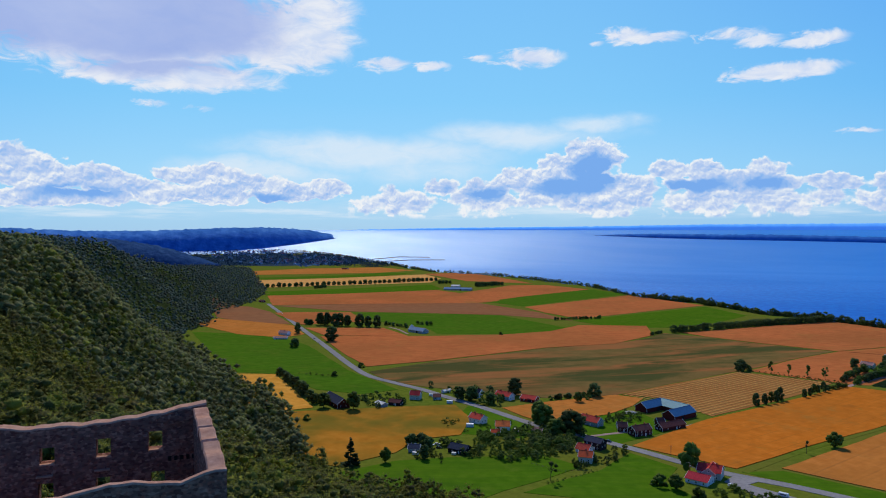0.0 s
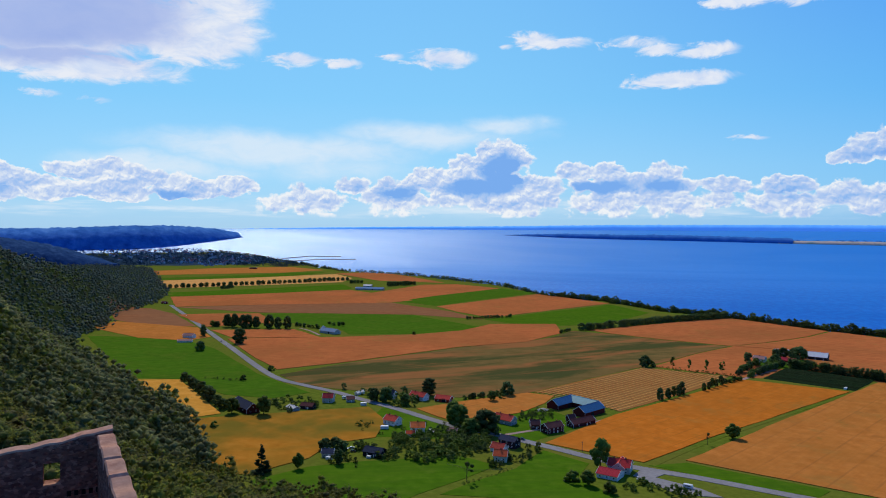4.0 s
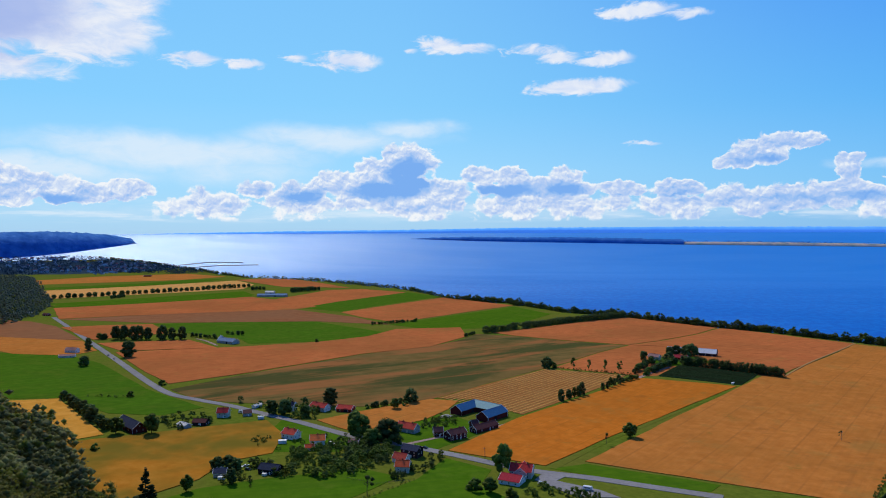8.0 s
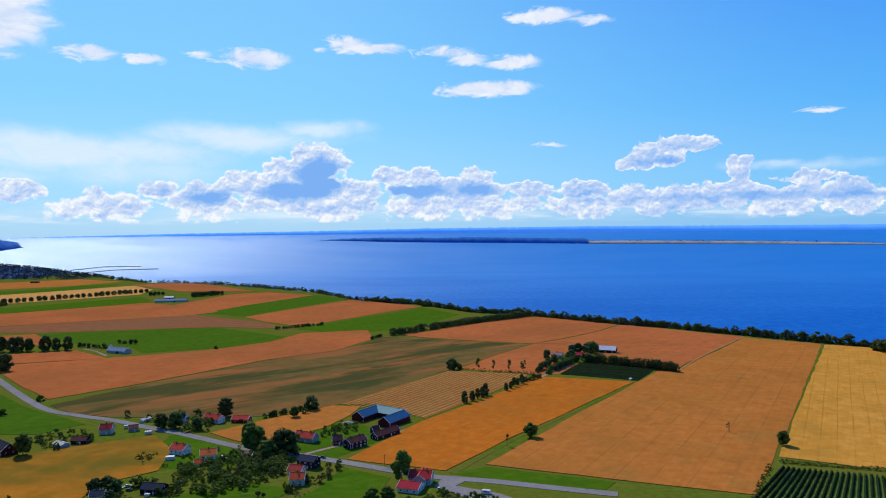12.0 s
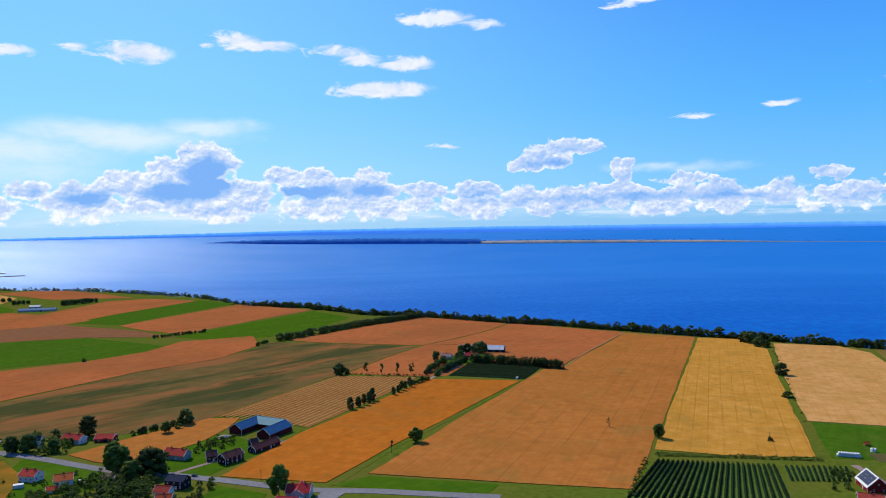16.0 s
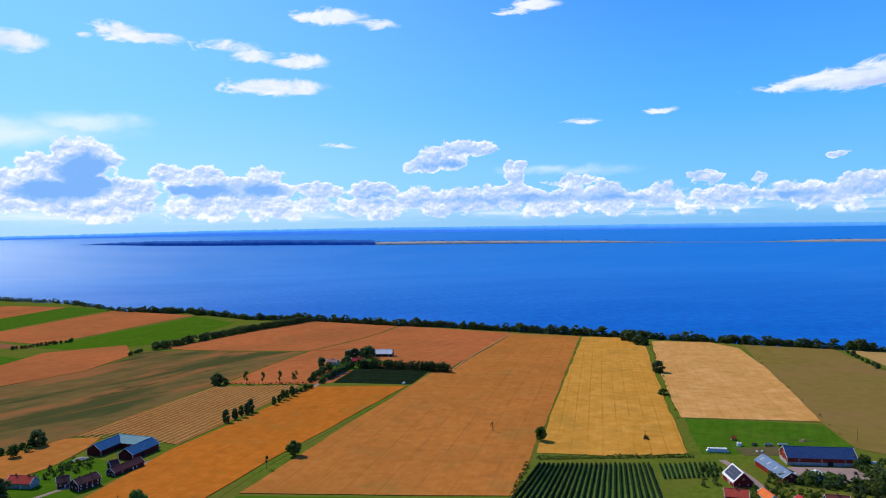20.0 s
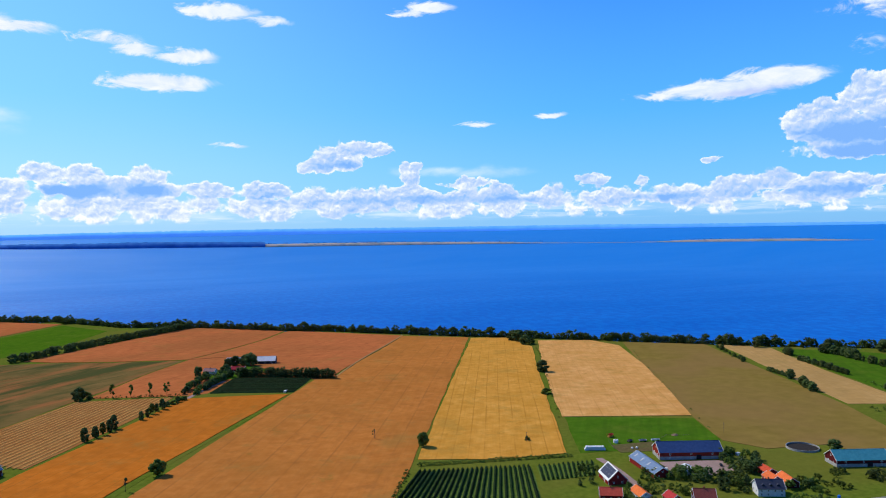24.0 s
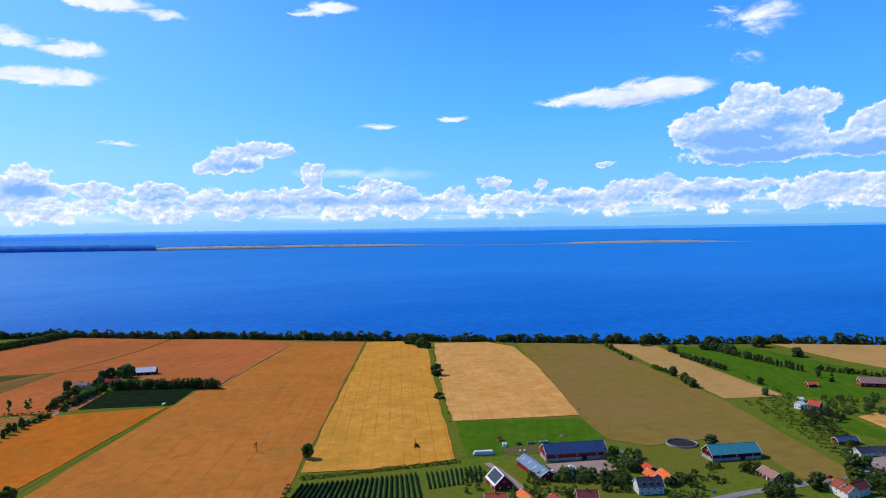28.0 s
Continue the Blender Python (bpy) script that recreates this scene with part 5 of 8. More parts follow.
def land_strip(name, profile, material, label, depth=60.0, rough=0.03, seed=1, distance=None):
    """A far ridge: rows of azimuth, foot and crest elevations (degrees), as land with a front slope and a top, its foot at the water."""
    rng = np.random.default_rng(seed)
    az = np.arange(profile[0][0], profile[-1][0] + 1e-6, 0.2)
    a0, lo, hi = (np.array([p[i] for p in profile], float) for i in range(3))
    foot, crest = np.interp(az, a0, lo), np.interp(az, a0, hi)
    crest = crest + rng.normal(0, rough, len(az)) * np.clip((crest - foot) * 4, 0, 1)
    s, c = np.sin(np.radians(az)), np.cos(np.radians(az))
    near = (rim_range(foot) if distance is None else np.full(len(az), float(distance))) - 6
    verts, eye = [], 198.0
    for back, el, drop in ((-3, foot, -14.0), (0, foot, 0.5), (depth * 0.3, (foot + crest) / 2 + rng.normal(0, rough * 0.4, len(az)), 0.0), (depth, crest, 0.0), (depth * 1.2, crest, -60.0)):
        dist = near + back
        verts.append(np.stack([CENTRE[0] + s * dist, CENTRE[1] + c * dist, eye + dist * np.tan(np.radians(el)) + drop], -1))
    verts, w = np.concatenate(verts), len(az)
    i = (np.arange(4)[:, None] * w + np.arange(w - 1)).ravel()
    ob = new(name, mesh_of(name, verts.tolist(), np.stack([i, i + 1, i + w + 1, i + w], -1).tolist(), [material], smooth_faces=True))
    return tagged(ob, label, "hills", kind="structure")


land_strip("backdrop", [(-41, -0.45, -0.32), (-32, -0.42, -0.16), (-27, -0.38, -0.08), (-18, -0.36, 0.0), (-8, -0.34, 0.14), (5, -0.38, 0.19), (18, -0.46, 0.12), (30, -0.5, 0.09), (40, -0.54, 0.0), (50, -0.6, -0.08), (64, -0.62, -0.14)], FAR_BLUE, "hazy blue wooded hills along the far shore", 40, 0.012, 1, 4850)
land_strip("headland", [(-64, -1.8, 0.02), (-60, -1.8, -0.02), (-56.5, -1.8, -0.22), (-53, -1.8, -0.28), (-49, -1.8, -0.18), (-45, -1.75, -0.02), (-43.7, -1.68, -0.03), (-41.6, -1.5, -0.06), (-39.9, -1.3, -0.2), (-38.8, -1.15, -0.3), (-37.5, -0.95, -0.6), (-37.1, -0.9, -0.88)], HEAD_BLUE, "wooded headland beyond the town, coloured dark blue for haze", 140, 0.025, 2)
land_strip("wooded_ridge", [(-64, -3.4, -0.25), (-60, -3.4, -0.35), (-56.5, -3.3, -0.6), (-53, -3.2, -0.95), (-51.0, -3.1, -1.3), (-49.4, -3.0, -1.75), (-48.2, -3.0, -2.2), (-47, -2.95, -2.6), (-46.2, -2.9, -2.9)], NEAR_BLUE, "wooded ridge above the town, coloured dim blue for haze", 220, 0.03, 3, 3350)


# ---- buildings ----
def boards(name, colours, vary=0.12):
    def extra(n, at, col):
        streak = n.noise(n.vec("MULTIPLY", at, (3.0, 3.0, 0.25)), 1.2, 4).outputs["Fac"]
        return n.mix(n.math("MULTIPLY", n.span(streak, 0.35, 0.75), 0.35), col, tuple(c * 0.6 for c in colours[0]))
    return surface(name, colours, 0.9, 0.85, 0.3, 4.0, vary=vary, extra=extra)


def tiles(name, colours, vary=0.15):
    def extra(n, at, col):
        cell = n.add("ShaderNodeTexVoronoi", {"Vector": at, "Scale": 1.6}).outputs["Color"]
        tone = n.add("ShaderNodeSeparateColor", {0: cell}).outputs[1]
        col = n.mix(n.math("MULTIPLY", tone, 0.4), col, tuple(c * 0.62 for c in colours[0]))
        moss = n.span(n.noise(at, 0.35, 4).outputs["Fac"], 0.55, 0.75)
        return n.mix(n.math("MULTIPLY", moss, 0.4), col, tuple(0.5 * c + 0.04 for c in colours[0]))
    return surface(name, colours, 2.5, 0.8, 0.7, 5.0, vary=vary, extra=extra)


def sheet(name, colours, rough=0.55):
    def extra(n, at, col):
        streak = n.noise(n.vec("MULTIPLY", at, (1.0, 1.0, 0.3)), 0.5, 4).outputs["Fac"]
        return n.mix(n.math("MULTIPLY", n.span(streak, 0.4, 0.7), 0.3), col, tuple(0.7 * c for c in colours[0]))
    return surface(name, colours, 0.6, rough, 0.15, 3.0, vary=0.06, extra=extra, spec=0.25)


WALL_RED = boards("red_boards", [(0.20, 0.022, 0.018), (0.26, 0.03, 0.024), (0.31, 0.04, 0.03)])
WALL_DARKRED = boards("dark_red_boards", [(0.085, 0.016, 0.016), (0.12, 0.022, 0.02), (0.15, 0.03, 0.026)])
WALL_BROWN = boards("brown_boards", [(0.075, 0.026, 0.024), (0.10, 0.034, 0.03), (0.13, 0.045, 0.04)])
WALL_BLACK = boards("black_boards", [(0.02, 0.018, 0.022), (0.032, 0.028, 0.033), (0.05, 0.045, 0.05)])
WALL_WHITE = boards("white_boards", [(0.66, 0.66, 0.66), (0.74, 0.74, 0.73), (0.80, 0.80, 0.79)], 0.05)
WALL_PALE = boards("pale_plaster", [(0.50, 0.50, 0.44), (0.58, 0.57, 0.50), (0.64, 0.62, 0.56)])
WALL_GREY = boards("grey_plaster", [(0.30, 0.30, 0.30), (0.38, 0.38, 0.38), (0.46, 0.46, 0.45)])
WALL_BLUE = boards("blue_boards", [(0.06, 0.16, 0.42), (0.08, 0.20, 0.48), (0.1, 0.24, 0.54)])
TILE_RED = tiles("red_tiles", [(0.48, 0.052, 0.045), (0.58, 0.072, 0.06), (0.66, 0.105, 0.085)])
TILE_ORANGE = tiles("orange_tiles", [(0.64, 0.11, 0.04), (0.74, 0.15, 0.055), (0.80, 0.19, 0.08)])
TILE_PINK = tiles("faded_tiles", [(0.36, 0.19, 0.17), (0.44, 0.24, 0.21), (0.50, 0.30, 0.26)])
TILE_BROWN = tiles("brown_tiles", [(0.12, 0.05, 0.045), (0.16, 0.07, 0.06), (0.21, 0.1, 0.085)])
TILE_DARKRED = tiles("dark_red_tiles", [(0.22, 0.05, 0.045), (0.28, 0.07, 0.06), (0.34, 0.1, 0.08)])
SLATE = tiles("slate", [(0.035, 0.042, 0.065), (0.052, 0.06, 0.09), (0.08, 0.09, 0.12)])
METAL_BLUE = sheet("blue_sheet", [(0.015, 0.10, 0.22), (0.02, 0.125, 0.26), (0.03, 0.15, 0.30)])
METAL_NAVY = sheet("navy_sheet", [(0.025, 0.055, 0.16), (0.032, 0.07, 0.19), (0.045, 0.085, 0.22)])
METAL_STEEL = sheet("steel_blue_sheet", [(0.11, 0.18, 0.30), (0.14, 0.22, 0.35), (0.17, 0.26, 0.39)])
METAL_TEAL = sheet("teal_sheet", [(0.04, 0.24, 0.30), (0.055, 0.285, 0.34), (0.08, 0.33, 0.38)])
METAL_PALE = surface("pale_blue_sheet", [(0.16, 0.23, 0.34), (0.20, 0.28, 0.40), (0.25, 0.33, 0.44)], 0.6, 0.8, 0.15, 3.0, vary=0.06)
METAL_GREY = sheet("grey_sheet", [(0.36, 0.37, 0.40), (0.44, 0.45, 0.48), (0.52, 0.53, 0.56)])
METAL_WHITE = sheet("white_sheet", [(0.6, 0.64, 0.68), (0.68, 0.72, 0.75), (0.76, 0.78, 0.8)])
ROOF_WHITE = sheet("white_roof_sheet", [(0.70, 0.70, 0.70), (0.76, 0.76, 0.76), (0.82, 0.82, 0.82)])
TRIM = surface("white_trim", [(0.68, 0.68, 0.66), (0.8, 0.8, 0.78)], 2.0, 0.6)
PANE = surface("window_glass", [(0.02, 0.025, 0.035), (0.035, 0.04, 0.055)], 0.7, 0.08, spec=0.6)
BRICK = surface("chimney_brick", [(0.22, 0.075, 0.05), (0.30, 0.11, 0.075)], 3.0, 0.9, 0.5, 6.0)
CONCRETE = surface("concrete", [(0.30, 0.29, 0.28), (0.38, 0.37, 0.36), (0.46, 0.45, 0.43)], 0.8, 0.9, 0.3, 4.0, second=(0.2, 0.4, (0.22, 0.22, 0.2)))
SOLAR = surface("solar_glass", [(0.010, 0.016, 0.055), (0.016, 0.024, 0.07)], 1.5, 0.45, spec=0.25)


def prism(length, width, wall, ridge, foot):
    """A gabled body: five-sided ends, flat sides."""
    bm = bmesh.new()
    ends = []
    for x in (-length / 2, length / 2):
        ends.append([bm.verts.new((x, y, z)) for y, z in ((-width / 2, foot), (width / 2, foot), (width / 2, wall), (0, ridge), (-width / 2, wall))])
    for i in range(5):
        j = (i + 1) % 5
        bm.faces.new((ends[0][i], ends[0][j], ends[1][j], ends[1][i]))
    bm.faces.new(ends[0][::-1])
    bm.faces.new(ends[1])
    bmesh.ops.recalc_face_normals(bm, faces=bm.faces)
    return bm


def slab(length, y0, z0, y1, z1, thick):
    """A roof slope from the eave (y0, z0) to the ridge (y1, z1)."""
    bm = bmesh.new()
    n = Vector((0, -(z1 - z0), y1 - y0)).normalized() * thick
    if n.z < 0:
        n = -n
    v = []
    for x in (-length / 2, length / 2):
        v.append([bm.verts.new((x, y, z)) for y, z in ((y0, z0), (y1, z1), (y1, z1 + thick * 1.05), (y0 + n.y, z0 + n.z))])
    for i in range(4):
        j = (i + 1) % 4
        bm.faces.new((v[0][i], v[0][j], v[1][j], v[1][i]))
    bm.faces.new(v[0][::-1])
    bm.faces.new(v[1])
    bmesh.ops.recalc_face_normals(bm, faces=bm.faces)
    return bm


def window(house, x, y, z, w, h, turn=0.0):
    """A framed window with a cross bar, proud of its wall."""
    at = Matrix.Translation((x, y, z)) @ Matrix.Rotation(turn, 4, "Z")
    bm = bmesh.new()
    f = 0.14
    for a in ((-w / 2, w / 2, -0.05, 0.06, -h / 2, -h / 2 + f), (-w / 2, w / 2, -0.05, 0.06, h / 2 - f, h / 2), (-w / 2, -w / 2 + f, -0.05, 0.06, -h / 2 + f, h / 2 - f), (w / 2 - f, w / 2, -0.05, 0.06, -h / 2 + f, h / 2 - f), (-0.04, 0.04, -0.04, 0.05, -h / 2 + f, h / 2 - f)):
        box(bm, *a)
    bmesh.ops.transform(bm, verts=bm.verts, matrix=at)
    frame_part = part("window", bm, TRIM, house, "white-framed window")
    bm = bmesh.new()
    box(bm, -w / 2 + f, w / 2 - f, -0.03, 0.03, -h / 2 + f, h / 2 - f)
    bmesh.ops.transform(bm, verts=bm.verts, matrix=at)
    part("pane", bm, PANE, frame_part, "dark glass pane")


def gable(name, a, b, ridge, width, wall, roof, walls, label, category, windows=None, chimneys=0, base=0.0, skylights=0, solar=False, dormers=0):
    """A gabled building with its ridge from a to b (plan), ridge and wall heights above the ground."""
    mid, length = ((a[0] + b[0]) / 2, (a[1] + b[1]) / 2), max(4.0, math.hypot(b[0] - a[0], b[1] - a[1]))
    turn = math.atan2(b[1] - a[1], b[0] - a[0])
    corner = [(mid[0] + math.cos(turn) * u - math.sin(turn) * v, mid[1] + math.sin(turn) * u + math.cos(turn) * v) for u in (-length / 2, length / 2) for v in (-width / 2, width / 2)]
    z = sum(gz(*c) for c in corner) / 4
    house = thing(name, pose(mid[0], mid[1], z, 0, 0, math.degrees(turn)), label, category)
    over, low = 0.45, min(gz(*c) for c in corner) - z - 0.5
    body = length - 2 * over
    part("wall", prism(body, width, wall, ridge - 0.12, low), walls, house)
    if base:
        bm = bmesh.new()
        box(bm, -body / 2 - 0.06, body / 2 + 0.06, -width / 2 - 0.06, width / 2 + 0.06, low, base)
        part("plinth", bm, CONCRETE, house, "pale masonry plinth")
    fall = (ridge - wall) / (width / 2)
    for s in (-1, 1):
        slope = part("roof", slab(length, s * (width / 2 + over), wall - over * fall, 0, ridge, 0.2), TILE_BROWN if solar and s > 0 else roof, house, "brown tiled slope" if solar and s > 0 else "")
        for e in (-1, 1):
            bm = slab(0.22, s * (width / 2 + over + 0.03), wall - over * fall - 0.12, s * 0.02, ridge - 0.1, 0.36)
            bmesh.ops.translate(bm, verts=bm.verts, vec=(e * (length / 2 + 0.06), 0, 0))
            part("barge_board", bm, TRIM if walls is not WALL_BLACK else WALL_BLACK, slope, "painted barge board")
    cap = bmesh.new()
    box(cap, -length / 2, length / 2, -0.18, 0.18, ridge + 0.12, ridge + 0.3)
    part("ridge_cap", cap, roof, house)
    count = max(1, int(length / 4.2)) if windows is None else windows
    if count:
        storeys = [wall * 0.52] if wall < 4.6 else [wall * 0.3, wall * 0.74]
        for s in (-1, 1):
            for k in range(count):
                for h in storeys:
                    window(house, (k + 0.5 - count / 2) * body / count, s * (width / 2 + 0.02), h, 1.15, 1.35)
        for e in (-1, 1):
            for v in (-1, 1):
                window(house, e * (body / 2 + 0.02), v * width * 0.22, wall * 0.5, 1.1, 1.35, math.pi / 2)
            if ridge - wall > 2.4:
                window(house, e * (body / 2 + 0.02), 0, wall + (ridge - wall) * 0.3, 1.0, 1.2, math.pi / 2)
    tall, wide = (2.1, 1.05) if category != "barn" else (3.4, 3.6)
    for s in (-1, 1):
        one = bmesh.new()
        box(one, body * 0.12 - wide / 2, body * 0.12 + wide / 2, s * width / 2 - 0.08, s * width / 2 + 0.08, low + 0.35, 0.1 + tall)
        part("door", one, WALL_BLACK if category == "barn" else TRIM, house, "dark plank doors" if category == "barn" else "white entrance door")
    # corner boards
    if walls in (WALL_RED, WALL_DARKRED, WALL_BROWN, WALL_BLUE):
        for u in (-1, 1):
            for v in (-1, 1):
                one = bmesh.new()
                box(one, u * body / 2 - 0.1, u * body / 2 + 0.1, v * width / 2 - 0.1, v * width / 2 + 0.1, max(low, base + 0.004), wall - 0.05)
                part("corner_board", one, TRIM, house, "white corner board")
    for k in range(chimneys):
        one = bmesh.new()
        x = (k + 0.5 - chimneys / 2) * length * 0.5
        box(one, x - 0.4, x + 0.4, -0.3, 0.3, ridge - 0.8, ridge + 1.2)
        box(one, x - 0.48, x + 0.48, -0.38, 0.38, ridge + 1.2, ridge + 1.35)
        part("chimney", one, BRICK, house, "brick chimney")
    slope_len = math.hypot(width / 2, ridge - wall)
    tilt = math.atan2(ridge - wall, width / 2)
    for k in range(skylights):
        for s in (-1, 1):
            one = bmesh.new()
            box(one, -0.7, 0.7, -1.6, 1.6, 0.0, 0.07)
            x = (k + 0.5 - skylights / 2) * length / skylights
            bmesh.ops.transform(one, verts=one.verts, matrix=Matrix.Translation((x, s * width / 4, (ridge + wall) / 2 + 0.26)) @ Matrix.Rotation(-s * tilt, 4, "X"))
            part("skylight", one, METAL_GREY, house, "translucent roof panel")
    if solar:
        for s in (-1,):
            for i in range(5):
                for j in range(3):
                    one = bmesh.new()
                    w, h = (length - 2.8) / 5, (slope_len - 1.6) / 3
                    box(one, -w / 2 + 0.02, w / 2 - 0.02, -h / 2 + 0.02, h / 2 - 0.02, 0.0, 0.06)
                    m = Matrix.Translation((0, s * width / 4, (ridge + wall) / 2 + 0.28)) @ Matrix.Rotation(-s * tilt, 4, "X") @ Matrix.Translation(((i - 2) * w, (j - 1) * h, 0))
                    bmesh.ops.transform(one, verts=one.verts, matrix=m)
                    part("solar_panel", one, SOLAR, house, "dark blue solar panel")
    for k in range(dormers):
        for s in (-1, 1):
            x = (k + 0.5 - dormers / 2) * length * 0.8 / dormers
            one = prism(2.0, 1.8, 0.9, 1.7, -0.6)
            bmesh.ops.transform(one, verts=one.verts, matrix=Matrix.Translation((x, s * width * 0.30, wall + 0.9)) @ Matrix.Rotation(math.pi / 2, 4, "Z"))
            dormer = part("dormer", one, roof, house, "small gabled dormer")
            one = bmesh.new()
            box(one, x - 0.55, x + 0.55, s * (width * 0.30 + 1.0) - 0.04, s * (width * 0.30 + 1.0) + 0.04, wall + 0.7, wall + 1.7)
            part("dormer_window", one, PANE, dormer, "dark dormer window")
    return house



# ---- buildings of the village by the road ----
gable("barn", (-140.5, 642.5), (-128.3, 667.2), 9, 13, 4.6, METAL_BLUE, WALL_DARKRED, "dark red barn wing with a blue sheet-metal roof", "barn", windows=0)
# same blue sheet as the wings beside it; the teal paints in reflected sky
gable("barn", (-128.6, 668.4), (-99.7, 652.5), 9.2, 13, 4.6, METAL_TEAL, WALL_DARKRED, "dark red barn wing, its blue metal roof coloured teal for reflected sky", "barn", windows=0)
gable("barn", (-99.5, 651.4), (-113.2, 624.5), 9, 13, 4.6, METAL_BLUE, WALL_DARKRED, "dark red barn with a blue sheet-metal roof beside the grain", "barn", windows=0)
gable("outbuilding", (-113.9, 585.9), (-98.9, 608.6), 6, 8, 3.2, TILE_BROWN, WALL_BROWN, "low brown wooden outbuilding with a dark tiled roof", "outbuilding", windows=2)
gable("outbuilding", (-118.9, 601.6), (-113.4, 605.6), 6.5, 7, 3.5, TILE_BROWN, WALL_BROWN, "small brown outbuilding beside the barn", "outbuilding", windows=0)
gable("house", (-129.4, 558.6), (-118.8, 572.4), 8, 9, 5, TILE_BROWN, WALL_BROWN, "brown wooden farmhouse with white corners and tiled roof", "house", chimneys=2)
gable("house", (-143.5, 569.2), (-135.7, 572.4), 7, 8, 4, TILE_BROWN, WALL_BROWN, "small brown wooden house with a dark tiled roof", "house", chimneys=1)
gable("house", (-175.5, 580.0), (-157.7, 573.5), 7.5, 9, 4, TILE_RED, WALL_GREY, "grey plastered house with a red tiled roof", "house", chimneys=2)
gable("house", (-151.7, 513.8), (-137.7, 509.9), 8, 9, 5.5, SLATE, WALL_BLACK, "tall black wooden house with a dark roof", "house")
gable("house", (-146.3, 476.0), (-136.2, 477.3), 7.5, 9, 4.5, TILE_ORANGE, WALL_PALE, "pale green house with an orange tiled roof", "house", chimneys=1)
gable("annex", (-154.1, 498.5), (-143.2, 495.7), 6, 7, 3, TILE_RED, WALL_WHITE, "white annex with a faded red roof", "annex", windows=1)
gable("house", (-69.0, 487.5), (-53.5, 486.5), 8.2, 11, 4.8, TILE_RED, WALL_PALE, "pale villa with bright red tiled roofs by the road", "house", chimneys=2)
gable("house_wing", (-60.5, 493.5), (-61.5, 478.5), 7.9, 8, 4.6, TILE_RED, WALL_PALE, "gabled villa wing with a bright red tiled roof", "house", windows=1)
gable("annex", (-73.0, 473.5), (-58.5, 470.0), 5.6, 12, 3, TILE_RED, WALL_WHITE, "low white annex with a red tiled roof", "annex", windows=3)
gable("house", (-257.2, 535.6), (-244.2, 531.8), 7.5, 9, 4.5, TILE_RED, WALL_WHITE, "white house with a red tiled roof and chimneys", "house", chimneys=2)
gable("house", (-229.8, 521.9), (-218.6, 526.5), 7, 10, 4, TILE_ORANGE, WALL_WHITE, "white house with an orange tiled roof", "house", chimneys=1)
gable("garage", (-226.6, 505.6), (-219.9, 508.9), 4.2, 6, 2.6, TILE_ORANGE, WALL_WHITE, "low garage with an orange tiled roof", "garage", windows=0)
gable("pavilion", (-200.4, 528.6), (-191.8, 529.2), 4.2, 7, 2.6, TILE_PINK, WALL_PALE, "garden pavilion with a faded pinkish roof", "pavilion", windows=0)
gable("barn", (-250.5, 632.1), (-234.7, 631.5), 5.6, 10, 3, TILE_RED, WALL_RED, "red wooden barn with a red roof by the field", "barn", windows=2)
gable("house", (-275.6, 631.3), (-258.1, 626.1), 7, 9, 4, TILE_RED, WALL_WHITE, "white house with a red tiled roof among trees", "house", chimneys=2)
gable("house", (-294.4, 621.5), (-287.8, 620.8), 8, 7, 5.5, SLATE, WALL_WHITE, "tall white house with a grey roof", "house", chimneys=1)
gable("house", (-344.8, 581.8), (-334.6, 584.5), 8, 9, 4.8, TILE_RED, WALL_PALE, "pale pinkish house with a red tiled roof", "house", chimneys=1)
gable("house", (-325.6, 591.2), (-318.4, 595.4), 5, 8, 3, TILE_BROWN, WALL_GREY, "grey house with a dark roof by the road", "house", windows=2)
gable("greenhouse", (-330.2, 619.4), (-327.7, 630.0), 3.2, 4, 2.2, WALL_WHITE, WALL_WHITE, "long white greenhouse by the road", "greenhouse", windows=0)
gable("barn", (-404.7, 533.8), (-375.5, 516.3), 9, 12, 4.5, SLATE, WALL_DARKRED, "dark red barn with a dark slate roof among trees", "barn", windows=2)
gable("shed", (-357.4, 544.3), (-346.6, 539.3), 4, 7, 2.6, METAL_GREY, WALL_GREY, "small shed with a shiny pale metal roof", "shed", windows=0)
gable("shed", (-349.7, 552.4), (-337.0, 553.7), 5, 8, 3, TILE_BROWN, WALL_BLACK, "dark wooden shed with a brown roof", "shed", windows=1)
gable("shed", (-260.0, 435.5), (-251.9, 438.9), 5, 8, 3, SLATE, WALL_GREY, "grey shed with a slate-grey roof", "shed", windows=2)
gable("house", (-234.0, 451.7), (-218.8, 450.5), 6, 9, 3.4, SLATE, WALL_BLACK, "black wooden house with a dark grey roof", "house", windows=2)
gable("house", (-751.6, 864.9), (-732.6, 864.6), 7, 8, 4.5, TILE_PINK, WALL_WHITE, "white house with a pink roof on the meadow", "house", chimneys=1)
gable("annex", (-726.5, 822.0), (-708.6, 832.3), 4, 8, 2.6, TILE_PINK, WALL_WHITE, "low white annex with a pink roof", "annex", windows=2)
gable("barn", (-600.5, 1016.2), (-566.7, 1005.0), 8, 14, 4, METAL_PALE, WALL_GREY, "grey farm building with a pale blue roof", "barn", windows=3)
gable("barn", (-611.8, 1036.5), (-603.3, 1028.1), 8, 8, 4, METAL_PALE, WALL_GREY, "small farm building with a pale blue roof", "barn", windows=0)
gable("barn", (-981.2, 1853.9), (-899.5, 1872.3), 8, 20, 4.5, METAL_PALE, WALL_GREY, "long grey farm hall with a pale roof", "barn", windows=4)
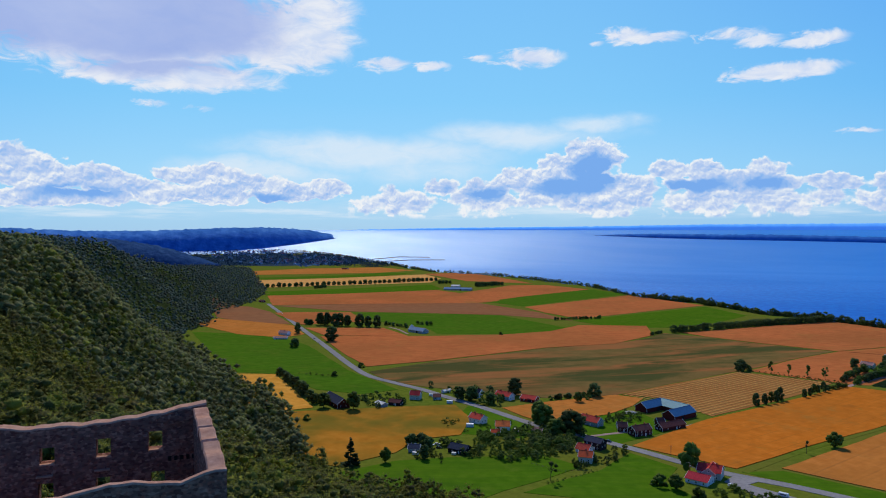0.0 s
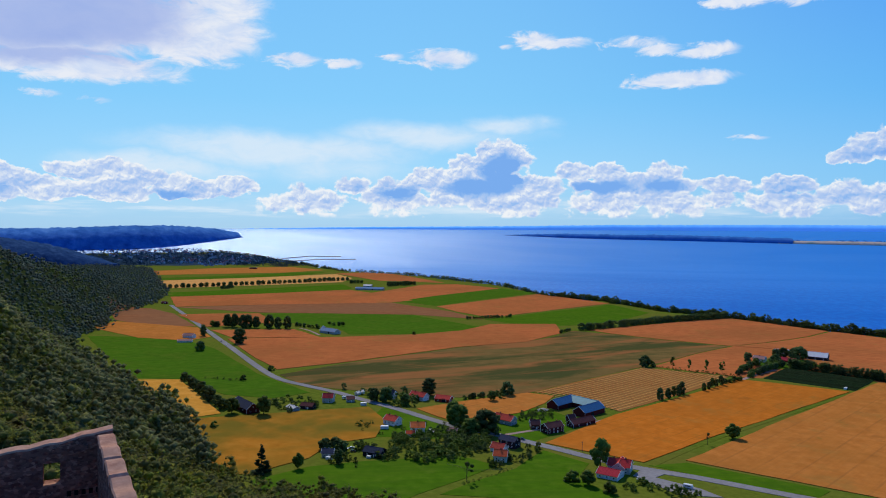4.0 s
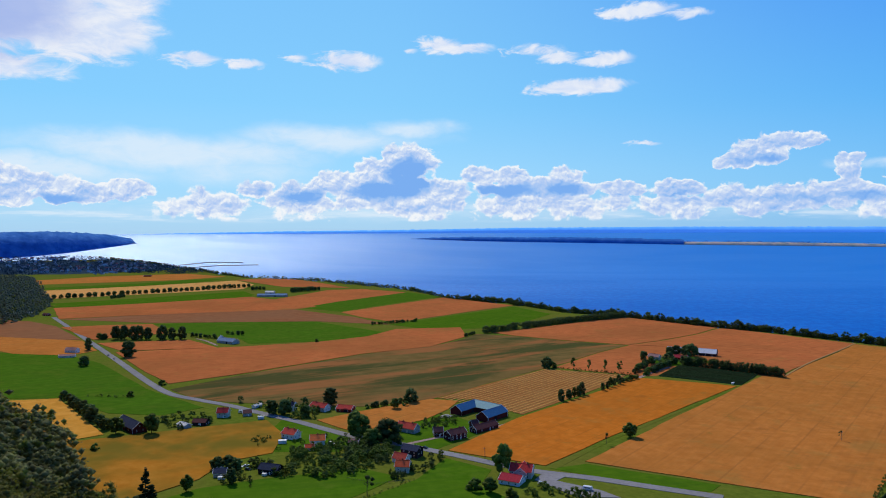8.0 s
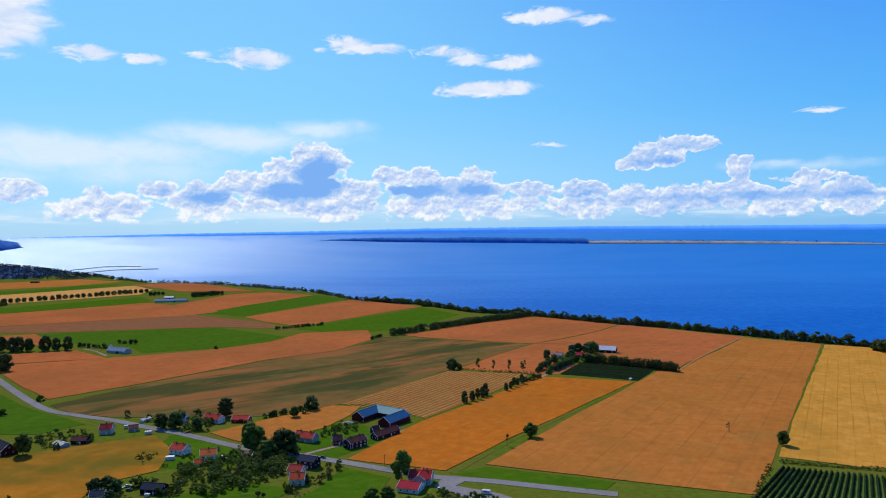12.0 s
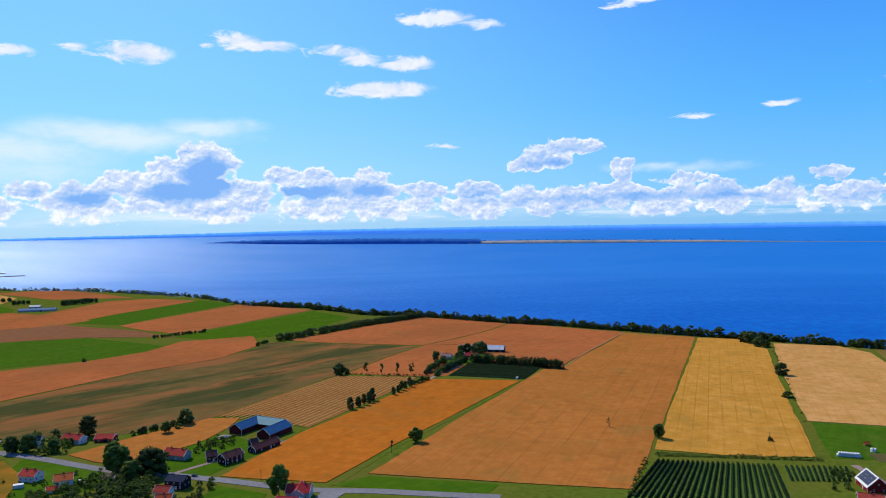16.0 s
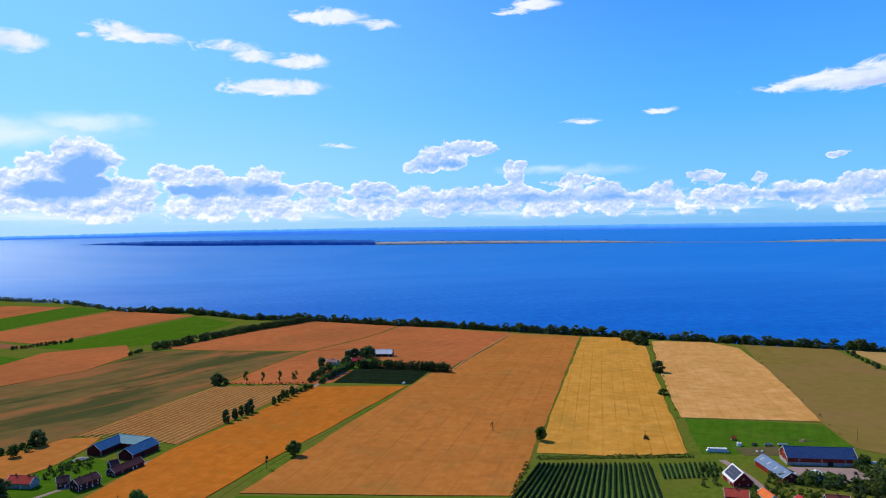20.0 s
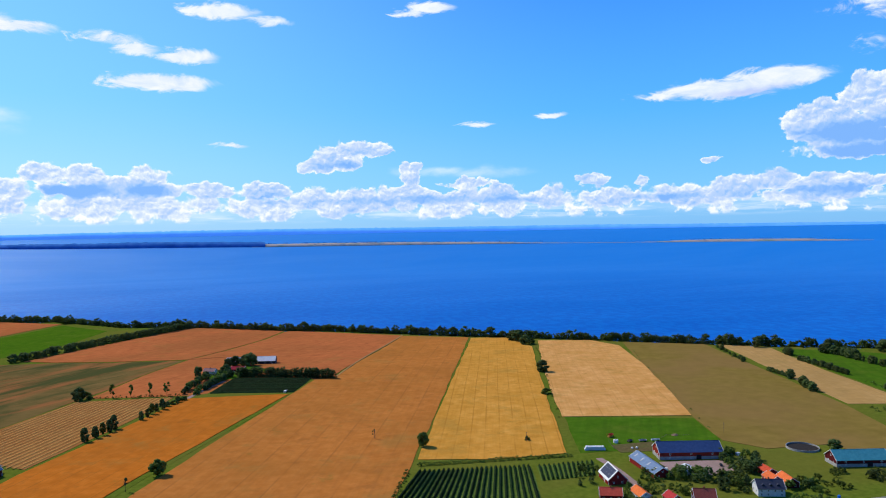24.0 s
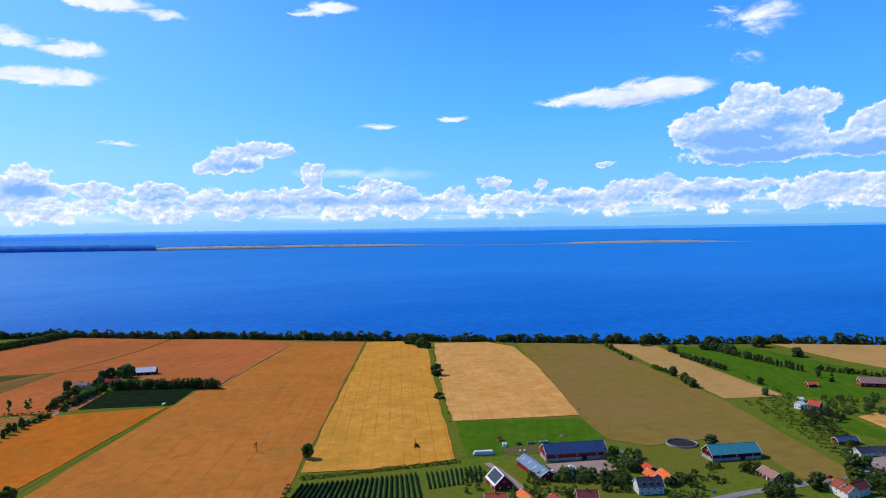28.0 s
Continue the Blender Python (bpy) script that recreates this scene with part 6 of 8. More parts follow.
gable("barn", (-1000.9, 1939.4), (-974.6, 1945.2), 9, 14, 5, METAL_GREY, WALL_GREY, "grey farm hall with a pale roof", "barn", windows=0)
gable("barn", (108.5, 1032.0), (135.5, 1024.0), 9.5, 13, 4.6, ROOF_WHITE, WALL_BLACK, "dark barn with a white metal roof by the grain", "barn", windows=3)
gable("barn", (74.0, 1052.0), (93.0, 1047.0), 8, 11, 4, METAL_GREY, WALL_GREY, "grey farm shed with a pale roof", "barn", windows=0)
gable("house", (45.5, 977.0), (58.5, 970.0), 7.5, 8, 4.6, TILE_PINK, WALL_WHITE, "white farmhouse with a pinkish tiled roof", "house", chimneys=1)
gable("house", (77.0, 980.0), (93.0, 973.0), 6.5, 8, 3.6, TILE_RED, WALL_RED, "small red farm cottage with a red roof", "house", windows=2)
gable("house", (-1241.9, 1303.3), (-1224.2, 1300.2), 4, 9, 2.6, METAL_GREY, WALL_WHITE, "white roadside building with a pale roof", "house", windows=2)
gable("house", (-1173.4, 1281.2), (-1157.7, 1278.1), 5.5, 8, 3, TILE_BROWN, WALL_RED, "red roadside house with a brown roof", "house", windows=2)
gable("barn", (-1884.2, 2584.6), (-1853.6, 2590.2), 7, 12, 4, TILE_BROWN, WALL_RED, "red barn far across the fields", "barn", windows=0)
# ---- buildings of the farm village ----
gable("barn", (355.8, 508.0), (399.9, 492.9), 11, 17, 5.6, METAL_NAVY, WALL_RED, "long red barn with a dark blue sheet-metal roof", "barn", windows=3, base=2.6)
gable("barn", (337.7, 504.5), (331.8, 466.2), 7.2, 12, 3.6, METAL_STEEL, WALL_RED, "red barn with a steel-blue metal roof", "barn", windows=1, skylights=4)
gable("house", (301.1, 484.5), (297.2, 466.0), 9.5, 13, 3.4, ROOF_WHITE, WALL_RED, "house with solar panels on a white-edged roof", "house", windows=1, solar=True)
gable("house", (272.8, 449.6), (285.4, 443.2), 7, 9, 3.8, TILE_RED, WALL_RED, "red cottage with a faded red tiled roof", "house", chimneys=1)
gable("house", (298.5, 448.5), (296.7, 434.6), 5.5, 8, 3, TILE_ORANGE, WALL_WHITE, "cottage with a bright orange tiled roof", "house", windows=2)
gable("house", (310.3, 431.6), (309.6, 421.9), 6, 8, 3.4, TILE_RED, WALL_RED, "small red cottage with a red roof", "house", chimneys=1)
gable("house", (321.9, 423.8), (333.8, 417.8), 8, 9, 4.2, TILE_DARKRED, WALL_DARKRED, "dark red wooden house with a gabled red roof", "house", chimneys=1)
gable("outbuilding", (401.6, 451.9), (399.5, 441.4), 5, 8, 3, TILE_ORANGE, WALL_RED, "red outbuilding with an orange tiled roof", "outbuilding", windows=0)
gable("house", (392.3, 437.9), (389.1, 426.2), 6, 8, 3.4, TILE_ORANGE, WALL_RED, "red house with an orange tiled roof", "house", windows=2)
gable("house", (398.4, 432.3), (394.0, 418.7), 6.5, 9, 3.6, TILE_ORANGE, WALL_DARKRED, "dark red house with a bright orange roof", "house", windows=2)
gable("house", (365.6, 420.6), (381.1, 413.8), 9, 11, 5, SLATE, WALL_WHITE, "white villa with a slate-blue roof and dormers", "house", chimneys=1, dormers=3)
gable("garden_house", (355.6, 474.5), (352.4, 462.1), 4.5, 8, 2.8, METAL_WHITE, WALL_WHITE, "garden house with a white roof", "shed", windows=0)
gable("shed", (356.5, 465.7), (361.1, 458.7), 4, 7, 2.6, METAL_TEAL, WALL_WHITE, "low shed with a teal metal roof", "shed", windows=0)
gable("barn", (455.3, 446.7), (491.3, 434.5), 10, 15, 5, METAL_TEAL, WALL_DARKRED, "dark red barn with a teal metal roof", "barn", windows=3, base=2.4)
gable("house", (460.5, 403.3), (455.7, 387.0), 6, 9, 3, TILE_PINK, WALL_BROWN, "brown cottage with a weathered pinkish tiled roof", "house", chimneys=1)
gable("house", (471.4, 359.5), (464.9, 343.0), 8.5, 8, 5, TILE_DARKRED, WALL_WHITE, "white two-storey house with brown-red tiled roofs", "house", chimneys=1)
gable("house", (464.7, 348.5), (483.6, 349.1), 8.3, 8, 5, TILE_DARKRED, WALL_WHITE, "white house wing with a brown-red tiled roof", "house", windows=2)
gable("shed", (565.1, 424.1), (580.1, 416.6), 5, 9, 3, METAL_NAVY, WALL_RED, "red and white shed with a dark blue roof", "shed", windows=2)
gable("house", (549.7, 398.1), (564.2, 394.1), 5.5, 10, 3, SLATE, WALL_WHITE, "white villa with a grey roof", "house", windows=3)
gable("house", (563.5, 394.5), (572.7, 387.1), 5.5, 10, 3, SLATE, WALL_WHITE, "white villa wing with a grey roof", "house", windows=3)
gable("house", (639.0, 511.5), (645.0, 510.3), 7, 8, 5, METAL_WHITE, WALL_WHITE, "tall white house with a flat pale roof", "house", windows=1)
gable("house", (648.0, 505.6), (650.5, 495.6), 8.5, 9, 5, TILE_RED, WALL_BLUE, "blue wooden house with a bright red roof", "house", chimneys=1)
gable("shed", (668.2, 531.6), (671.6, 529.3), 4, 6, 2.6, METAL_WHITE, WALL_WHITE, "small white shed beside the orchard", "shed", windows=0)
gable("barn", (734.5, 571.7), (742.8, 566.0), 5, 9, 3, TILE_RED, WALL_RED, "small red field barn with a red roof", "barn", windows=0)
gable("barn", (780.9, 545.4), (800.1, 528.3), 9.5, 14, 4.5, TILE_PINK, WALL_RED, "red barn with white gable and pinkish roof", "barn", windows=3)
# ---- single trees ----
tree(-198.2, 546.7, 18.9, "broadleaf", "on the plain")
tree(-264.3, 648.6, 18.0, "column", "behind a red-roofed house", wide=1.7)
tree(-80.5, 896.0, 14.0, "dark_broadleaf", "at a field corner", wide=1.0)
tree(-73.5, 899.0, 9.0, "bush", "at a field corner")
tree(11.8, 604.2, 11.7, "broadleaf", "on the plain")
tree(-6.7, 576.4, 9.4, "bare", "on the plain", wide=0.8)
tree(-74.4, 488.8, 20.0, "broadleaf", "beside the villa", wide=0.66)
tree(-86.7, 451.2, 8.0, "bush", "at a field edge", wide=1.1)
tree(-76.3, 449.6, 9.5, "broadleaf", "on the plain")
tree(-62.0, 441.0, 7.4, "bush", "at a field edge")
tree(-172.4, 540.0, 19.0, "dark_broadleaf", "beside the road", wide=1.25)
tree(-196.8, 559.7, 8.0, "dark_broadleaf", "beside the road", wide=1.1)
tree(-207.6, 564.6, 17.5, "broadleaf", "beside the road", wide=0.85)
tree(-290.7, 604.6, 14.0, "dark_broadleaf", "in a roadside garden", wide=0.95)
tree(-302.5, 602.5, 13.0, "dark_broadleaf", "in a roadside garden", wide=0.9)
tree(-269.9, 602.8, 10.5, "dark_broadleaf", "in a roadside garden", wide=0.95)
tree(-180.5, 528.3, 13.6, "broadleaf", "on the plain", wide=1.1)
tree(-275.4, 386.1, 19.6, "spruce", "on the plain", wide=1.3)
tree(-259.5, 404.4, 10.5, "broadleaf", "at the edge of the meadow", wide=0.7)
tree(-265.3, 449.2, 8.6, "dark_broadleaf", "on the plain", wide=1.2)
tree(-257.9, 451.2, 9.4, "dark_broadleaf", "on the plain", wide=1.2)
tree(-251.8, 450.2, 8.0, "dark_broadleaf", "on the plain", wide=1.1)
tree(-240.5, 424.6, 10.4, "column", "on the plain", wide=1.4)
tree(-365.3, 516.7, 16.4, "broadleaf", "on the plain", wide=0.9)
tree(-392.9, 509.4, 13.5, "broadleaf", "on the plain")
tree(-641.2, 852.3, 22.1, "dark_broadleaf", "on the plain", wide=0.9)
tree(-736.6, 890.2, 18.4, "column", "on the plain", wide=1.3)
tree(-647.8, 775.1, 12.9, "dark_broadleaf", "on the plain")
tree(-479.1, 693.7, 6.7, "bush", "at a field edge")
tree(-472.4, 632.6, 6.3, "bush", "at a field edge")
tree(-376.3, 466.0, 5.8, "bush", "at a field edge")
tree(-456.2, 1056.8, 5.5, "bush", "at a field edge")
tree(-148.6, 424.8, 12.7, "bare", "on the plain")
tree(205.3, 598.6, 11.6, "broadleaf", "on the plain", wide=0.9)
tree(437.2, 849.5, 14.7, "dark_broadleaf", "on the plain", wide=1.1)
tree(381.9, 731.7, 7.6, "bush", "at a field edge", wide=1.2)
tree(524.6, 1108.0, 19.0, "dark_broadleaf", "by the shore", wide=1.1)
tree(519.7, 1072.2, 15.0, "dark_broadleaf", "by the shore", wide=1.2)
tree(527.7, 1070.8, 11.0, "bush", "at a field edge", wide=1.2)
tree(520.1, 1121.5, 16.0, "dark_broadleaf", "on the plain", wide=1.1)
tree(288.5, 583.5, 4.0, "bush", "at a field edge")
tree(175.2, 635.3, 8.1, "bare", "on the plain", wide=0.6)
tree(-194.1, 684.0, 13.5, "dark_broadleaf", "at a field edge", wide=1.05)
tree(-201.0, 652.7, 9.6, "broadleaf", "on the plain")
tree(-195.0, 666.2, 4.9, "bush", "at a field edge", wide=1.1)
tree(484.7, 469.8, 8.7, "dark_broadleaf", "on the plain", wide=1.2)
tree(664.2, 565.8, 7.6, "dark_broadleaf", "on the plain", wide=1.1)
tree(778.4, 573.5, 11.8, "spruce", "on the plain", wide=1.2)
tree(789.2, 597.0, 9.0, "column", "on the plain", wide=1.3)
tree(891.0, 700.0, 13.0, "dark_broadleaf", "on the plain", wide=1.2)
tree(898.0, 704.0, 9.5, "bush", "at a field edge", wide=1.2)
tree(922.0, 786.0, 17.0, "dark_broadleaf", "on the plain", wide=1.2)
tree(804.3, 890.9, 12.4, "dark_broadleaf", "on the plain", wide=1.3)
tree(511.8, 374.5, 12.7, "dark_broadleaf", "on the plain", wide=0.9)
tree(465.1, 366.9, 10.9, "dark_broadleaf", "on the plain", wide=1.1)
tree(527.5, 376.1, 9.3, "broadleaf", "on the plain")
tree(492.7, 360.1, 10.4, "broadleaf", "on the plain")
tree(640.0, 483.4, 8.1, "dark_broadleaf", "on the plain", wide=1.2)
# ---- rows, hedges and thickets ----
tree_row((-534.7, 610.2), (-402.1, 512.4), 9, 9, 13, ['dark_broadleaf'], "between meadow and wheat", "row beside the meadow")
tree_row((-518.0, 623.0), (-473.9, 629.4), 6, 2.5, 4, ["bush"], "across the meadow", "low hedge")
tree_row((-805.7, 992.0), (-790.3, 996.4), 3, 9, 11, ['broadleaf', 'dark_broadleaf'], "by the orange field", "row by the orange field")
tree(-777.5, 1000.1, 22.2, "dark_broadleaf", "in a tall field row", wide=0.72)
tree(-764.7, 1003.8, 23.1, "dark_broadleaf", "in a tall field row", wide=0.72)
tree(-751.0, 1007.7, 22.0, "dark_broadleaf", "in a tall field row", wide=0.72)
tree(-742.4, 1010.2, 22.9, "dark_broadleaf", "in a tall field row", wide=0.72)
tree(-728.6, 1014.1, 19.8, "dark_broadleaf", "in a tall field row", wide=0.72)
tree(-707.1, 1020.2, 23.7, "dark_broadleaf", "in a tall field row", wide=0.72)
tree(-691.6, 1024.7, 19.7, "dark_broadleaf", "in a tall field row", wide=0.72)
tree(-677.0, 1028.9, 21.5, "dark_broadleaf", "in a tall field row", wide=0.72)
tree_row((-685.8, 1063.0), (-628.7, 1049.8), 6, 6, 9, ['broadleaf', 'dark_broadleaf', 'bush'], "by the pale-roofed farm", "farm trees")
tree_row((-643.3, 1106.0), (-606.5, 1100.8), 4, 6, 9, ['broadleaf', 'dark_broadleaf', 'bush'], "behind the pale-roofed farm", "farm trees")
tree_row((-1505.1, 1609.7), (-1176.6, 2178.8), 36, 11, 15, ['dark_broadleaf'], "in an avenue", "avenue", wide=1.15)
tree_row((-1337.5, 1691.7), (-1334.0, 1749.9), 5, 9, 11, ['dark_broadleaf'], "beside the avenue", "avenue clump")
tree_row((-51.7, 716.2), (-29.0, 760.0), 5, 9, 13, ['broadleaf', 'dark_broadleaf'], "along the farm track", "row along the track", wide=0.56)
tree_row((-13.5, 774.7), (6.0, 816.0), 5, 8, 12, ['broadleaf', 'dark_broadleaf'], "along the farm track", "row along the track", wide=0.56)
tree_row((8.0, 819.0), (27.0, 845.0), 6, 4, 6.5, ['broadleaf', 'dark_broadleaf', 'bush'], "along the farm track", "row along the track")
tree(-47.8, 890.0, 15.0, "slim", "in a row beside the grain", wide=0.9)
tree(-29.2, 882.5, 14.0, "slim", "in a row beside the grain", wide=0.9)
tree(-10.4, 878.0, 15.0, "slim", "in a row beside the grain", wide=0.9)
tree(7.0, 871.0, 17.5, "slim", "in a row beside the grain", wide=0.9)
tree_row((-73.0, 898.0), (25.0, 862.0), 26, 1.6, 3.6, ["bush"], "beside the grain", "low hedge")
tree_row((22.0, 868.0), (48.0, 948.0), 10, 6, 10, ['broadleaf', 'dark_broadleaf'], "on the way to the farm", "farm trees")
tree_row((44.0, 880.0), (74.0, 945.0), 13, 5, 9, ['broadleaf', 'dark_broadleaf'], "beside the farmhouse", "farm trees")
tree(102.0, 1016.0, 17.0, "dark_broadleaf", "beside the farm barn", wide=1.0)
tree(95.0, 1022.0, 14.0, "dark_broadleaf", "beside the farm barn")
tree(83.0, 1030.0, 13.0, "dark_broadleaf", "beside the farm shed")
tree(74.0, 1024.0, 11.0, "dark_broadleaf", "beside the farm shed")
tree(38.0, 968.0, 12.0, "dark_broadleaf", "beside the farmhouse")
tree(70.0, 968.0, 12.0, "dark_broadleaf", "beside the farmhouse")
tree_row((84.0, 936.0), (190.0, 889.0), 58, 8, 13, ['spruce', 'dark_broadleaf', 'dark_broadleaf'], "sheltering the farm", "windbreak", belt=True)
tree_row((33.1, 862.0), (48.0, 900.0), 5, 4, 7, ['broadleaf', 'dark_broadleaf', 'bush'], "beside the vegetable field", "farm trees")
tree_row((-452.0, 1305.9), (-379.9, 1385.0), 16, 4, 7, ['broadleaf', 'dark_broadleaf', 'bush'], "on a stony hump in the fields", "field clump")
tree_row((-243.1, 1175.9), (-232.5, 1223.6), 5, 4, 7, ['broadleaf', 'dark_broadleaf', 'bush'], "round a field hut", "field clump")
tree_row((-216.6, 1239.6), (-91.6, 1431.6), 40, 10, 14, ['dark_broadleaf'], "running to the shore", "shore belt", belt=True, jitter=4, wide=1.2)
tree_row((-91.6, 1431.6), (24.3, 1562.0), 36, 10, 14, ['dark_broadleaf'], "running to the shore", "shore belt", belt=True, jitter=4, wide=1.2)
tree_row((-947.7, 1999.2), (-895.4, 2095.9), 10, 12, 16, ['dark_broadleaf'], "beside the far farm", "far farm trees")
tree_row((-1107.7, 2051.5), (-1074.3, 2081.1), 4, 10, 13, ['dark_broadleaf'], "beside the far farm", "far farm trees")
tree_row((-228.0, 645.0), (-198.0, 681.0), 9, 3, 6, ['broadleaf', 'dark_broadleaf', 'bush'], "beside a grain field", "hedge row")
thicket([(-240.5, 497.2), (-221.0, 514.5), (-193.2, 537.9), (-168.0, 531.5), (-157.1, 497.3), (-168.0, 468.2), (-183.4, 446.2), (-209.8, 451.2)], 130, 3.6, 7.6, ['broadleaf', 'broadleaf', 'dark_broadleaf', 'bush'], "in the thicket amid the village", "village thicket")
thicket([(-205.6, 521.7), (-175.3, 554.5), (-155.4, 534.8), (-158.4, 501.2), (-185.9, 494.0)], 36, 4.5, 8.0, ['broadleaf', 'dark_broadleaf'], "in the thicket amid the village", "village thicket")
thicket([(-163.1, 614.4), (-143.6, 640.7), (-130.5, 608.6), (-146.6, 589.0), (-167.0, 574.4), (-162.0, 600.5)], 24, 2.4, 5.28, ['broadleaf', 'dark_broadleaf', 'bush'], "in the garden by the barn", "garden trees")
thicket([(-360.6, 638.7), (-280.8, 652.4), (-250.8, 601.9), (-263.5, 588.0), (-311.6, 607.9)], 24, 4, 9.68, ['broadleaf', 'dark_broadleaf', 'bush'], "in the roadside gardens", "roadside gardens")
thicket([(-397.4, 562.9), (-384.5, 577.2), (-344.8, 577.0), (-331.1, 550.0), (-354.4, 525.0)], 21, 3.2, 7.04, ['broadleaf', 'dark_broadleaf', 'bush'], "in the garden by the dark sheds", "garden trees")
thicket([(-272.0, 504.3), (-279.3, 535.9), (-250.6, 517.9), (-242.5, 496.6)], 10, 2.4, 4.4, ["bush"], "in the garden of the white house", "garden trees")
thicket([(-259.4, 432.4), (-240.1, 445.8), (-221.8, 419.5), (-242.3, 414.2)], 12, 2, 5.28, ['broadleaf', 'dark_broadleaf', 'bush'], "round the grey shed", "yard trees")
thicket([(-248.0, 460.2), (-246.6, 474.0), (-212.4, 456.7), (-210.1, 439.3)], 12, 4, 7.92, ['broadleaf', 'dark_broadleaf', 'bush'], "beside the black house", "yard trees")
thicket([(-153.1, 472.1), (-140.5, 457.3), (-123.0, 486.2), (-114.9, 512.5), (-129.1, 518.8), (-132.2, 490.3)], 18, 3.2, 6.16, ['broadleaf', 'dark_broadleaf', 'bush'], "in the garden by the road", "garden trees")
thicket([(-58.6, 469.3), (-37.0, 470.5), (-27.1, 452.0), (-54.2, 447.1)], 12, 2.4, 5.28, ['broadleaf', 'dark_broadleaf', 'bush'], "beside the villa by the road", "villa trees")
thicket([(-31.1, 461.3), (-10.4, 460.4), (-10.2, 448.5), (-30.1, 445.3)], 7, 4, 7.04, ['broadleaf', 'dark_broadleaf', 'bush'], "by the forecourt", "forecourt trees")
thicket([(408.7, 495.9), (420.5, 478.5), (396.3, 448.9), (379.3, 455.1), (388.2, 483.9)], 24, 4.8, 8.8, ['broadleaf', 'dark_broadleaf'], "beside the farmyard", "farmyard trees")
thicket([(326.9, 486.8), (350.0, 472.9), (341.4, 455.1), (319.4, 462.0)], 13, 3.2, 6.16, ['broadleaf', 'dark_broadleaf', 'bush'], "in a village garden", "village gardens")
thicket([(342.3, 472.0), (363.1, 464.9), (357.1, 445.6), (338.1, 450.7)], 12, 4.8, 8.8, ['broadleaf', 'dark_broadleaf'], "in a village garden", "village gardens")
thicket([(364.3, 454.5), (384.2, 449.3), (360.1, 419.3), (342.2, 421.9)], 15, 4.8, 8.8, ['broadleaf', 'dark_broadleaf'], "in a village garden", "village gardens")
thicket([(396.8, 428.2), (418.2, 421.9), (399.1, 390.1), (371.8, 395.3)], 18, 3.2, 7.04, ['broadleaf', 'dark_broadleaf', 'bush'], "behind the orange-roofed houses", "village gardens")
thicket([(289.2, 506.9), (308.0, 509.9), (285.6, 469.8), (266.8, 469.2)], 12, 3.2, 6.16, ['broadleaf', 'dark_broadleaf', 'bush'], "by the berry rows", "village gardens")
thicket([(302.5, 469.6), (317.6, 476.0), (328.7, 450.1), (308.4, 439.7), (292.0, 449.5)], 15, 2.4, 5.28, ['broadleaf', 'dark_broadleaf', 'bush'], "in a village garden", "village gardens")
thicket([(457.3, 418.9), (476.7, 418.8), (455.5, 399.3), (441.7, 401.1)], 12, 3.2, 6.16, ['broadleaf', 'dark_broadleaf'], "by the brown cottage", "cottage trees")
thicket([(440.1, 386.8), (467.4, 379.1), (435.3, 363.0), (417.2, 368.3)], 15, 4, 7.92, ['broadleaf', 'dark_broadleaf'], "by the village road", "roadside trees")
thicket([(471.1, 396.5), (469.1, 384.5), (457.1, 381.5), (458.5, 390.9)], 6, 4, 7.04, ['broadleaf', 'dark_broadleaf'], "by the brown cottage", "cottage trees")
thicket([(553.6, 406.2), (539.7, 390.8), (499.2, 366.2), (510.4, 379.5)], 12, 4, 7.92, ['dark_broadleaf'], "by the white house", "roadside trees")
thicket([(517.3, 368.5), (527.4, 362.4), (486.9, 337.7), (477.6, 343.2)], 15, 4, 7.92, ['broadleaf', 'dark_broadleaf'], "by the white house", "roadside trees")
thicket([(623.3, 494.2), (662.3, 494.5), (636.9, 461.5), (608.5, 457.3), (598.2, 470.4)], 24, 4, 7.92, ['dark_broadleaf'], "by the blue house", "blue house trees")
thicket([(593.3, 466.9), (600.4, 451.7), (603.6, 439.4), (566.9, 406.3), (563.5, 417.2)], 27, 3.2, 6.16, ['broadleaf', 'dark_broadleaf', 'bush'], "beside the orchard", "orchard edge")
thicket([(709.2, 535.9), (717.4, 515.0), (758.6, 503.0), (681.9, 456.4), (655.1, 473.6), (664.1, 501.3)], 51, 3.2, 7.04, ['broadleaf', 'dark_broadleaf', 'bush'], "on rough ground behind the houses", "rough ground")
tree_row((684.0, 748.0), (672.0, 704.0), 10, 4, 6.5, ['dark_broadleaf', 'bush'], "between two stubble fields", "stubble hedge")
tree(668.0, 694.0, 11.0, "dark_broadleaf", "between two stubble fields")
tree_row((655.0, 668.0), (634.0, 628.0), 7, 7, 10, ['dark_broadleaf'], "between two stubble fields", "stubble hedge")
tree_row((759.0, 924.3), (696.2, 794.1), 7, 4, 8, ['broadleaf', 'dark_broadleaf', 'bush'], "between two stubble fields", "stubble hedge")
tree_row((798.0, 834.0), (786.0, 812.0), 3, 9, 12, ['dark_broadleaf'], "between stubble and meadow", "meadow hedge")
tree_row((771.8, 785.2), (741.0, 682.0), 13, 6, 9, ['dark_broadleaf'], "between stubble and meadow", "meadow hedge")
tree_row((728.6, 651.3), (682.0, 552.0), 16, 2, 4, ["bush"], "between stubble and meadow", "meadow hedge")
tree_row((844.7, 819.5), (849.9, 764.5), 7, 11, 15, ['dark_broadleaf'], "along the shore meadow", "shore meadow trees")
tree(706.0, 606.0, 8.0, "dark_broadleaf", "between stubble and meadow")
tree_row((848.0, 806.0), (803.0, 624.0), 26, 8, 10.5, ['column', 'column', 'dark_broadleaf'], "planted on the meadow", "meadow row")
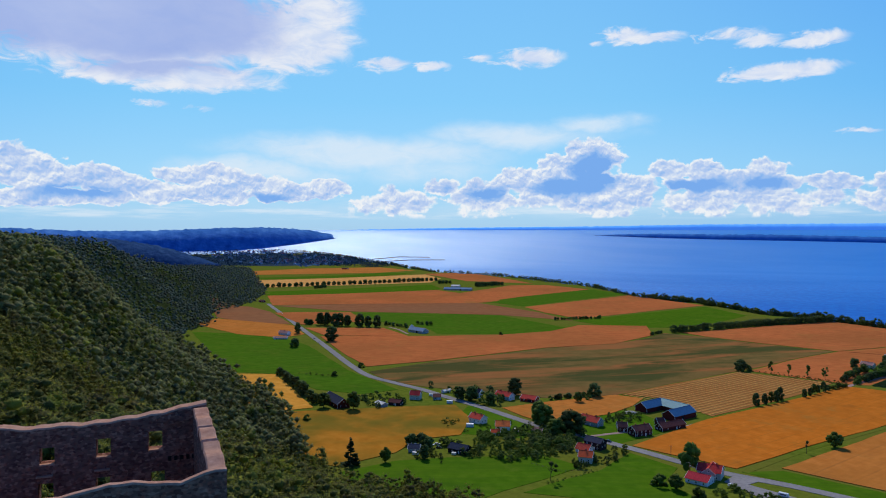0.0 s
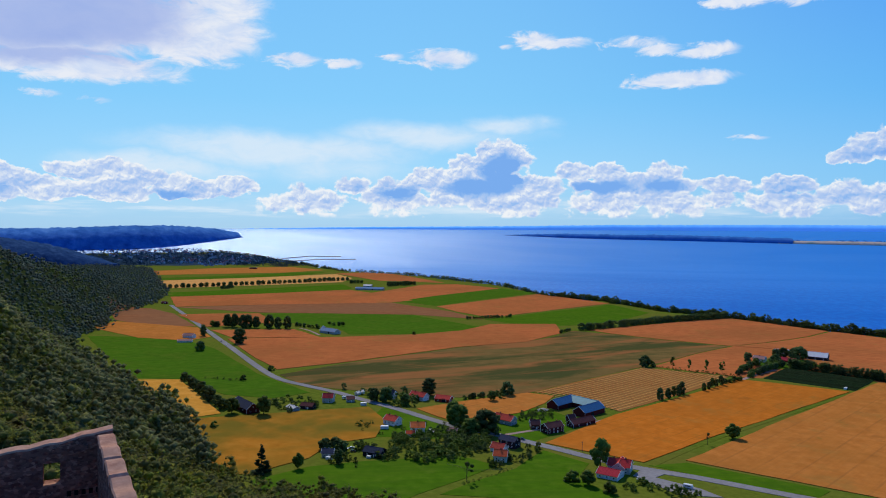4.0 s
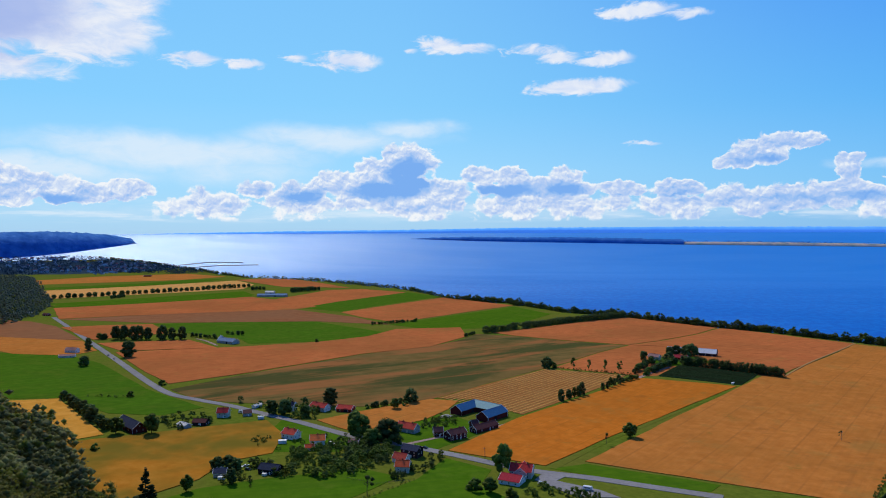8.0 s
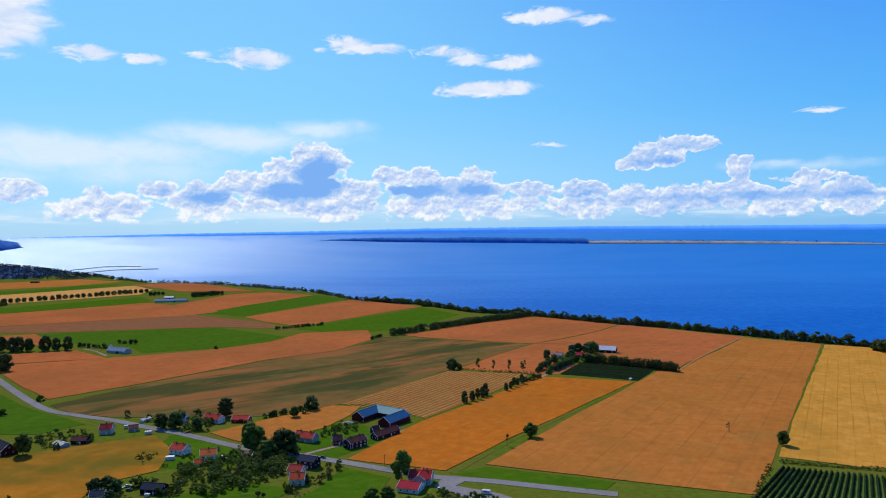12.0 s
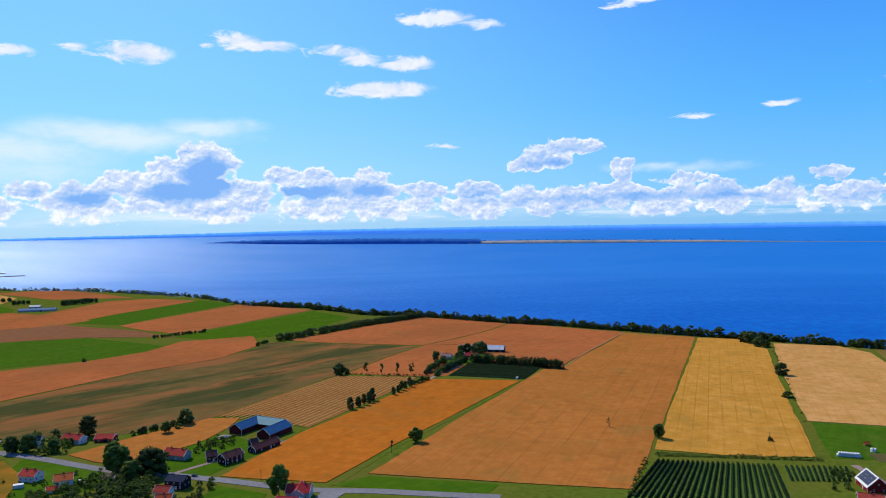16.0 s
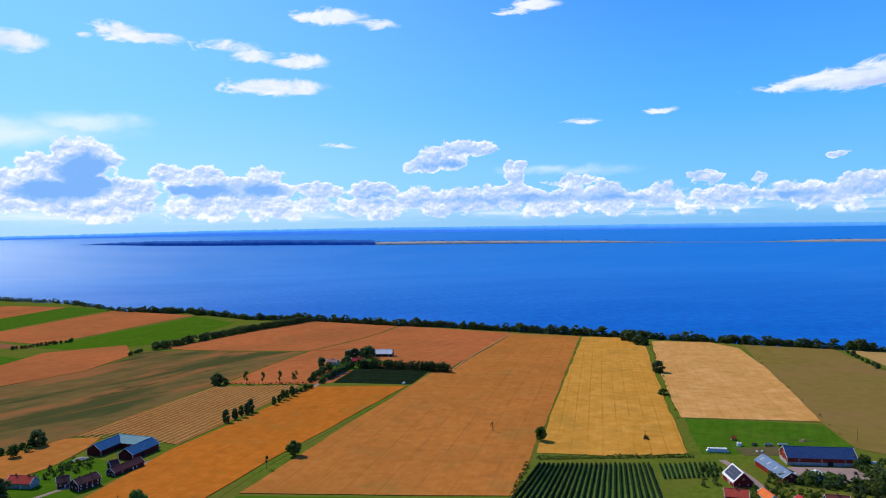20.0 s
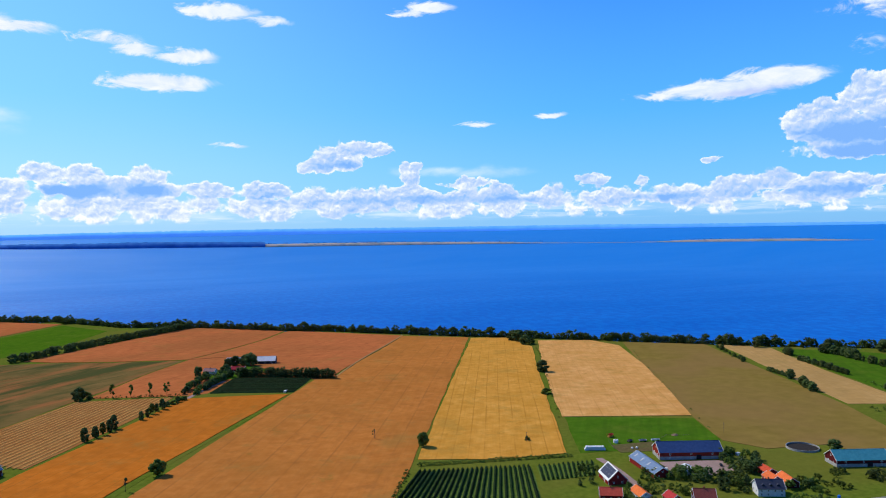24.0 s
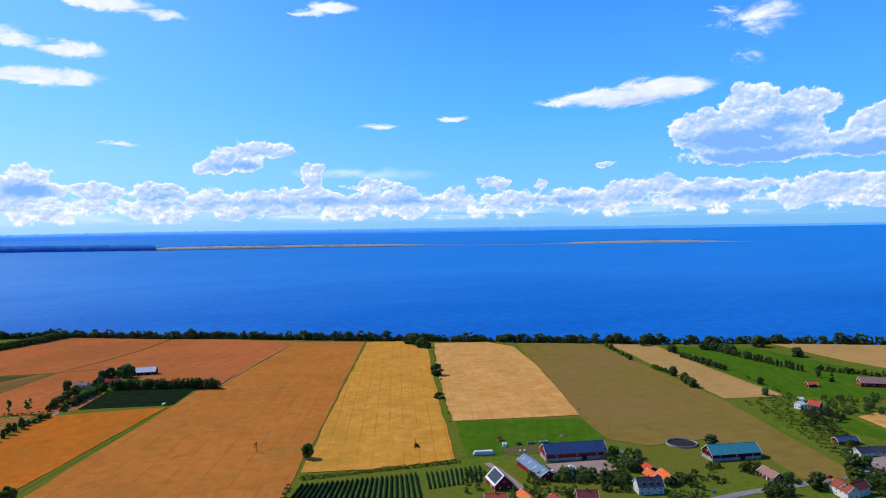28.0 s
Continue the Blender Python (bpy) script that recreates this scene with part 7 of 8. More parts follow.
tree_row((825.1, 628.4), (847.3, 557.0), 12, 5, 8, ['broadleaf', 'dark_broadleaf', 'bush'], "on the slope above the red barn", "slope trees")
tree_row((483.1, 467.2), (480.9, 459.8), 2, 3, 5, ["bush"], "beside the teal-roofed barn", "barn bushes")
thicket([(452.6, 444.3), (464.0, 442.0), (442.9, 420.6), (430.4, 421.2)], 9, 2.4, 4.4, ['broadleaf', 'dark_broadleaf', 'bush'], "before the teal-roofed barn", "barn bushes")
tree_row((188.1, 554.9), (299.8, 532.9), 40, 2.6, 3.6, ["bush"], "by the berry rows", "berry hedge", jitter=0.5, wide=1.3)
tree_row((176.9, 543.9), (143.8, 472.5), 14, 2.6, 4, ["bush"], "by the berry rows", "berry hedge", jitter=0.5, wide=1.2)
tree_row((522.8, 1037.2), (342.7, 628.1), 16, 2, 3.5, ["bush"], "between the wheat fields", "bank hedge")
tree_row((630.7, 948.8), (437.3, 544.4), 14, 1.5, 3, ["bush"], "along the edge of the stubble field", "edge bushes")
thicket([(40, 950), (62, 930), (84, 938), (98, 962), (72, 966), (44, 966)], 18, 4, 7.5, ['broadleaf', 'dark_broadleaf', 'bush'], "round the farm amid the grain", "farm trees")
thicket([(-248, 545), (-214, 552), (-198, 538), (-214, 512), (-246, 520)], 14, 2, 4, ['bush', 'broadleaf'], "in the gardens round the white houses", "garden trees")
thicket([(300, 460), (330, 450), (345, 425), (300, 425), (275, 435)], 18, 3, 6, ['bush', 'broadleaf'], "in the village gardens", "garden trees")
thicket([(385, 440), (430, 425), (440, 405), (400, 400)], 14, 3, 6, ['bush', 'broadleaf'], "in the village gardens", "garden trees")


tree_row((-150.0, 418.0), (-128.0, 462.0), 12, 1.2, 2.6, ["bush"], "along a meadow bank", "bank hedge", jitter=1.0)

# ---- shore trees ----
def along(line, gap):
    """Points at even steps along a line of many legs, with the way across it (to the land)."""
    out, rest = [], 0.0
    for (ax, ay), (bx, by) in zip(line, line[1:]):
        ln = math.hypot(bx - ax, by - ay)
        k = rest
        while k < ln:
            out.append((ax + (bx - ax) * k / ln, ay + (by - ay) * k / ln, (by - ay) / ln, -(bx - ax) / ln))
            k += gap
        rest = k - ln
    return out


def shore_trees():
    rnd = random.Random(5)
    spots = []
    for x, y, nx, ny in along([p for p in SHORE if -420 < p[0] < 1600], 3.3):
        if rnd.random() < 0.03:
            continue
        off = rnd.uniform(8, 26)
        big = rnd.random()
        spots.append((x + nx * off, y + ny * off, rnd.uniform(10, 15) if big < 0.8 else rnd.uniform(15, 19), rnd.uniform(1.0, 1.25), rnd.choice(["dark_broadleaf", "dark_broadleaf", "broadleaf"])))
        spots.append((x + nx * rnd.uniform(5, 22), y + ny * rnd.uniform(5, 22), rnd.uniform(4.5, 8), 1.4, "bush"))
    planted("shore_belt", "dark green belt of trees along the lake shore", "trees", spots)
    # farther along the shore the belt is one mass
    kinds = [crown(700 + i, "bush", 10, 7, 0, 0.0) for i in range(4)]
    verts, tris, base = [], [], 0
    for x, y, nx, ny in along([p for p in SHORE if p[0] < -380 and p[0] > -2800 and p[1] < 3200], 7.0):
        for _ in range(2):
            if rnd.random() < 0.25:
                continue
            off = rnd.uniform(4, 30)
            h, a = rnd.uniform(6, 14), rnd.uniform(0, 6.28)
            cv, ct = rnd.choice(kinds)
            c, s = math.cos(a) * h * 1.2, math.sin(a) * h * 1.2
            px, py = x + nx * off, y + ny * off
            verts.append(np.stack([cv[:, 0] * c - cv[:, 1] * s + px, cv[:, 0] * s + cv[:, 1] * c + py, cv[:, 2] * h + gz(px, py) - 0.3], -1))
            tris.append(ct + base)
            base += len(cv)
    ob = new("shore_wood", tri_mesh("shore_wood", np.concatenate(verts), np.concatenate(tris), LEAF_DARK))
    tagged(ob, "dark green belt of trees along the far shore", "trees", kind="stuff")


shore_trees()


def scatter_mass(name, label, places, kinds, material):
    verts, tris, base = [], [], 0
    rnd = random.Random(len(places))
    for x, y, h, w in places:
        cv, ct = rnd.choice(kinds)
        a = rnd.uniform(0, 6.28)
        c, s = math.cos(a) * h * w, math.sin(a) * h * w
        verts.append(np.stack([cv[:, 0] * c - cv[:, 1] * s + x, cv[:, 0] * s + cv[:, 1] * c + y, cv[:, 2] * h + gz(x, y) - 0.3], -1))
        tris.append(ct + base)
        base += len(cv)
    ob = new(name, tri_mesh(name, np.concatenate(verts), np.concatenate(tris), material))
    return tagged(ob, label, "trees", kind="stuff")


# ---- crops in rows ----
def crop_row_mesh(length, width, height, seed):
    """A leafy row: a lumpy ridge with loose sprays."""
    rng = np.random.default_rng(seed)
    steps = max(4, int(length / 1.1))
    verts, tris = [], []
    prof = ((-0.5, 0.0), (-0.42, 0.65), (0.0, 1.0), (0.42, 0.65), (0.5, 0.0))
    for i in range(steps + 1):
        s = rng.uniform(0.75, 1.2)
        for a, b in prof:
            verts.append((length * i / steps + rng.uniform(-0.2, 0.2), a * width * s + rng.uniform(-0.08, 0.08), b * height * s))
    for i in range(steps):
        for k in range(4):
            p = i * 5 + k
            tris += [(p, p + 5, p + 6), (p, p + 6, p + 1)]
    n = len(verts)
    for _ in range(steps * 3):
        c = np.array([rng.uniform(0, length), rng.uniform(-0.5, 0.5) * width, rng.uniform(0.5, 1.15) * height])
        e = rng.normal(size=(3, 3)) * 0.22
        verts += (c + e).tolist()
        tris.append((n, n + 1, n + 2))
        n += 3
    return np.array(verts), np.array(tris)


def row_crop(name, label, corners, count, width, height, material, part_name, ground_material, bend=0.0):
    """A plot of rows that run from the side corners[0]-corners[1] to the side corners[3]-corners[2]."""
    (ax, ay), (bx, by), (cx, cy), (dx, dy) = corners
    plot = field(name, corners, ground_material, label, 0.12, "crop plot")
    for k in range(count):
        f = (k + 0.5) / count
        x0, y0, x1, y1 = ax + (bx - ax) * f, ay + (by - ay) * f, dx + (cx - dx) * f, dy + (cy - dy) * f
        ln, a = math.hypot(x1 - x0, y1 - y0), math.atan2(y1 - y0, x1 - x0)
        v, t = crop_row_mesh(ln, width, height, k + 50)
        w = np.stack([x0 + v[:, 0] * math.cos(a) - v[:, 1] * math.sin(a), y0 + v[:, 0] * math.sin(a) + v[:, 1] * math.cos(a), v[:, 2]], -1)
        w[:, 2] += ground_z(w[:, 0], w[:, 1]) + 0.1
        share(part_name, tri_mesh(part_name, w, t, material), plot)
    return plot


BERRY_SOIL = surface("mown_strips", [(0.07, 0.13, 0.02), (0.10, 0.16, 0.03), (0.14, 0.18, 0.05)], 0.4, 0.95, 0.4, 1.5)
BERRY = foliage("berry_leaves", (0.010, 0.030, 0.008), (0.020, 0.050, 0.012), (0.035, 0.075, 0.018))
STRAW = surface("straw", [(0.46, 0.22, 0.055), (0.55, 0.275, 0.075), (0.64, 0.34, 0.10)], 1.2, 0.95, 0.5, 4.0)
row_crop("berry_plantation", "rows of dark green berry bushes with grass between", [(184, 542), (262, 523), (237, 455), (140, 470)], 24, 1.7, 1.7, BERRY, "bush_row", BERRY_SOIL)
row_crop("berry_plantation", "young berry bushes in rows beside the solar-roofed house", [(266, 521), (309, 516), (294, 488), (255, 492)], 12, 1.3, 1.4, BERRY, "bush_row", BERRY_SOIL)
row_crop("vegetable_rows", "dark green vegetables in rows by the farm", [(78, 929), (50, 860), (134, 831), (162, 895)], 20, 1.9, 1.25, BERRY, "vegetable_row", VEGETABLE)


def windrows():
    """Rows of cut straw across the stubble."""
    a, b, c, d = (-172, 705), (-82, 887), (13, 858), (-82, 658)
    parent = thing("cut_straw", Matrix.Identity(4), "rows of cut yellow straw lying on the stubble", "straw")
    n = 17
    for k in range(n):
        f = (k + 0.4) / n
        x0, y0, x1, y1 = a[0] + (d[0] - a[0]) * f, a[1] + (d[1] - a[1]) * f, b[0] + (c[0] - b[0]) * f, b[1] + (c[1] - b[1]) * f
        ln, t = math.hypot(x1 - x0, y1 - y0), math.atan2(y1 - y0, x1 - x0)
        v, q = crop_row_mesh(ln, 1.9, 0.45, k + 200)
        v = v[: (max(4, int(ln / 1.1)) + 1) * 5]
        q = q[: max(4, int(ln / 1.1)) * 8]
        w = np.stack([x0 + v[:, 0] * math.cos(t) - v[:, 1] * math.sin(t), y0 + v[:, 0] * math.sin(t) + v[:, 1] * math.cos(t), v[:, 2]], -1)
        w[:, 2] += ground_z(w[:, 0], w[:, 1]) + 0.3
        share("swath", tri_mesh("swath", w, q, STRAW), parent)


windrows()


def orchard():
    rnd = random.Random(8)
    spots = []
    a, b, c, d = (692, 560), (622, 560), (520, 372), (585, 420)
    for i in range(7):
        for j in range(18):
            u, v = (i + 0.5) / 7, (j + 0.5) / 18
            x = (a[0] * (1 - u) + b[0] * u) * (1 - v) + (d[0] * (1 - u) + c[0] * u) * v
            y = (a[1] * (1 - u) + b[1] * u) * (1 - v) + (d[1] * (1 - u) + c[1] * u) * v
            if rnd.random() < 0.9:
                spots.append((x + rnd.uniform(-1, 1), y + rnd.uniform(-1, 1), rnd.uniform(3.2, 4.8), 1.15, "bush"))
    planted("orchard_trees", "low fruit trees in rows on the grass", "orchard", spots)


orchard()

# ---- farm things ----
WRAP = surface("white_bale_wrap", [(0.62, 0.64, 0.68), (0.74, 0.75, 0.78), (0.82, 0.83, 0.85)], 1.5, 0.35)
RED_PAINT = surface("red_machine_paint", [(0.50, 0.02, 0.015), (0.6, 0.03, 0.02)], 1.0, 0.4)
TYRE = surface("tyre_rubber", [(0.012, 0.012, 0.013), (0.02, 0.02, 0.022)], 3.0, 0.9)
CAR_DARK = surface("dark_car_paint", [(0.015, 0.017, 0.02), (0.022, 0.024, 0.03)], 1.0, 0.2, spec=0.6)
CAR_WHITE = surface("white_car_paint", [(0.68, 0.69, 0.7), (0.75, 0.75, 0.76)], 1.0, 0.25, spec=0.5)
CAR_BLUE = surface("grey_blue_car_paint", [(0.10, 0.14, 0.2), (0.13, 0.17, 0.24)], 1.0, 0.25, spec=0.5)
MANURE = surface("dark_slurry", [(0.03, 0.027, 0.026), (0.05, 0.045, 0.045)], 0.5, 0.5)


def tube(bm, p, q, r, sides=10, cap=True):
    d = (Vector(q) - Vector(p)).normalized()
    u = d.orthogonal().normalized()
    w = d.cross(u)
    rings = [[bm.verts.new(Vector(c) + (u * math.cos(a) + w * math.sin(a)) * r) for a in (2 * math.pi * i / sides for i in range(sides))] for c in (p, q)]
    for i in range(sides):
        j = (i + 1) % sides
        bm.faces.new((rings[0][i], rings[0][j], rings[1][j], rings[1][i]))
    if cap:
        bm.faces.new(rings[0][::-1])
        bm.faces.new(rings[1])
    bmesh.ops.recalc_face_normals(bm, faces=bm.faces)


def bales(a, b, count):
    """Round bales in white wrap, two deep and two high, in a line."""
    turn = math.atan2(b[1] - a[1], b[0] - a[0])
    gap = math.hypot(b[0] - a[0], b[1] - a[1]) / count
    bm = bmesh.new()
    r = gap * 0.49
    prof = [(-0.75, r * 0.86), (-0.62, r), (0.62, r), (0.75, r * 0.86)]
    rings = [[bm.verts.new((x_r[1] * math.cos(t), x_r[0], x_r[1] * math.sin(t) + r)) for t in (2 * math.pi * i / 14 for i in range(14))] for x_r in prof]
    for p, q in zip(rings, rings[1:]):
        for i in range(14):
            j = (i + 1) % 14
            bm.faces.new((p[i], p[j], q[j], q[i]))
    bm.faces.new(rings[0])
    bm.faces.new(rings[-1][::-1])
    bmesh.ops.recalc_face_normals(bm, faces=bm.faces)
    first = part("hay_bale", bm, WRAP)
    tagged(first, "round hay bale in shiny white plastic wrap", "hay bale", "stacked white bales")
    spots = [(k, d, h) for h in range(2) for d in range(2) for k in range(count - h)]
    for n, (k, d, h) in enumerate(spots):
        u = (k + 0.5 + h * 0.5) * gap
        x, y = a[0] + math.cos(turn) * u - math.sin(turn) * d * 1.55, a[1] + math.sin(turn) * u + math.cos(turn) * d * 1.55
        m = pose(x, y, gz(x, y) + 0.1 + h * r * 1.74, 0, 0, math.degrees(turn))
        if n == 0:
            first.matrix_basis = m
        else:
            copy_thing(first, m)


bales((316.3, 541.5), (331.1, 535.7), 9)


def slurry_tank(x, y, r):
    z = gz(x, y)
    tank = thing("slurry_tank", pose(x, y, z), "round open concrete slurry tank in the grass", "tank")
    n = 28
    for k in range(n):
        bm = bmesh.new()
        a0, a1 = 2 * math.pi * k / n, 2 * math.pi * (k + 0.985) / n
        v = [bm.verts.new((math.cos(a) * q, math.sin(a) * q, h)) for h in (-1.0, 1.6) for a, q in ((a0, r), (a1, r), (a1, r - 0.3), (a0, r - 0.3))]
        for f in ((3, 2, 1, 0), (4, 5, 6, 7), (0, 1, 5, 4), (1, 2, 6, 5), (2, 3, 7, 6), (3, 0, 4, 7)):
            bm.faces.new([v[i] for i in f])
        part("wall_element", bm, CONCRETE, tank)
    bm = bmesh.new()
    bmesh.ops.create_circle(bm, cap_ends=True, segments=40, radius=r - 0.3)
    bmesh.ops.translate(bm, verts=bm.verts, vec=(0, 0, 0.5))
    part("slurry", bm, MANURE, tank, "dark slurry surface")


slurry_tank(468.0, 483.0, 11.5)


def car(x, y, turn, paint, label, lift=0.12):
    """A small car: body, glasshouse, wheels with rims."""
    ob = thing("car", pose(x, y, gz(x, y) + lift, 0, 0, turn), label, "car")
    bm = bmesh.new()
    prof = [(-2.15, 0.35), (2.15, 0.35), (2.2, 0.75), (1.2, 0.92), (-1.9, 0.98), (-2.2, 0.8)]
    s = [[bm.verts.new((px, w, pz)) for px, pz in prof] for w in (-0.86, 0.86)]
    for i in range(6):
        j = (i + 1) % 6
        bm.faces.new((s[0][i], s[0][j], s[1][j], s[1][i]))
    bm.faces.new(s[0][::-1]), bm.faces.new(s[1])
    bmesh.ops.recalc_face_normals(bm, faces=bm.faces)
    part("body", bm, paint, ob)
    bm = bmesh.new()
    prof = [(1.15, 0.92), (0.45, 1.42), (-1.25, 1.45), (-1.85, 0.97)]
    s = [[bm.verts.new((px, w * (0.86 if pz > 1.2 else 1), pz)) for px, pz in prof] for w in (-0.8, 0.8)]
    for i in range(4):
        j = (i + 1) % 4
        bm.faces.new((s[0][i], s[0][j], s[1][j], s[1][i]))
    bm.faces.new(s[0][::-1]), bm.faces.new(s[1])
    bmesh.ops.recalc_face_normals(bm, faces=bm.faces)
    part("windows", bm, PANE, ob, "dark car windows")
    bm = bmesh.new()
    box(bm, -1.25, 0.4, -0.68, 0.68, 1.44, 1.5)
    part("roof", bm, paint, ob)
    for u in (-1.35, 1.35):
        for w in (-0.8, 0.8):
            bm = bmesh.new()
            tube(bm, (u, w - 0.1, 0.32), (u, w + 0.1, 0.32), 0.33, 12)
            wheel = part("tyre", bm, TYRE, ob)
            bm = bmesh.new()
            tube(bm, (u, w - 0.12, 0.32), (u, w + 0.12, 0.32), 0.19, 8)
            part("rim", bm, METAL_GREY, wheel)
    return ob


car(-140, 532, -20, CAR_DARK, "dark parked car beside the road", 0.4)
car(-252, 455, 20, CAR_WHITE, "white car parked by the grey shed")
car(-249, 459, 50, CAR_WHITE, "white van-like car by the grey shed")
car(-951, 1102, 138, CAR_WHITE, "white car on the country road", 0.3)
car(-799, 966, 138, CAR_DARK, "dark car on the country road", 0.3)
car(-674, 853, 138, CAR_BLUE, "grey car on the country road", 0.3)
car(-647, 830, 138, CAR_WHITE, "white car driving on the country road", 0.3)
car(-244, 452, 10, CAR_DARK, "dark car beside the black house")


def caravan(x, y, turn, label, length=5.2):
    ob = thing("caravan", pose(x, y, gz(x, y) + 0.2, 0, 0, turn), label, "caravan")
    bm = bmesh.new()
    prof = [(-length / 2, 0.5), (length / 2, 0.5), (length / 2 + 0.1, 1.4), (length / 2 - 0.4, 2.5), (-length / 2 + 0.3, 2.55), (-length / 2 - 0.05, 1.5)]
    s = [[bm.verts.new((px, w, pz)) for px, pz in prof] for w in (-1.1, 1.1)]
    for i in range(6):
        j = (i + 1) % 6
        bm.faces.new((s[0][i], s[0][j], s[1][j], s[1][i]))
    bm.faces.new(s[0][::-1]), bm.faces.new(s[1])
    bmesh.ops.recalc_face_normals(bm, faces=bm.faces)
    part("body", bm, CAR_WHITE, ob)
    for w in (-1.12, 1.12):
        bm = bmesh.new()
        box(bm, -length * 0.3, length * 0.3, w - 0.02, w + 0.02, 1.4, 2.0)
        part("window", bm, PANE, ob, "dark caravan window")
        bm = bmesh.new()
        tube(bm, (0, w * 0.9 - 0.1, 0.25), (0, w * 0.9 + 0.1, 0.25), 0.33, 10)
        part("wheel", bm, TYRE, ob)


caravan(-262, 447, 30, "white caravan parked by the grey shed")
caravan(-331, 600, 20, "white trailer standing by the road", 6.5)
caravan(-17.5, 469, -10, "white camper parked on the forecourt", 6.0)
RUST = surface("weathered_timber", [(0.10, 0.08, 0.065), (0.16, 0.13, 0.105), (0.22, 0.18, 0.15)], 2.0, 0.9, 0.4, 5.0)
RED_PAINT = surface("red_paint", [(0.50, 0.03, 0.02), (0.60, 0.045, 0.03)], 1.0, 0.45, spec=0.3)
BLUE_TARP = surface("blue_tarpaulin", [(0.02, 0.14, 0.55), (0.03, 0.18, 0.62)], 1.5, 0.6)
SOIL = surface("bare_soil", [(0.20, 0.13, 0.08), (0.28, 0.19, 0.12), (0.36, 0.25, 0.17)], 0.9, 0.95, 0.6, 3.0)


def rounded(bm, x0, x1, y0, y1, z0, z1, r):
    before = set(bm.verts)
    box(bm, x0, x1, y0, y1, z0, z1)
    edges = [e for e in bm.edges if e.verts[0] not in before and e.verts[1] not in before]
    bmesh.ops.bevel(bm, geom=edges, offset=r, segments=2, affect="EDGES", profile=0.5)


def utility_pole(x, y, height, turn):
    ob = thing("utility_pole", pose(x, y, gz(x, y), 0, 0, turn), "thin weathered wooden utility pole in the field", "utility pole", "utility poles")
    bm = bmesh.new()
    tube(bm, (0, 0, -0.8), (0, 0, height), 0.17, 8)
    part("pole", bm, RUST, ob)
    bm = bmesh.new()
    box(bm, -1.0, 1.0, -0.08, 0.08, height - 0.7, height - 0.55)
    arm = part("crossarm", bm, RUST, ob)
    for k in (-0.85, 0.0, 0.85):
        bm = bmesh.new()
        tube(bm, (k, 0, height - 0.55), (k, 0, height - 0.3), 0.07, 6)
        part("insulator", bm, CONCRETE, arm)


def farm_trailer(x, y, turn, length, paint, label):
    ob = thing("trailer", pose(x, y, gz(x, y) + 0.1, 0, 0, turn), label, "trailer", "farm trailers")
    bm = bmesh.new()
    box(bm, -length / 2, length / 2, -1.15, 1.15, 0.8, 1.0)
    part("bed", bm, RUST, ob)
    for y0, y1 in ((-1.17, -1.09), (1.09, 1.17)):
        bm = bmesh.new()
        box(bm, -length / 2, length / 2, y0, y1, 1.004, 1.7)
        part("side_board", bm, paint, ob)
    for x0 in (-length / 2, length / 2 - 0.08):
        bm = bmesh.new()
        box(bm, x0, x0 + 0.08, -1.08, 1.08, 1.004, 1.7)
        part("end_board", bm, paint, ob)
    for k in (-length * 0.28, length * 0.28):
        for w in (-0.95, 0.95):
            bm = bmesh.new()
            tube(bm, (k, w - 0.14, 0.4), (k, w + 0.14, 0.4), 0.44, 12)
            part("wheel", bm, TYRE, ob)
    bm = bmesh.new()
    tube(bm, (length / 2, 0, 0.8), (length / 2 + 1.8, 0, 0.5), 0.07, 6)
    part("drawbar", bm, RUST, ob)


def hay_rack(x, y, turn):
    ob = thing("hay_rack", pose(x, y, gz(x, y), 0, 0, turn), "small roofed red hay rack on the meadow", "hay rack")
    for a in (-2.2, 2.2):
        for b in (-1.3, 1.3):
            bm = bmesh.new()
            tube(bm, (a, b, -0.3), (a, b, 2.5), 0.08, 6)
            part("post", bm, RED_PAINT, ob)
    bm = bmesh.new()
    for sgn in (-1, 1):
        v = [bm.verts.new(c) for c in ((-2.6, sgn * 1.8, 2.3), (2.6, sgn * 1.8, 2.3), (2.6, 0, 3.1), (-2.6, 0, 3.1))]
        f = bm.faces.new(v)
        bmesh.ops.solidify(bm, geom=[f], thickness=0.08)
    part("roof", bm, RED_PAINT, ob, "bright red sheet roof")
    bm = bmesh.new()
    box(bm, -2.1, 2.1, -1.1, 1.1, 0.3, 1.3)
    part("hay", bm, STRAW, ob, "pale hay in the rack")


def plastic_tank(x, y):
    ob = thing("water_tank", pose(x, y, gz(x, y) + 0.05, 0, 0, 30), "round white plastic water tank in the paddock", "tank")
    bm = bmesh.new()
    tube(bm, (0, 0, 0), (0, 0, 2.4), 1.9, 20)
    part("shell", bm, WRAP, ob)
    bm = bmesh.new()
    tube(bm, (0, 0, 2.404), (0, 0, 2.65), 0.55, 12)
    part("lid", bm, CAR_DARK, ob)


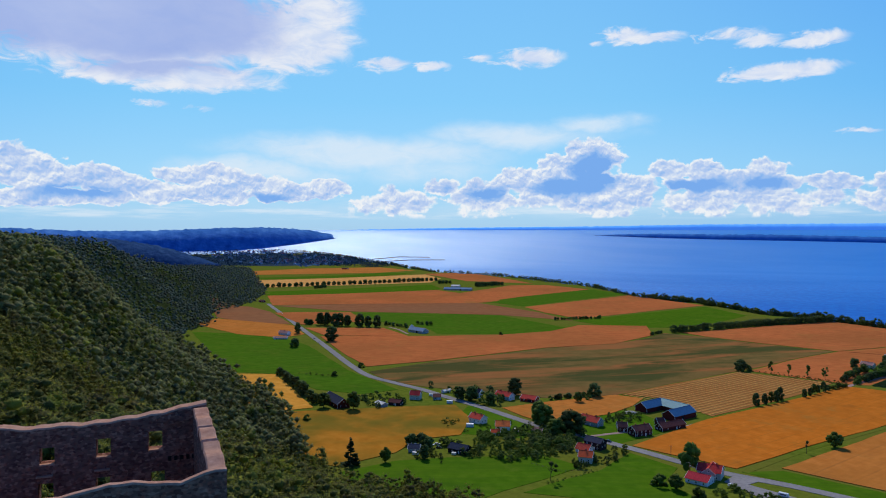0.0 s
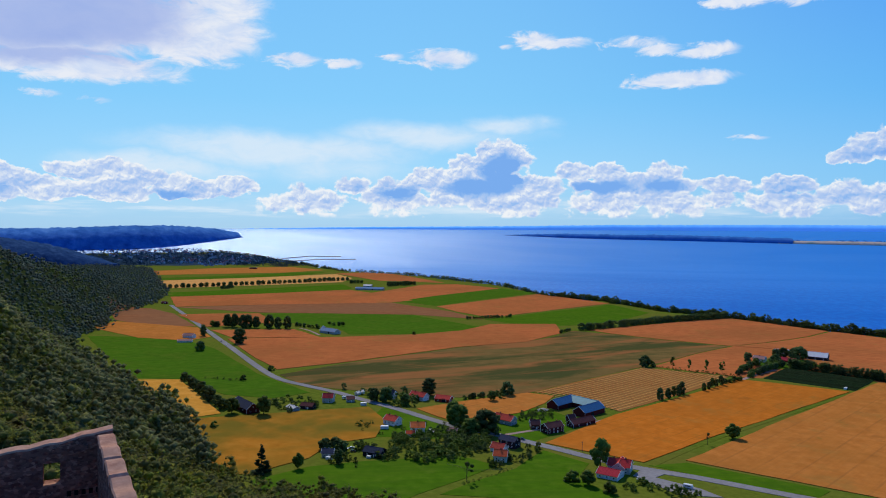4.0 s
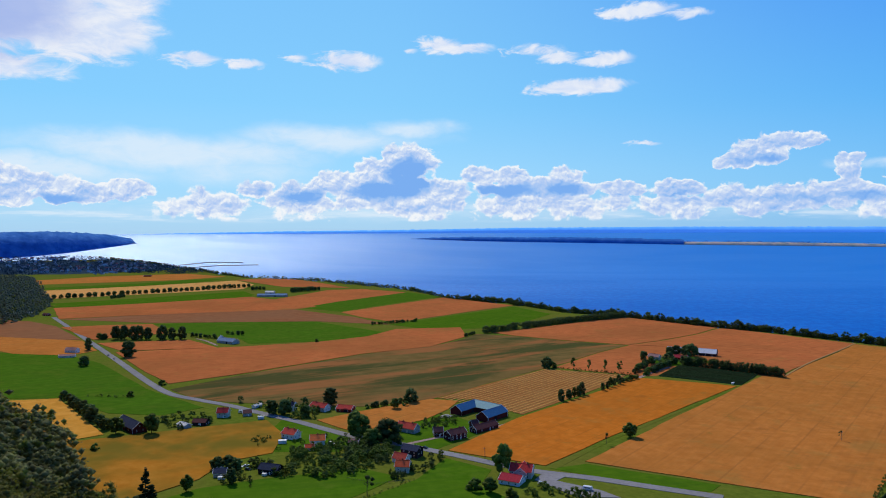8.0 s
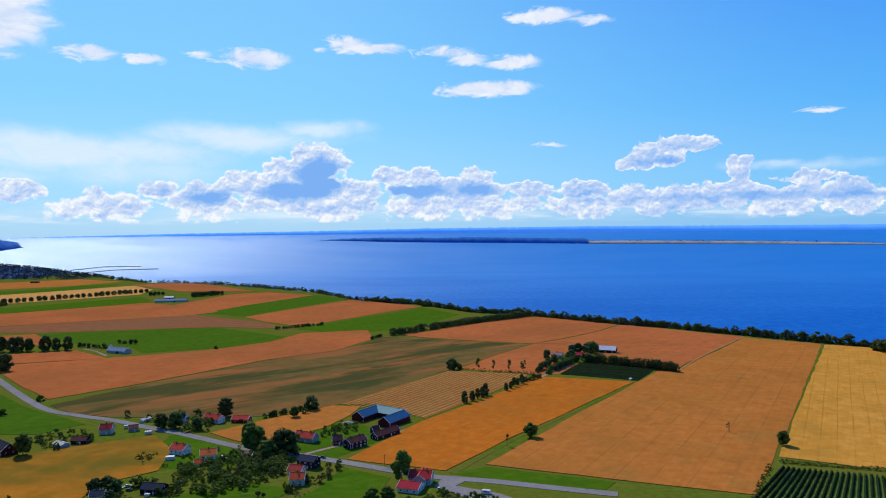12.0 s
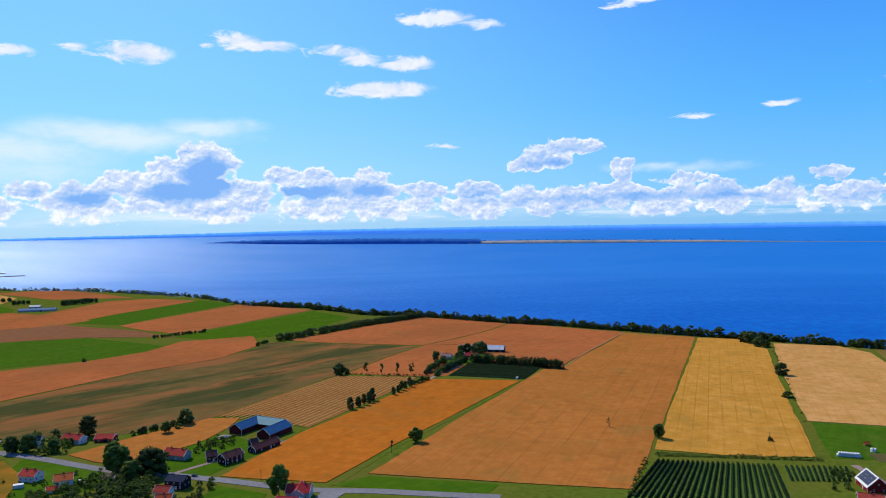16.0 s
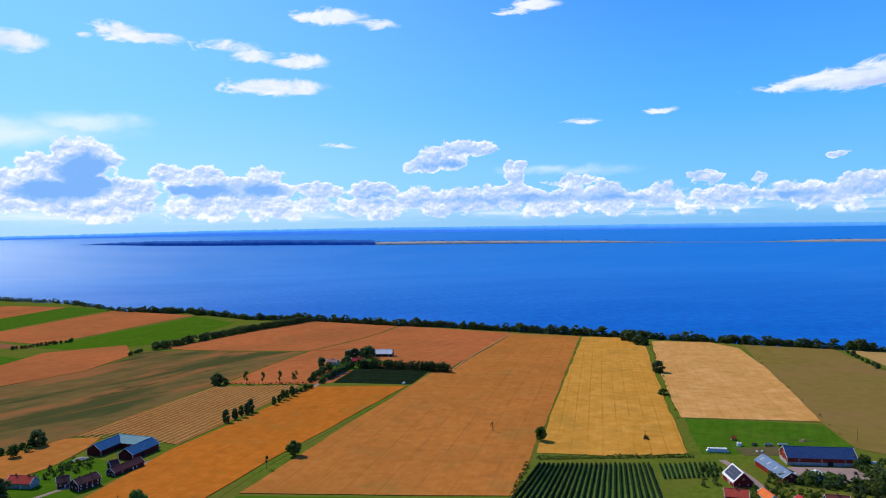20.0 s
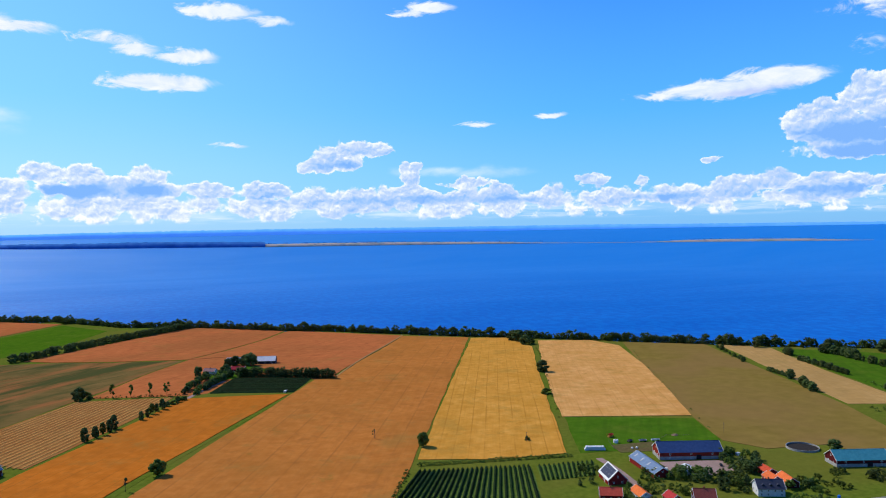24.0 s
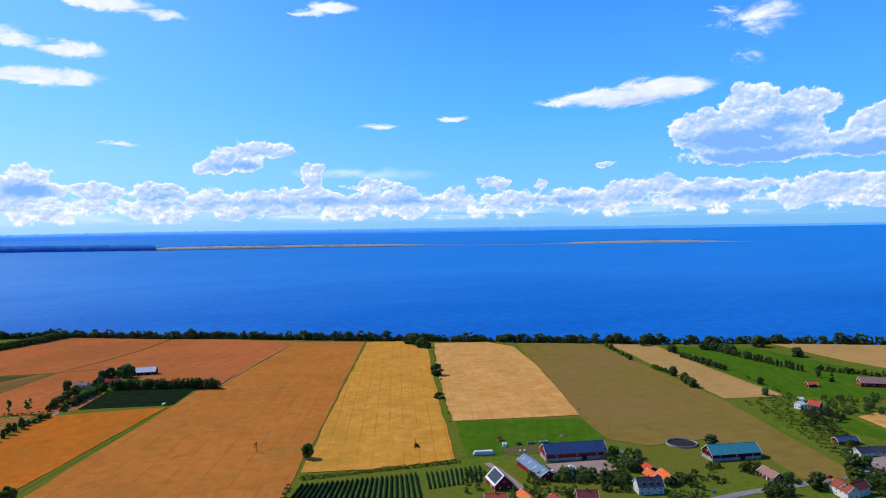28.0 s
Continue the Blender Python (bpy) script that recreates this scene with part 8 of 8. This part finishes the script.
def soil_heap(x, y, r, h, label, material, category="heap"):
    rnd = random.Random(int(x * 7 + y))
    bm = bmesh.new()
    rings, n = [], 16
    for k in range(5):
        f = k / 4
        rings.append([bm.verts.new((math.cos(2 * math.pi * i / n) * r * (1 - f * 0.9) * rnd.uniform(0.85, 1.15), math.sin(2 * math.pi * i / n) * r * 0.7 * (1 - f * 0.9) * rnd.uniform(0.85, 1.15), h * math.sin(f * 1.5) - 0.15)) for i in range(n)])
    for p, q in zip(rings, rings[1:]):
        for i in range(n):
            bm.faces.new((p[i], p[(i + 1) % n], q[(i + 1) % n], q[i]))
    bm.faces.new(rings[-1])
    bmesh.ops.recalc_face_normals(bm, faces=bm.faces)
    ob = tagged(part("heap", bm, material), label, category)
    ob.matrix_basis = pose(x, y, gz(x, y), 0, 0, 25)


def fence(points, gap, label):
    ob = thing("fence", Matrix.Identity(4), label, "fence")
    for (ax, ay), (bx, by) in zip(points, points[1:]):
        ln = math.hypot(bx - ax, by - ay)
        n = max(1, int(ln / gap))
        spots = [(ax + (bx - ax) * k / n, ay + (by - ay) * k / n) for k in range(n + 1)]
        for x, y in spots:
            bm = bmesh.new()
            box(bm, x - 0.07, x + 0.07, y - 0.07, y + 0.07, gz(x, y) - 0.3, gz(x, y) + 1.25)
            part("post", bm, RUST, ob)
        for h in (0.55, 1.05):
            for (x0, y0), (x1, y1) in zip(spots, spots[1:]):
                bm = bmesh.new()
                tube(bm, (x0, y0, gz(x0, y0) + h), (x1, y1, gz(x1, y1) + h), 0.045, 5)
                part("rail", bm, RUST, ob)


def crate(x, y, turn, size, material, label, name="crate", category="crate"):
    ob = thing(name, pose(x, y, gz(x, y) + 0.05, 0, 0, turn), label, category)
    bm = bmesh.new()
    rounded(bm, -size[0] / 2, size[0] / 2, -size[1] / 2, size[1] / 2, 0, size[2], 0.12)
    part("body", bm, material, ob)
    bm = bmesh.new()
    rounded(bm, -size[0] / 2 - 0.08, size[0] / 2 + 0.08, -size[1] / 2 - 0.08, size[1] / 2 + 0.08, size[2] + 0.004, size[2] + 0.18, 0.05)
    part("lid", bm, material, ob)


hay_rack(354.2, 566.1, 10)
plastic_tank(349.2, 550.3)
farm_trailer(370.3, 544.7, -15, 6, WALL_GREY, "long grey flatbed trailer parked in the paddock")
farm_trailer(380.4, 542.2, -15, 6.5, TRIM, "pale farm trailer parked by the paddock")
farm_trailer(360.5, 548.0, 20, 4.5, RUST, "weathered brown farm trailer by the paddock")
for _x, _y in ((351.5, 531.2), (355.2, 530.6)):
    bm = bmesh.new()
    tube(bm, (0, -0.7, 0.8), (0, 0.7, 0.8), 0.8, 14)
    bmesh.ops.bevel(bm, geom=[e for e in bm.edges if len(e.link_faces) == 2 and e.calc_face_angle() > 1.0], offset=0.12, segments=2, affect="EDGES")
    tagged(part("hay_bale", bm, WRAP), "single white wrapped hay bale in the paddock", "hay bale", "loose white bales").matrix_basis = pose(_x, _y, gz(_x, _y) + 0.05, 0, 0, 20)
fence([(346.8, 557.4), (338.7, 535.6)], 3.0, "weathered post-and-rail fence of the paddock")
fence([(382, 543), (398, 552), (414, 545)], 4.0, "thin wooden fence behind the long barn")
fence([(-172, 452), (-150, 446), (-132, 458)], 4.0, "thin wooden fence across the village meadow")
soil_heap(404.6, 550.5, 4.0, 1.4, "heap of pale soil on the meadow", SOIL)
soil_heap(-147.1, 633.3, 7.0, 2.2, "pale heap of gravel beside the farm barn", CONCRETE)
soil_heap(409.6, 491.9, 3.0, 1.6, "pile of scrap and boards behind the barn", RUST)
crate(412.5, 488.0, 20, (3.2, 2.2, 1.6), TRIM, "white covered pallet of goods behind the barn")
crate(398.8, 469.5, 35, (3.5, 2.4, 1.8), METAL_GREY, "grey container standing on the farmyard", "container", "container")
crate(405.0, 477.0, 70, (2.6, 2.0, 1.5), WALL_WHITE, "white box standing on the farmyard")
crate(343.0, 478.5, 25, (2.8, 1.8, 1.6), WALL_WHITE, "white box beside the steel-roofed barn")
crate(406.1, 395.2, 15, (1.6, 1.4, 1.4), BLUE_TARP, "blue tarpaulin bundle in the garden", "bundle", "bundle")
crate(-214.8, 527.3, 15, (2.4, 1.8, 1.3), WALL_WHITE, "white garden furniture under a cover by the house", "covered_furniture", "furniture")
crate(-210.5, 523.0, 40, (1.8, 1.8, 1.2), WALL_WHITE, "white covered garden table by the house", "covered_furniture", "furniture")
crate(-250.6, 517.9, 20, (6.0, 3.6, 2.4), METAL_WHITE, "flat-roofed white garden shed by the villa", "garden_shed", "shed")
crate(125.8, 835.3, 60, (4.5, 2.2, 1.8), TRIM, "white box trailer at the vegetable field", "box_trailer", "trailer")
crate(-266.0, 455.0, 30, (3.0, 1.8, 1.5), WALL_WHITE, "white covered boat by the grey shed", "covered_boat", "boat")
crate(-251.0, 430.0, 10, (4.5, 2.0, 1.6), TRIM, "white covered trailer below the grey shed", "covered_trailer", "trailer")
crate(-227.5, 444.0, 0, (3.0, 2.2, 1.4), TRIM, "white covered pallet beside the black house")
crate(-303.4, 583.7, 20, (5.5, 2.4, 2.4), METAL_WHITE, "white box trailer beside the road", "box_trailer", "trailer")
RED_CAR = surface("red_car_paint", [(0.45, 0.02, 0.02), (0.52, 0.03, 0.025)], 1.0, 0.22, spec=0.5)
car(490.3, 376.8, 172, RED_CAR, "red car driving through the village", 0.3)
car(541, 378, 35, CAR_WHITE, "white car parked on the gravel yard", 0.3)
car(384, 472, 60, CAR_DARK, "dark car parked on the farmyard", 0.3)
car(-48, 474, 80, CAR_WHITE, "white car parked beside the villa", 0.3)
car(-43, 470, 75, CAR_BLUE, "grey car parked beside the villa", 0.3)
for _x, _y, _h in ((444.4, 539.9, 9), (175.4, 634.0, 8), (286.1, 580.1, 8), (-262, 600, 8), (-205, 566, 8), (-92, 519, 8)):
    utility_pole(_x, _y, _h, 35)


# ---- the far town, harbour and island ----
def town():
    """Small gabled houses by the bay, each a thing with body and roof."""
    rnd = random.Random(21)
    # roof and wall colours are tinted blue-grey to imitate haze
    roofs = [surface("hazy_dark_roof", [(0.06, 0.075, 0.13), (0.09, 0.105, 0.17)], 0.4, 0.9), surface("hazy_red_roof", [(0.19, 0.085, 0.10), (0.24, 0.11, 0.12)], 0.4, 0.9), surface("hazy_grey_roof", [(0.16, 0.19, 0.27), (0.22, 0.25, 0.33)], 0.4, 0.9)]
    walls = [surface("hazy_white_wall", [(0.48, 0.52, 0.62), (0.56, 0.60, 0.70)], 0.4, 0.9), surface("hazy_grey_wall", [(0.20, 0.24, 0.34), (0.26, 0.30, 0.40)], 0.4, 0.9)]
    models = []
    for k in range(8):
        ln, w, h = rnd.uniform(10, 20), rnd.uniform(8, 11), rnd.uniform(4, 8)
        models.append((prism(ln, w, h, h + w * 0.38, -3), w, h, ln, rnd.choice(roofs), rnd.choice(walls)))
    meshes = []
    for bm, w, h, ln, roof, wall in models:
        body = bpy.data.meshes.new("wall")
        bm.to_mesh(body), bm.free()
        body.materials.append(wall)
        slopes = []
        for s in (-1, 1):
            b = slab(ln + 0.8, s * (w / 2 + 0.4), h - 0.3, 0, h + w * 0.38 + 0.1, 0.3)
            m = bpy.data.meshes.new("roof")
            b.to_mesh(m), b.free()
            m.materials.append(roof)
            slopes.append(m)
        meshes.append((body, slopes))
    for _ in range(190):
        u, v = rnd.random(), rnd.random()
        x = -2950 + 800 * u + 120 * v
        y = 2600 + 420 * v + 60 * u
        if side(np.array([x]), np.array([y]), SHORE)[0] < 30 or side(np.array([x]), np.array([y]), FOOT)[0] > -10:
            continue
        body, slopes = rnd.choice(meshes)
        ob = thing("town_house", pose(x, y, gz(x, y), 0, 0, rnd.choice([30, 120]) + rnd.uniform(-12, 12)), "small house among trees in the far town", "house", "town houses")
        share("wall", body, ob)
        for m in slopes:
            share("roof", m, ob)
    field("town_ground", [(-2960, 2560), (-2520, 2520), (-2300, 2620), (-2010, 2950), (-1930, 3040), (-2200, 3105), (-2700, 3105), (-2985, 3040)], TOWN_GREEN, "gardens between the houses of the far town, coloured for haze", 0.3)
    kinds = [crown(760 + i, "round", 5, 4, 0, 0.0) for i in range(4)]
    spots = []
    while len(spots) < 2300:
        u, v = rnd.random(), rnd.random()
        x, y = -3050 + 1150 * u + 160 * v, 2470 + 600 * v + 60 * u
        if side(np.array([x]), np.array([y]), SHORE)[0] > 12 and (v > 0.42 or u < 0.55):
            spots.append((x, y, rnd.uniform(8, 15), 1.2))
    scatter_mass("town_trees", "trees among the far town houses, coloured blue for haze", spots, kinds, TOWN_GREEN)


town()
PIER_STONE = surface("pier_stone", [(0.10, 0.11, 0.13), (0.16, 0.17, 0.19)], 0.2, 0.9)


def pier(points):
    bm = bmesh.new()
    for (ax, ay), (bx, by) in zip(points, points[1:]):
        d = Vector((bx - ax, by - ay)).normalized() * 4.5
        z0, z1 = float(rim(ax, ay)), float(rim(bx, by))
        v = [bm.verts.new(c) for c in ((ax - d.y, ay + d.x, z0 - 3), (bx - d.y, by + d.x, z1 - 3), (bx + d.y, by - d.x, z1 - 3), (ax + d.y, ay - d.x, z0 - 3),
                                       (ax - d.y * 0.6, ay + d.x * 0.6, z0 + 2.5), (bx - d.y * 0.6, by + d.x * 0.6, z1 + 2.5), (bx + d.y * 0.6, by - d.x * 0.6, z1 + 2.5), (ax + d.y * 0.6, ay - d.x * 0.6, z0 + 2.5))]
        for f in ((3, 2, 1, 0), (4, 5, 6, 7), (0, 1, 5, 4), (1, 2, 6, 5), (2, 3, 7, 6), (3, 0, 4, 7)):
            bm.faces.new([v[i] for i in f])
    tagged(part("breakwater", bm, PIER_STONE), "low grey stone breakwater of the far harbour", "breakwater")


pier([(-2080, 3120), (-2000, 3260), (-1850, 3330)])
pier([(-1990, 3080), (-1900, 3200), (-1740, 3290)])

# island colours carry the distance haze: blue woods, greyed fields
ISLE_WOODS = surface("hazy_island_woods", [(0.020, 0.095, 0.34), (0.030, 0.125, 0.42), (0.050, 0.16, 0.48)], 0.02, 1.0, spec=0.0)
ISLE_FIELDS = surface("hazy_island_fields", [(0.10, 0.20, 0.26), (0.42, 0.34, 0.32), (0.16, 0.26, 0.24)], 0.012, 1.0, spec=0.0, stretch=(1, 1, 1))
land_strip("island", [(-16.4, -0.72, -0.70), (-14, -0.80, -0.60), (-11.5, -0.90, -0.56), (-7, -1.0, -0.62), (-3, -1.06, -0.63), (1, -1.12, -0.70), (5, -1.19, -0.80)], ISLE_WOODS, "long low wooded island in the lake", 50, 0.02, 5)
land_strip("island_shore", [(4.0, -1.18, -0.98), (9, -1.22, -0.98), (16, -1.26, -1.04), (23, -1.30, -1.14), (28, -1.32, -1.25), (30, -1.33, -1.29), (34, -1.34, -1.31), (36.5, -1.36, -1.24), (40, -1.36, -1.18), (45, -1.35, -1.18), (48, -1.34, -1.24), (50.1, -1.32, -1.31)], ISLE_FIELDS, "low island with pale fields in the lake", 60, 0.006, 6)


def island_trees():
    rnd = random.Random(31)
    spots = []
    for _ in range(420):
        az = rnd.choice([rnd.uniform(4, 24), rnd.uniform(8, 16), rnd.uniform(38, 49), rnd.uniform(4, 49)])
        top = np.interp(az, [4, 9, 16, 23, 30, 34, 36.5, 40, 45, 48, 50.1], [-0.98, -0.98, -1.04, -1.12, -1.22, -1.27, -1.24, -1.18, -1.18, -1.24, -1.31])
        foot = np.interp(az, [4, 23, 36, 50], [-1.18, -1.3, -1.36, -1.32])
        k = rnd.choice([0.3, 1.0, 1.0, 1.0])
        dist = float(rim_range(foot)) - 5 + 58 * k
        z = 198 + dist * math.tan(radians(foot + (top - foot) * k))
        spots.append((CENTRE[0] + dist * math.sin(radians(az)), CENTRE[1] + dist * math.cos(radians(az)), z, rnd.uniform(4, 8)))
    kinds = [crown(800 + i, "bush", 4, 2, 0, 0.0) for i in range(3)]
    verts, tris, base = [], [], 0
    for x, y, z, h in spots:
        cv, ct = rnd.choice(kinds)
        verts.append(cv * (h * 1.6, h * 1.6, h) + (x, y, z - 1))
        tris.append(ct + base)
        base += len(cv)
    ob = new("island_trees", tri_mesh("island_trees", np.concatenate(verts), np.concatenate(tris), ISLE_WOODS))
    tagged(ob, "clumps of trees on the low island, coloured blue for haze", "trees", kind="stuff")


island_trees()
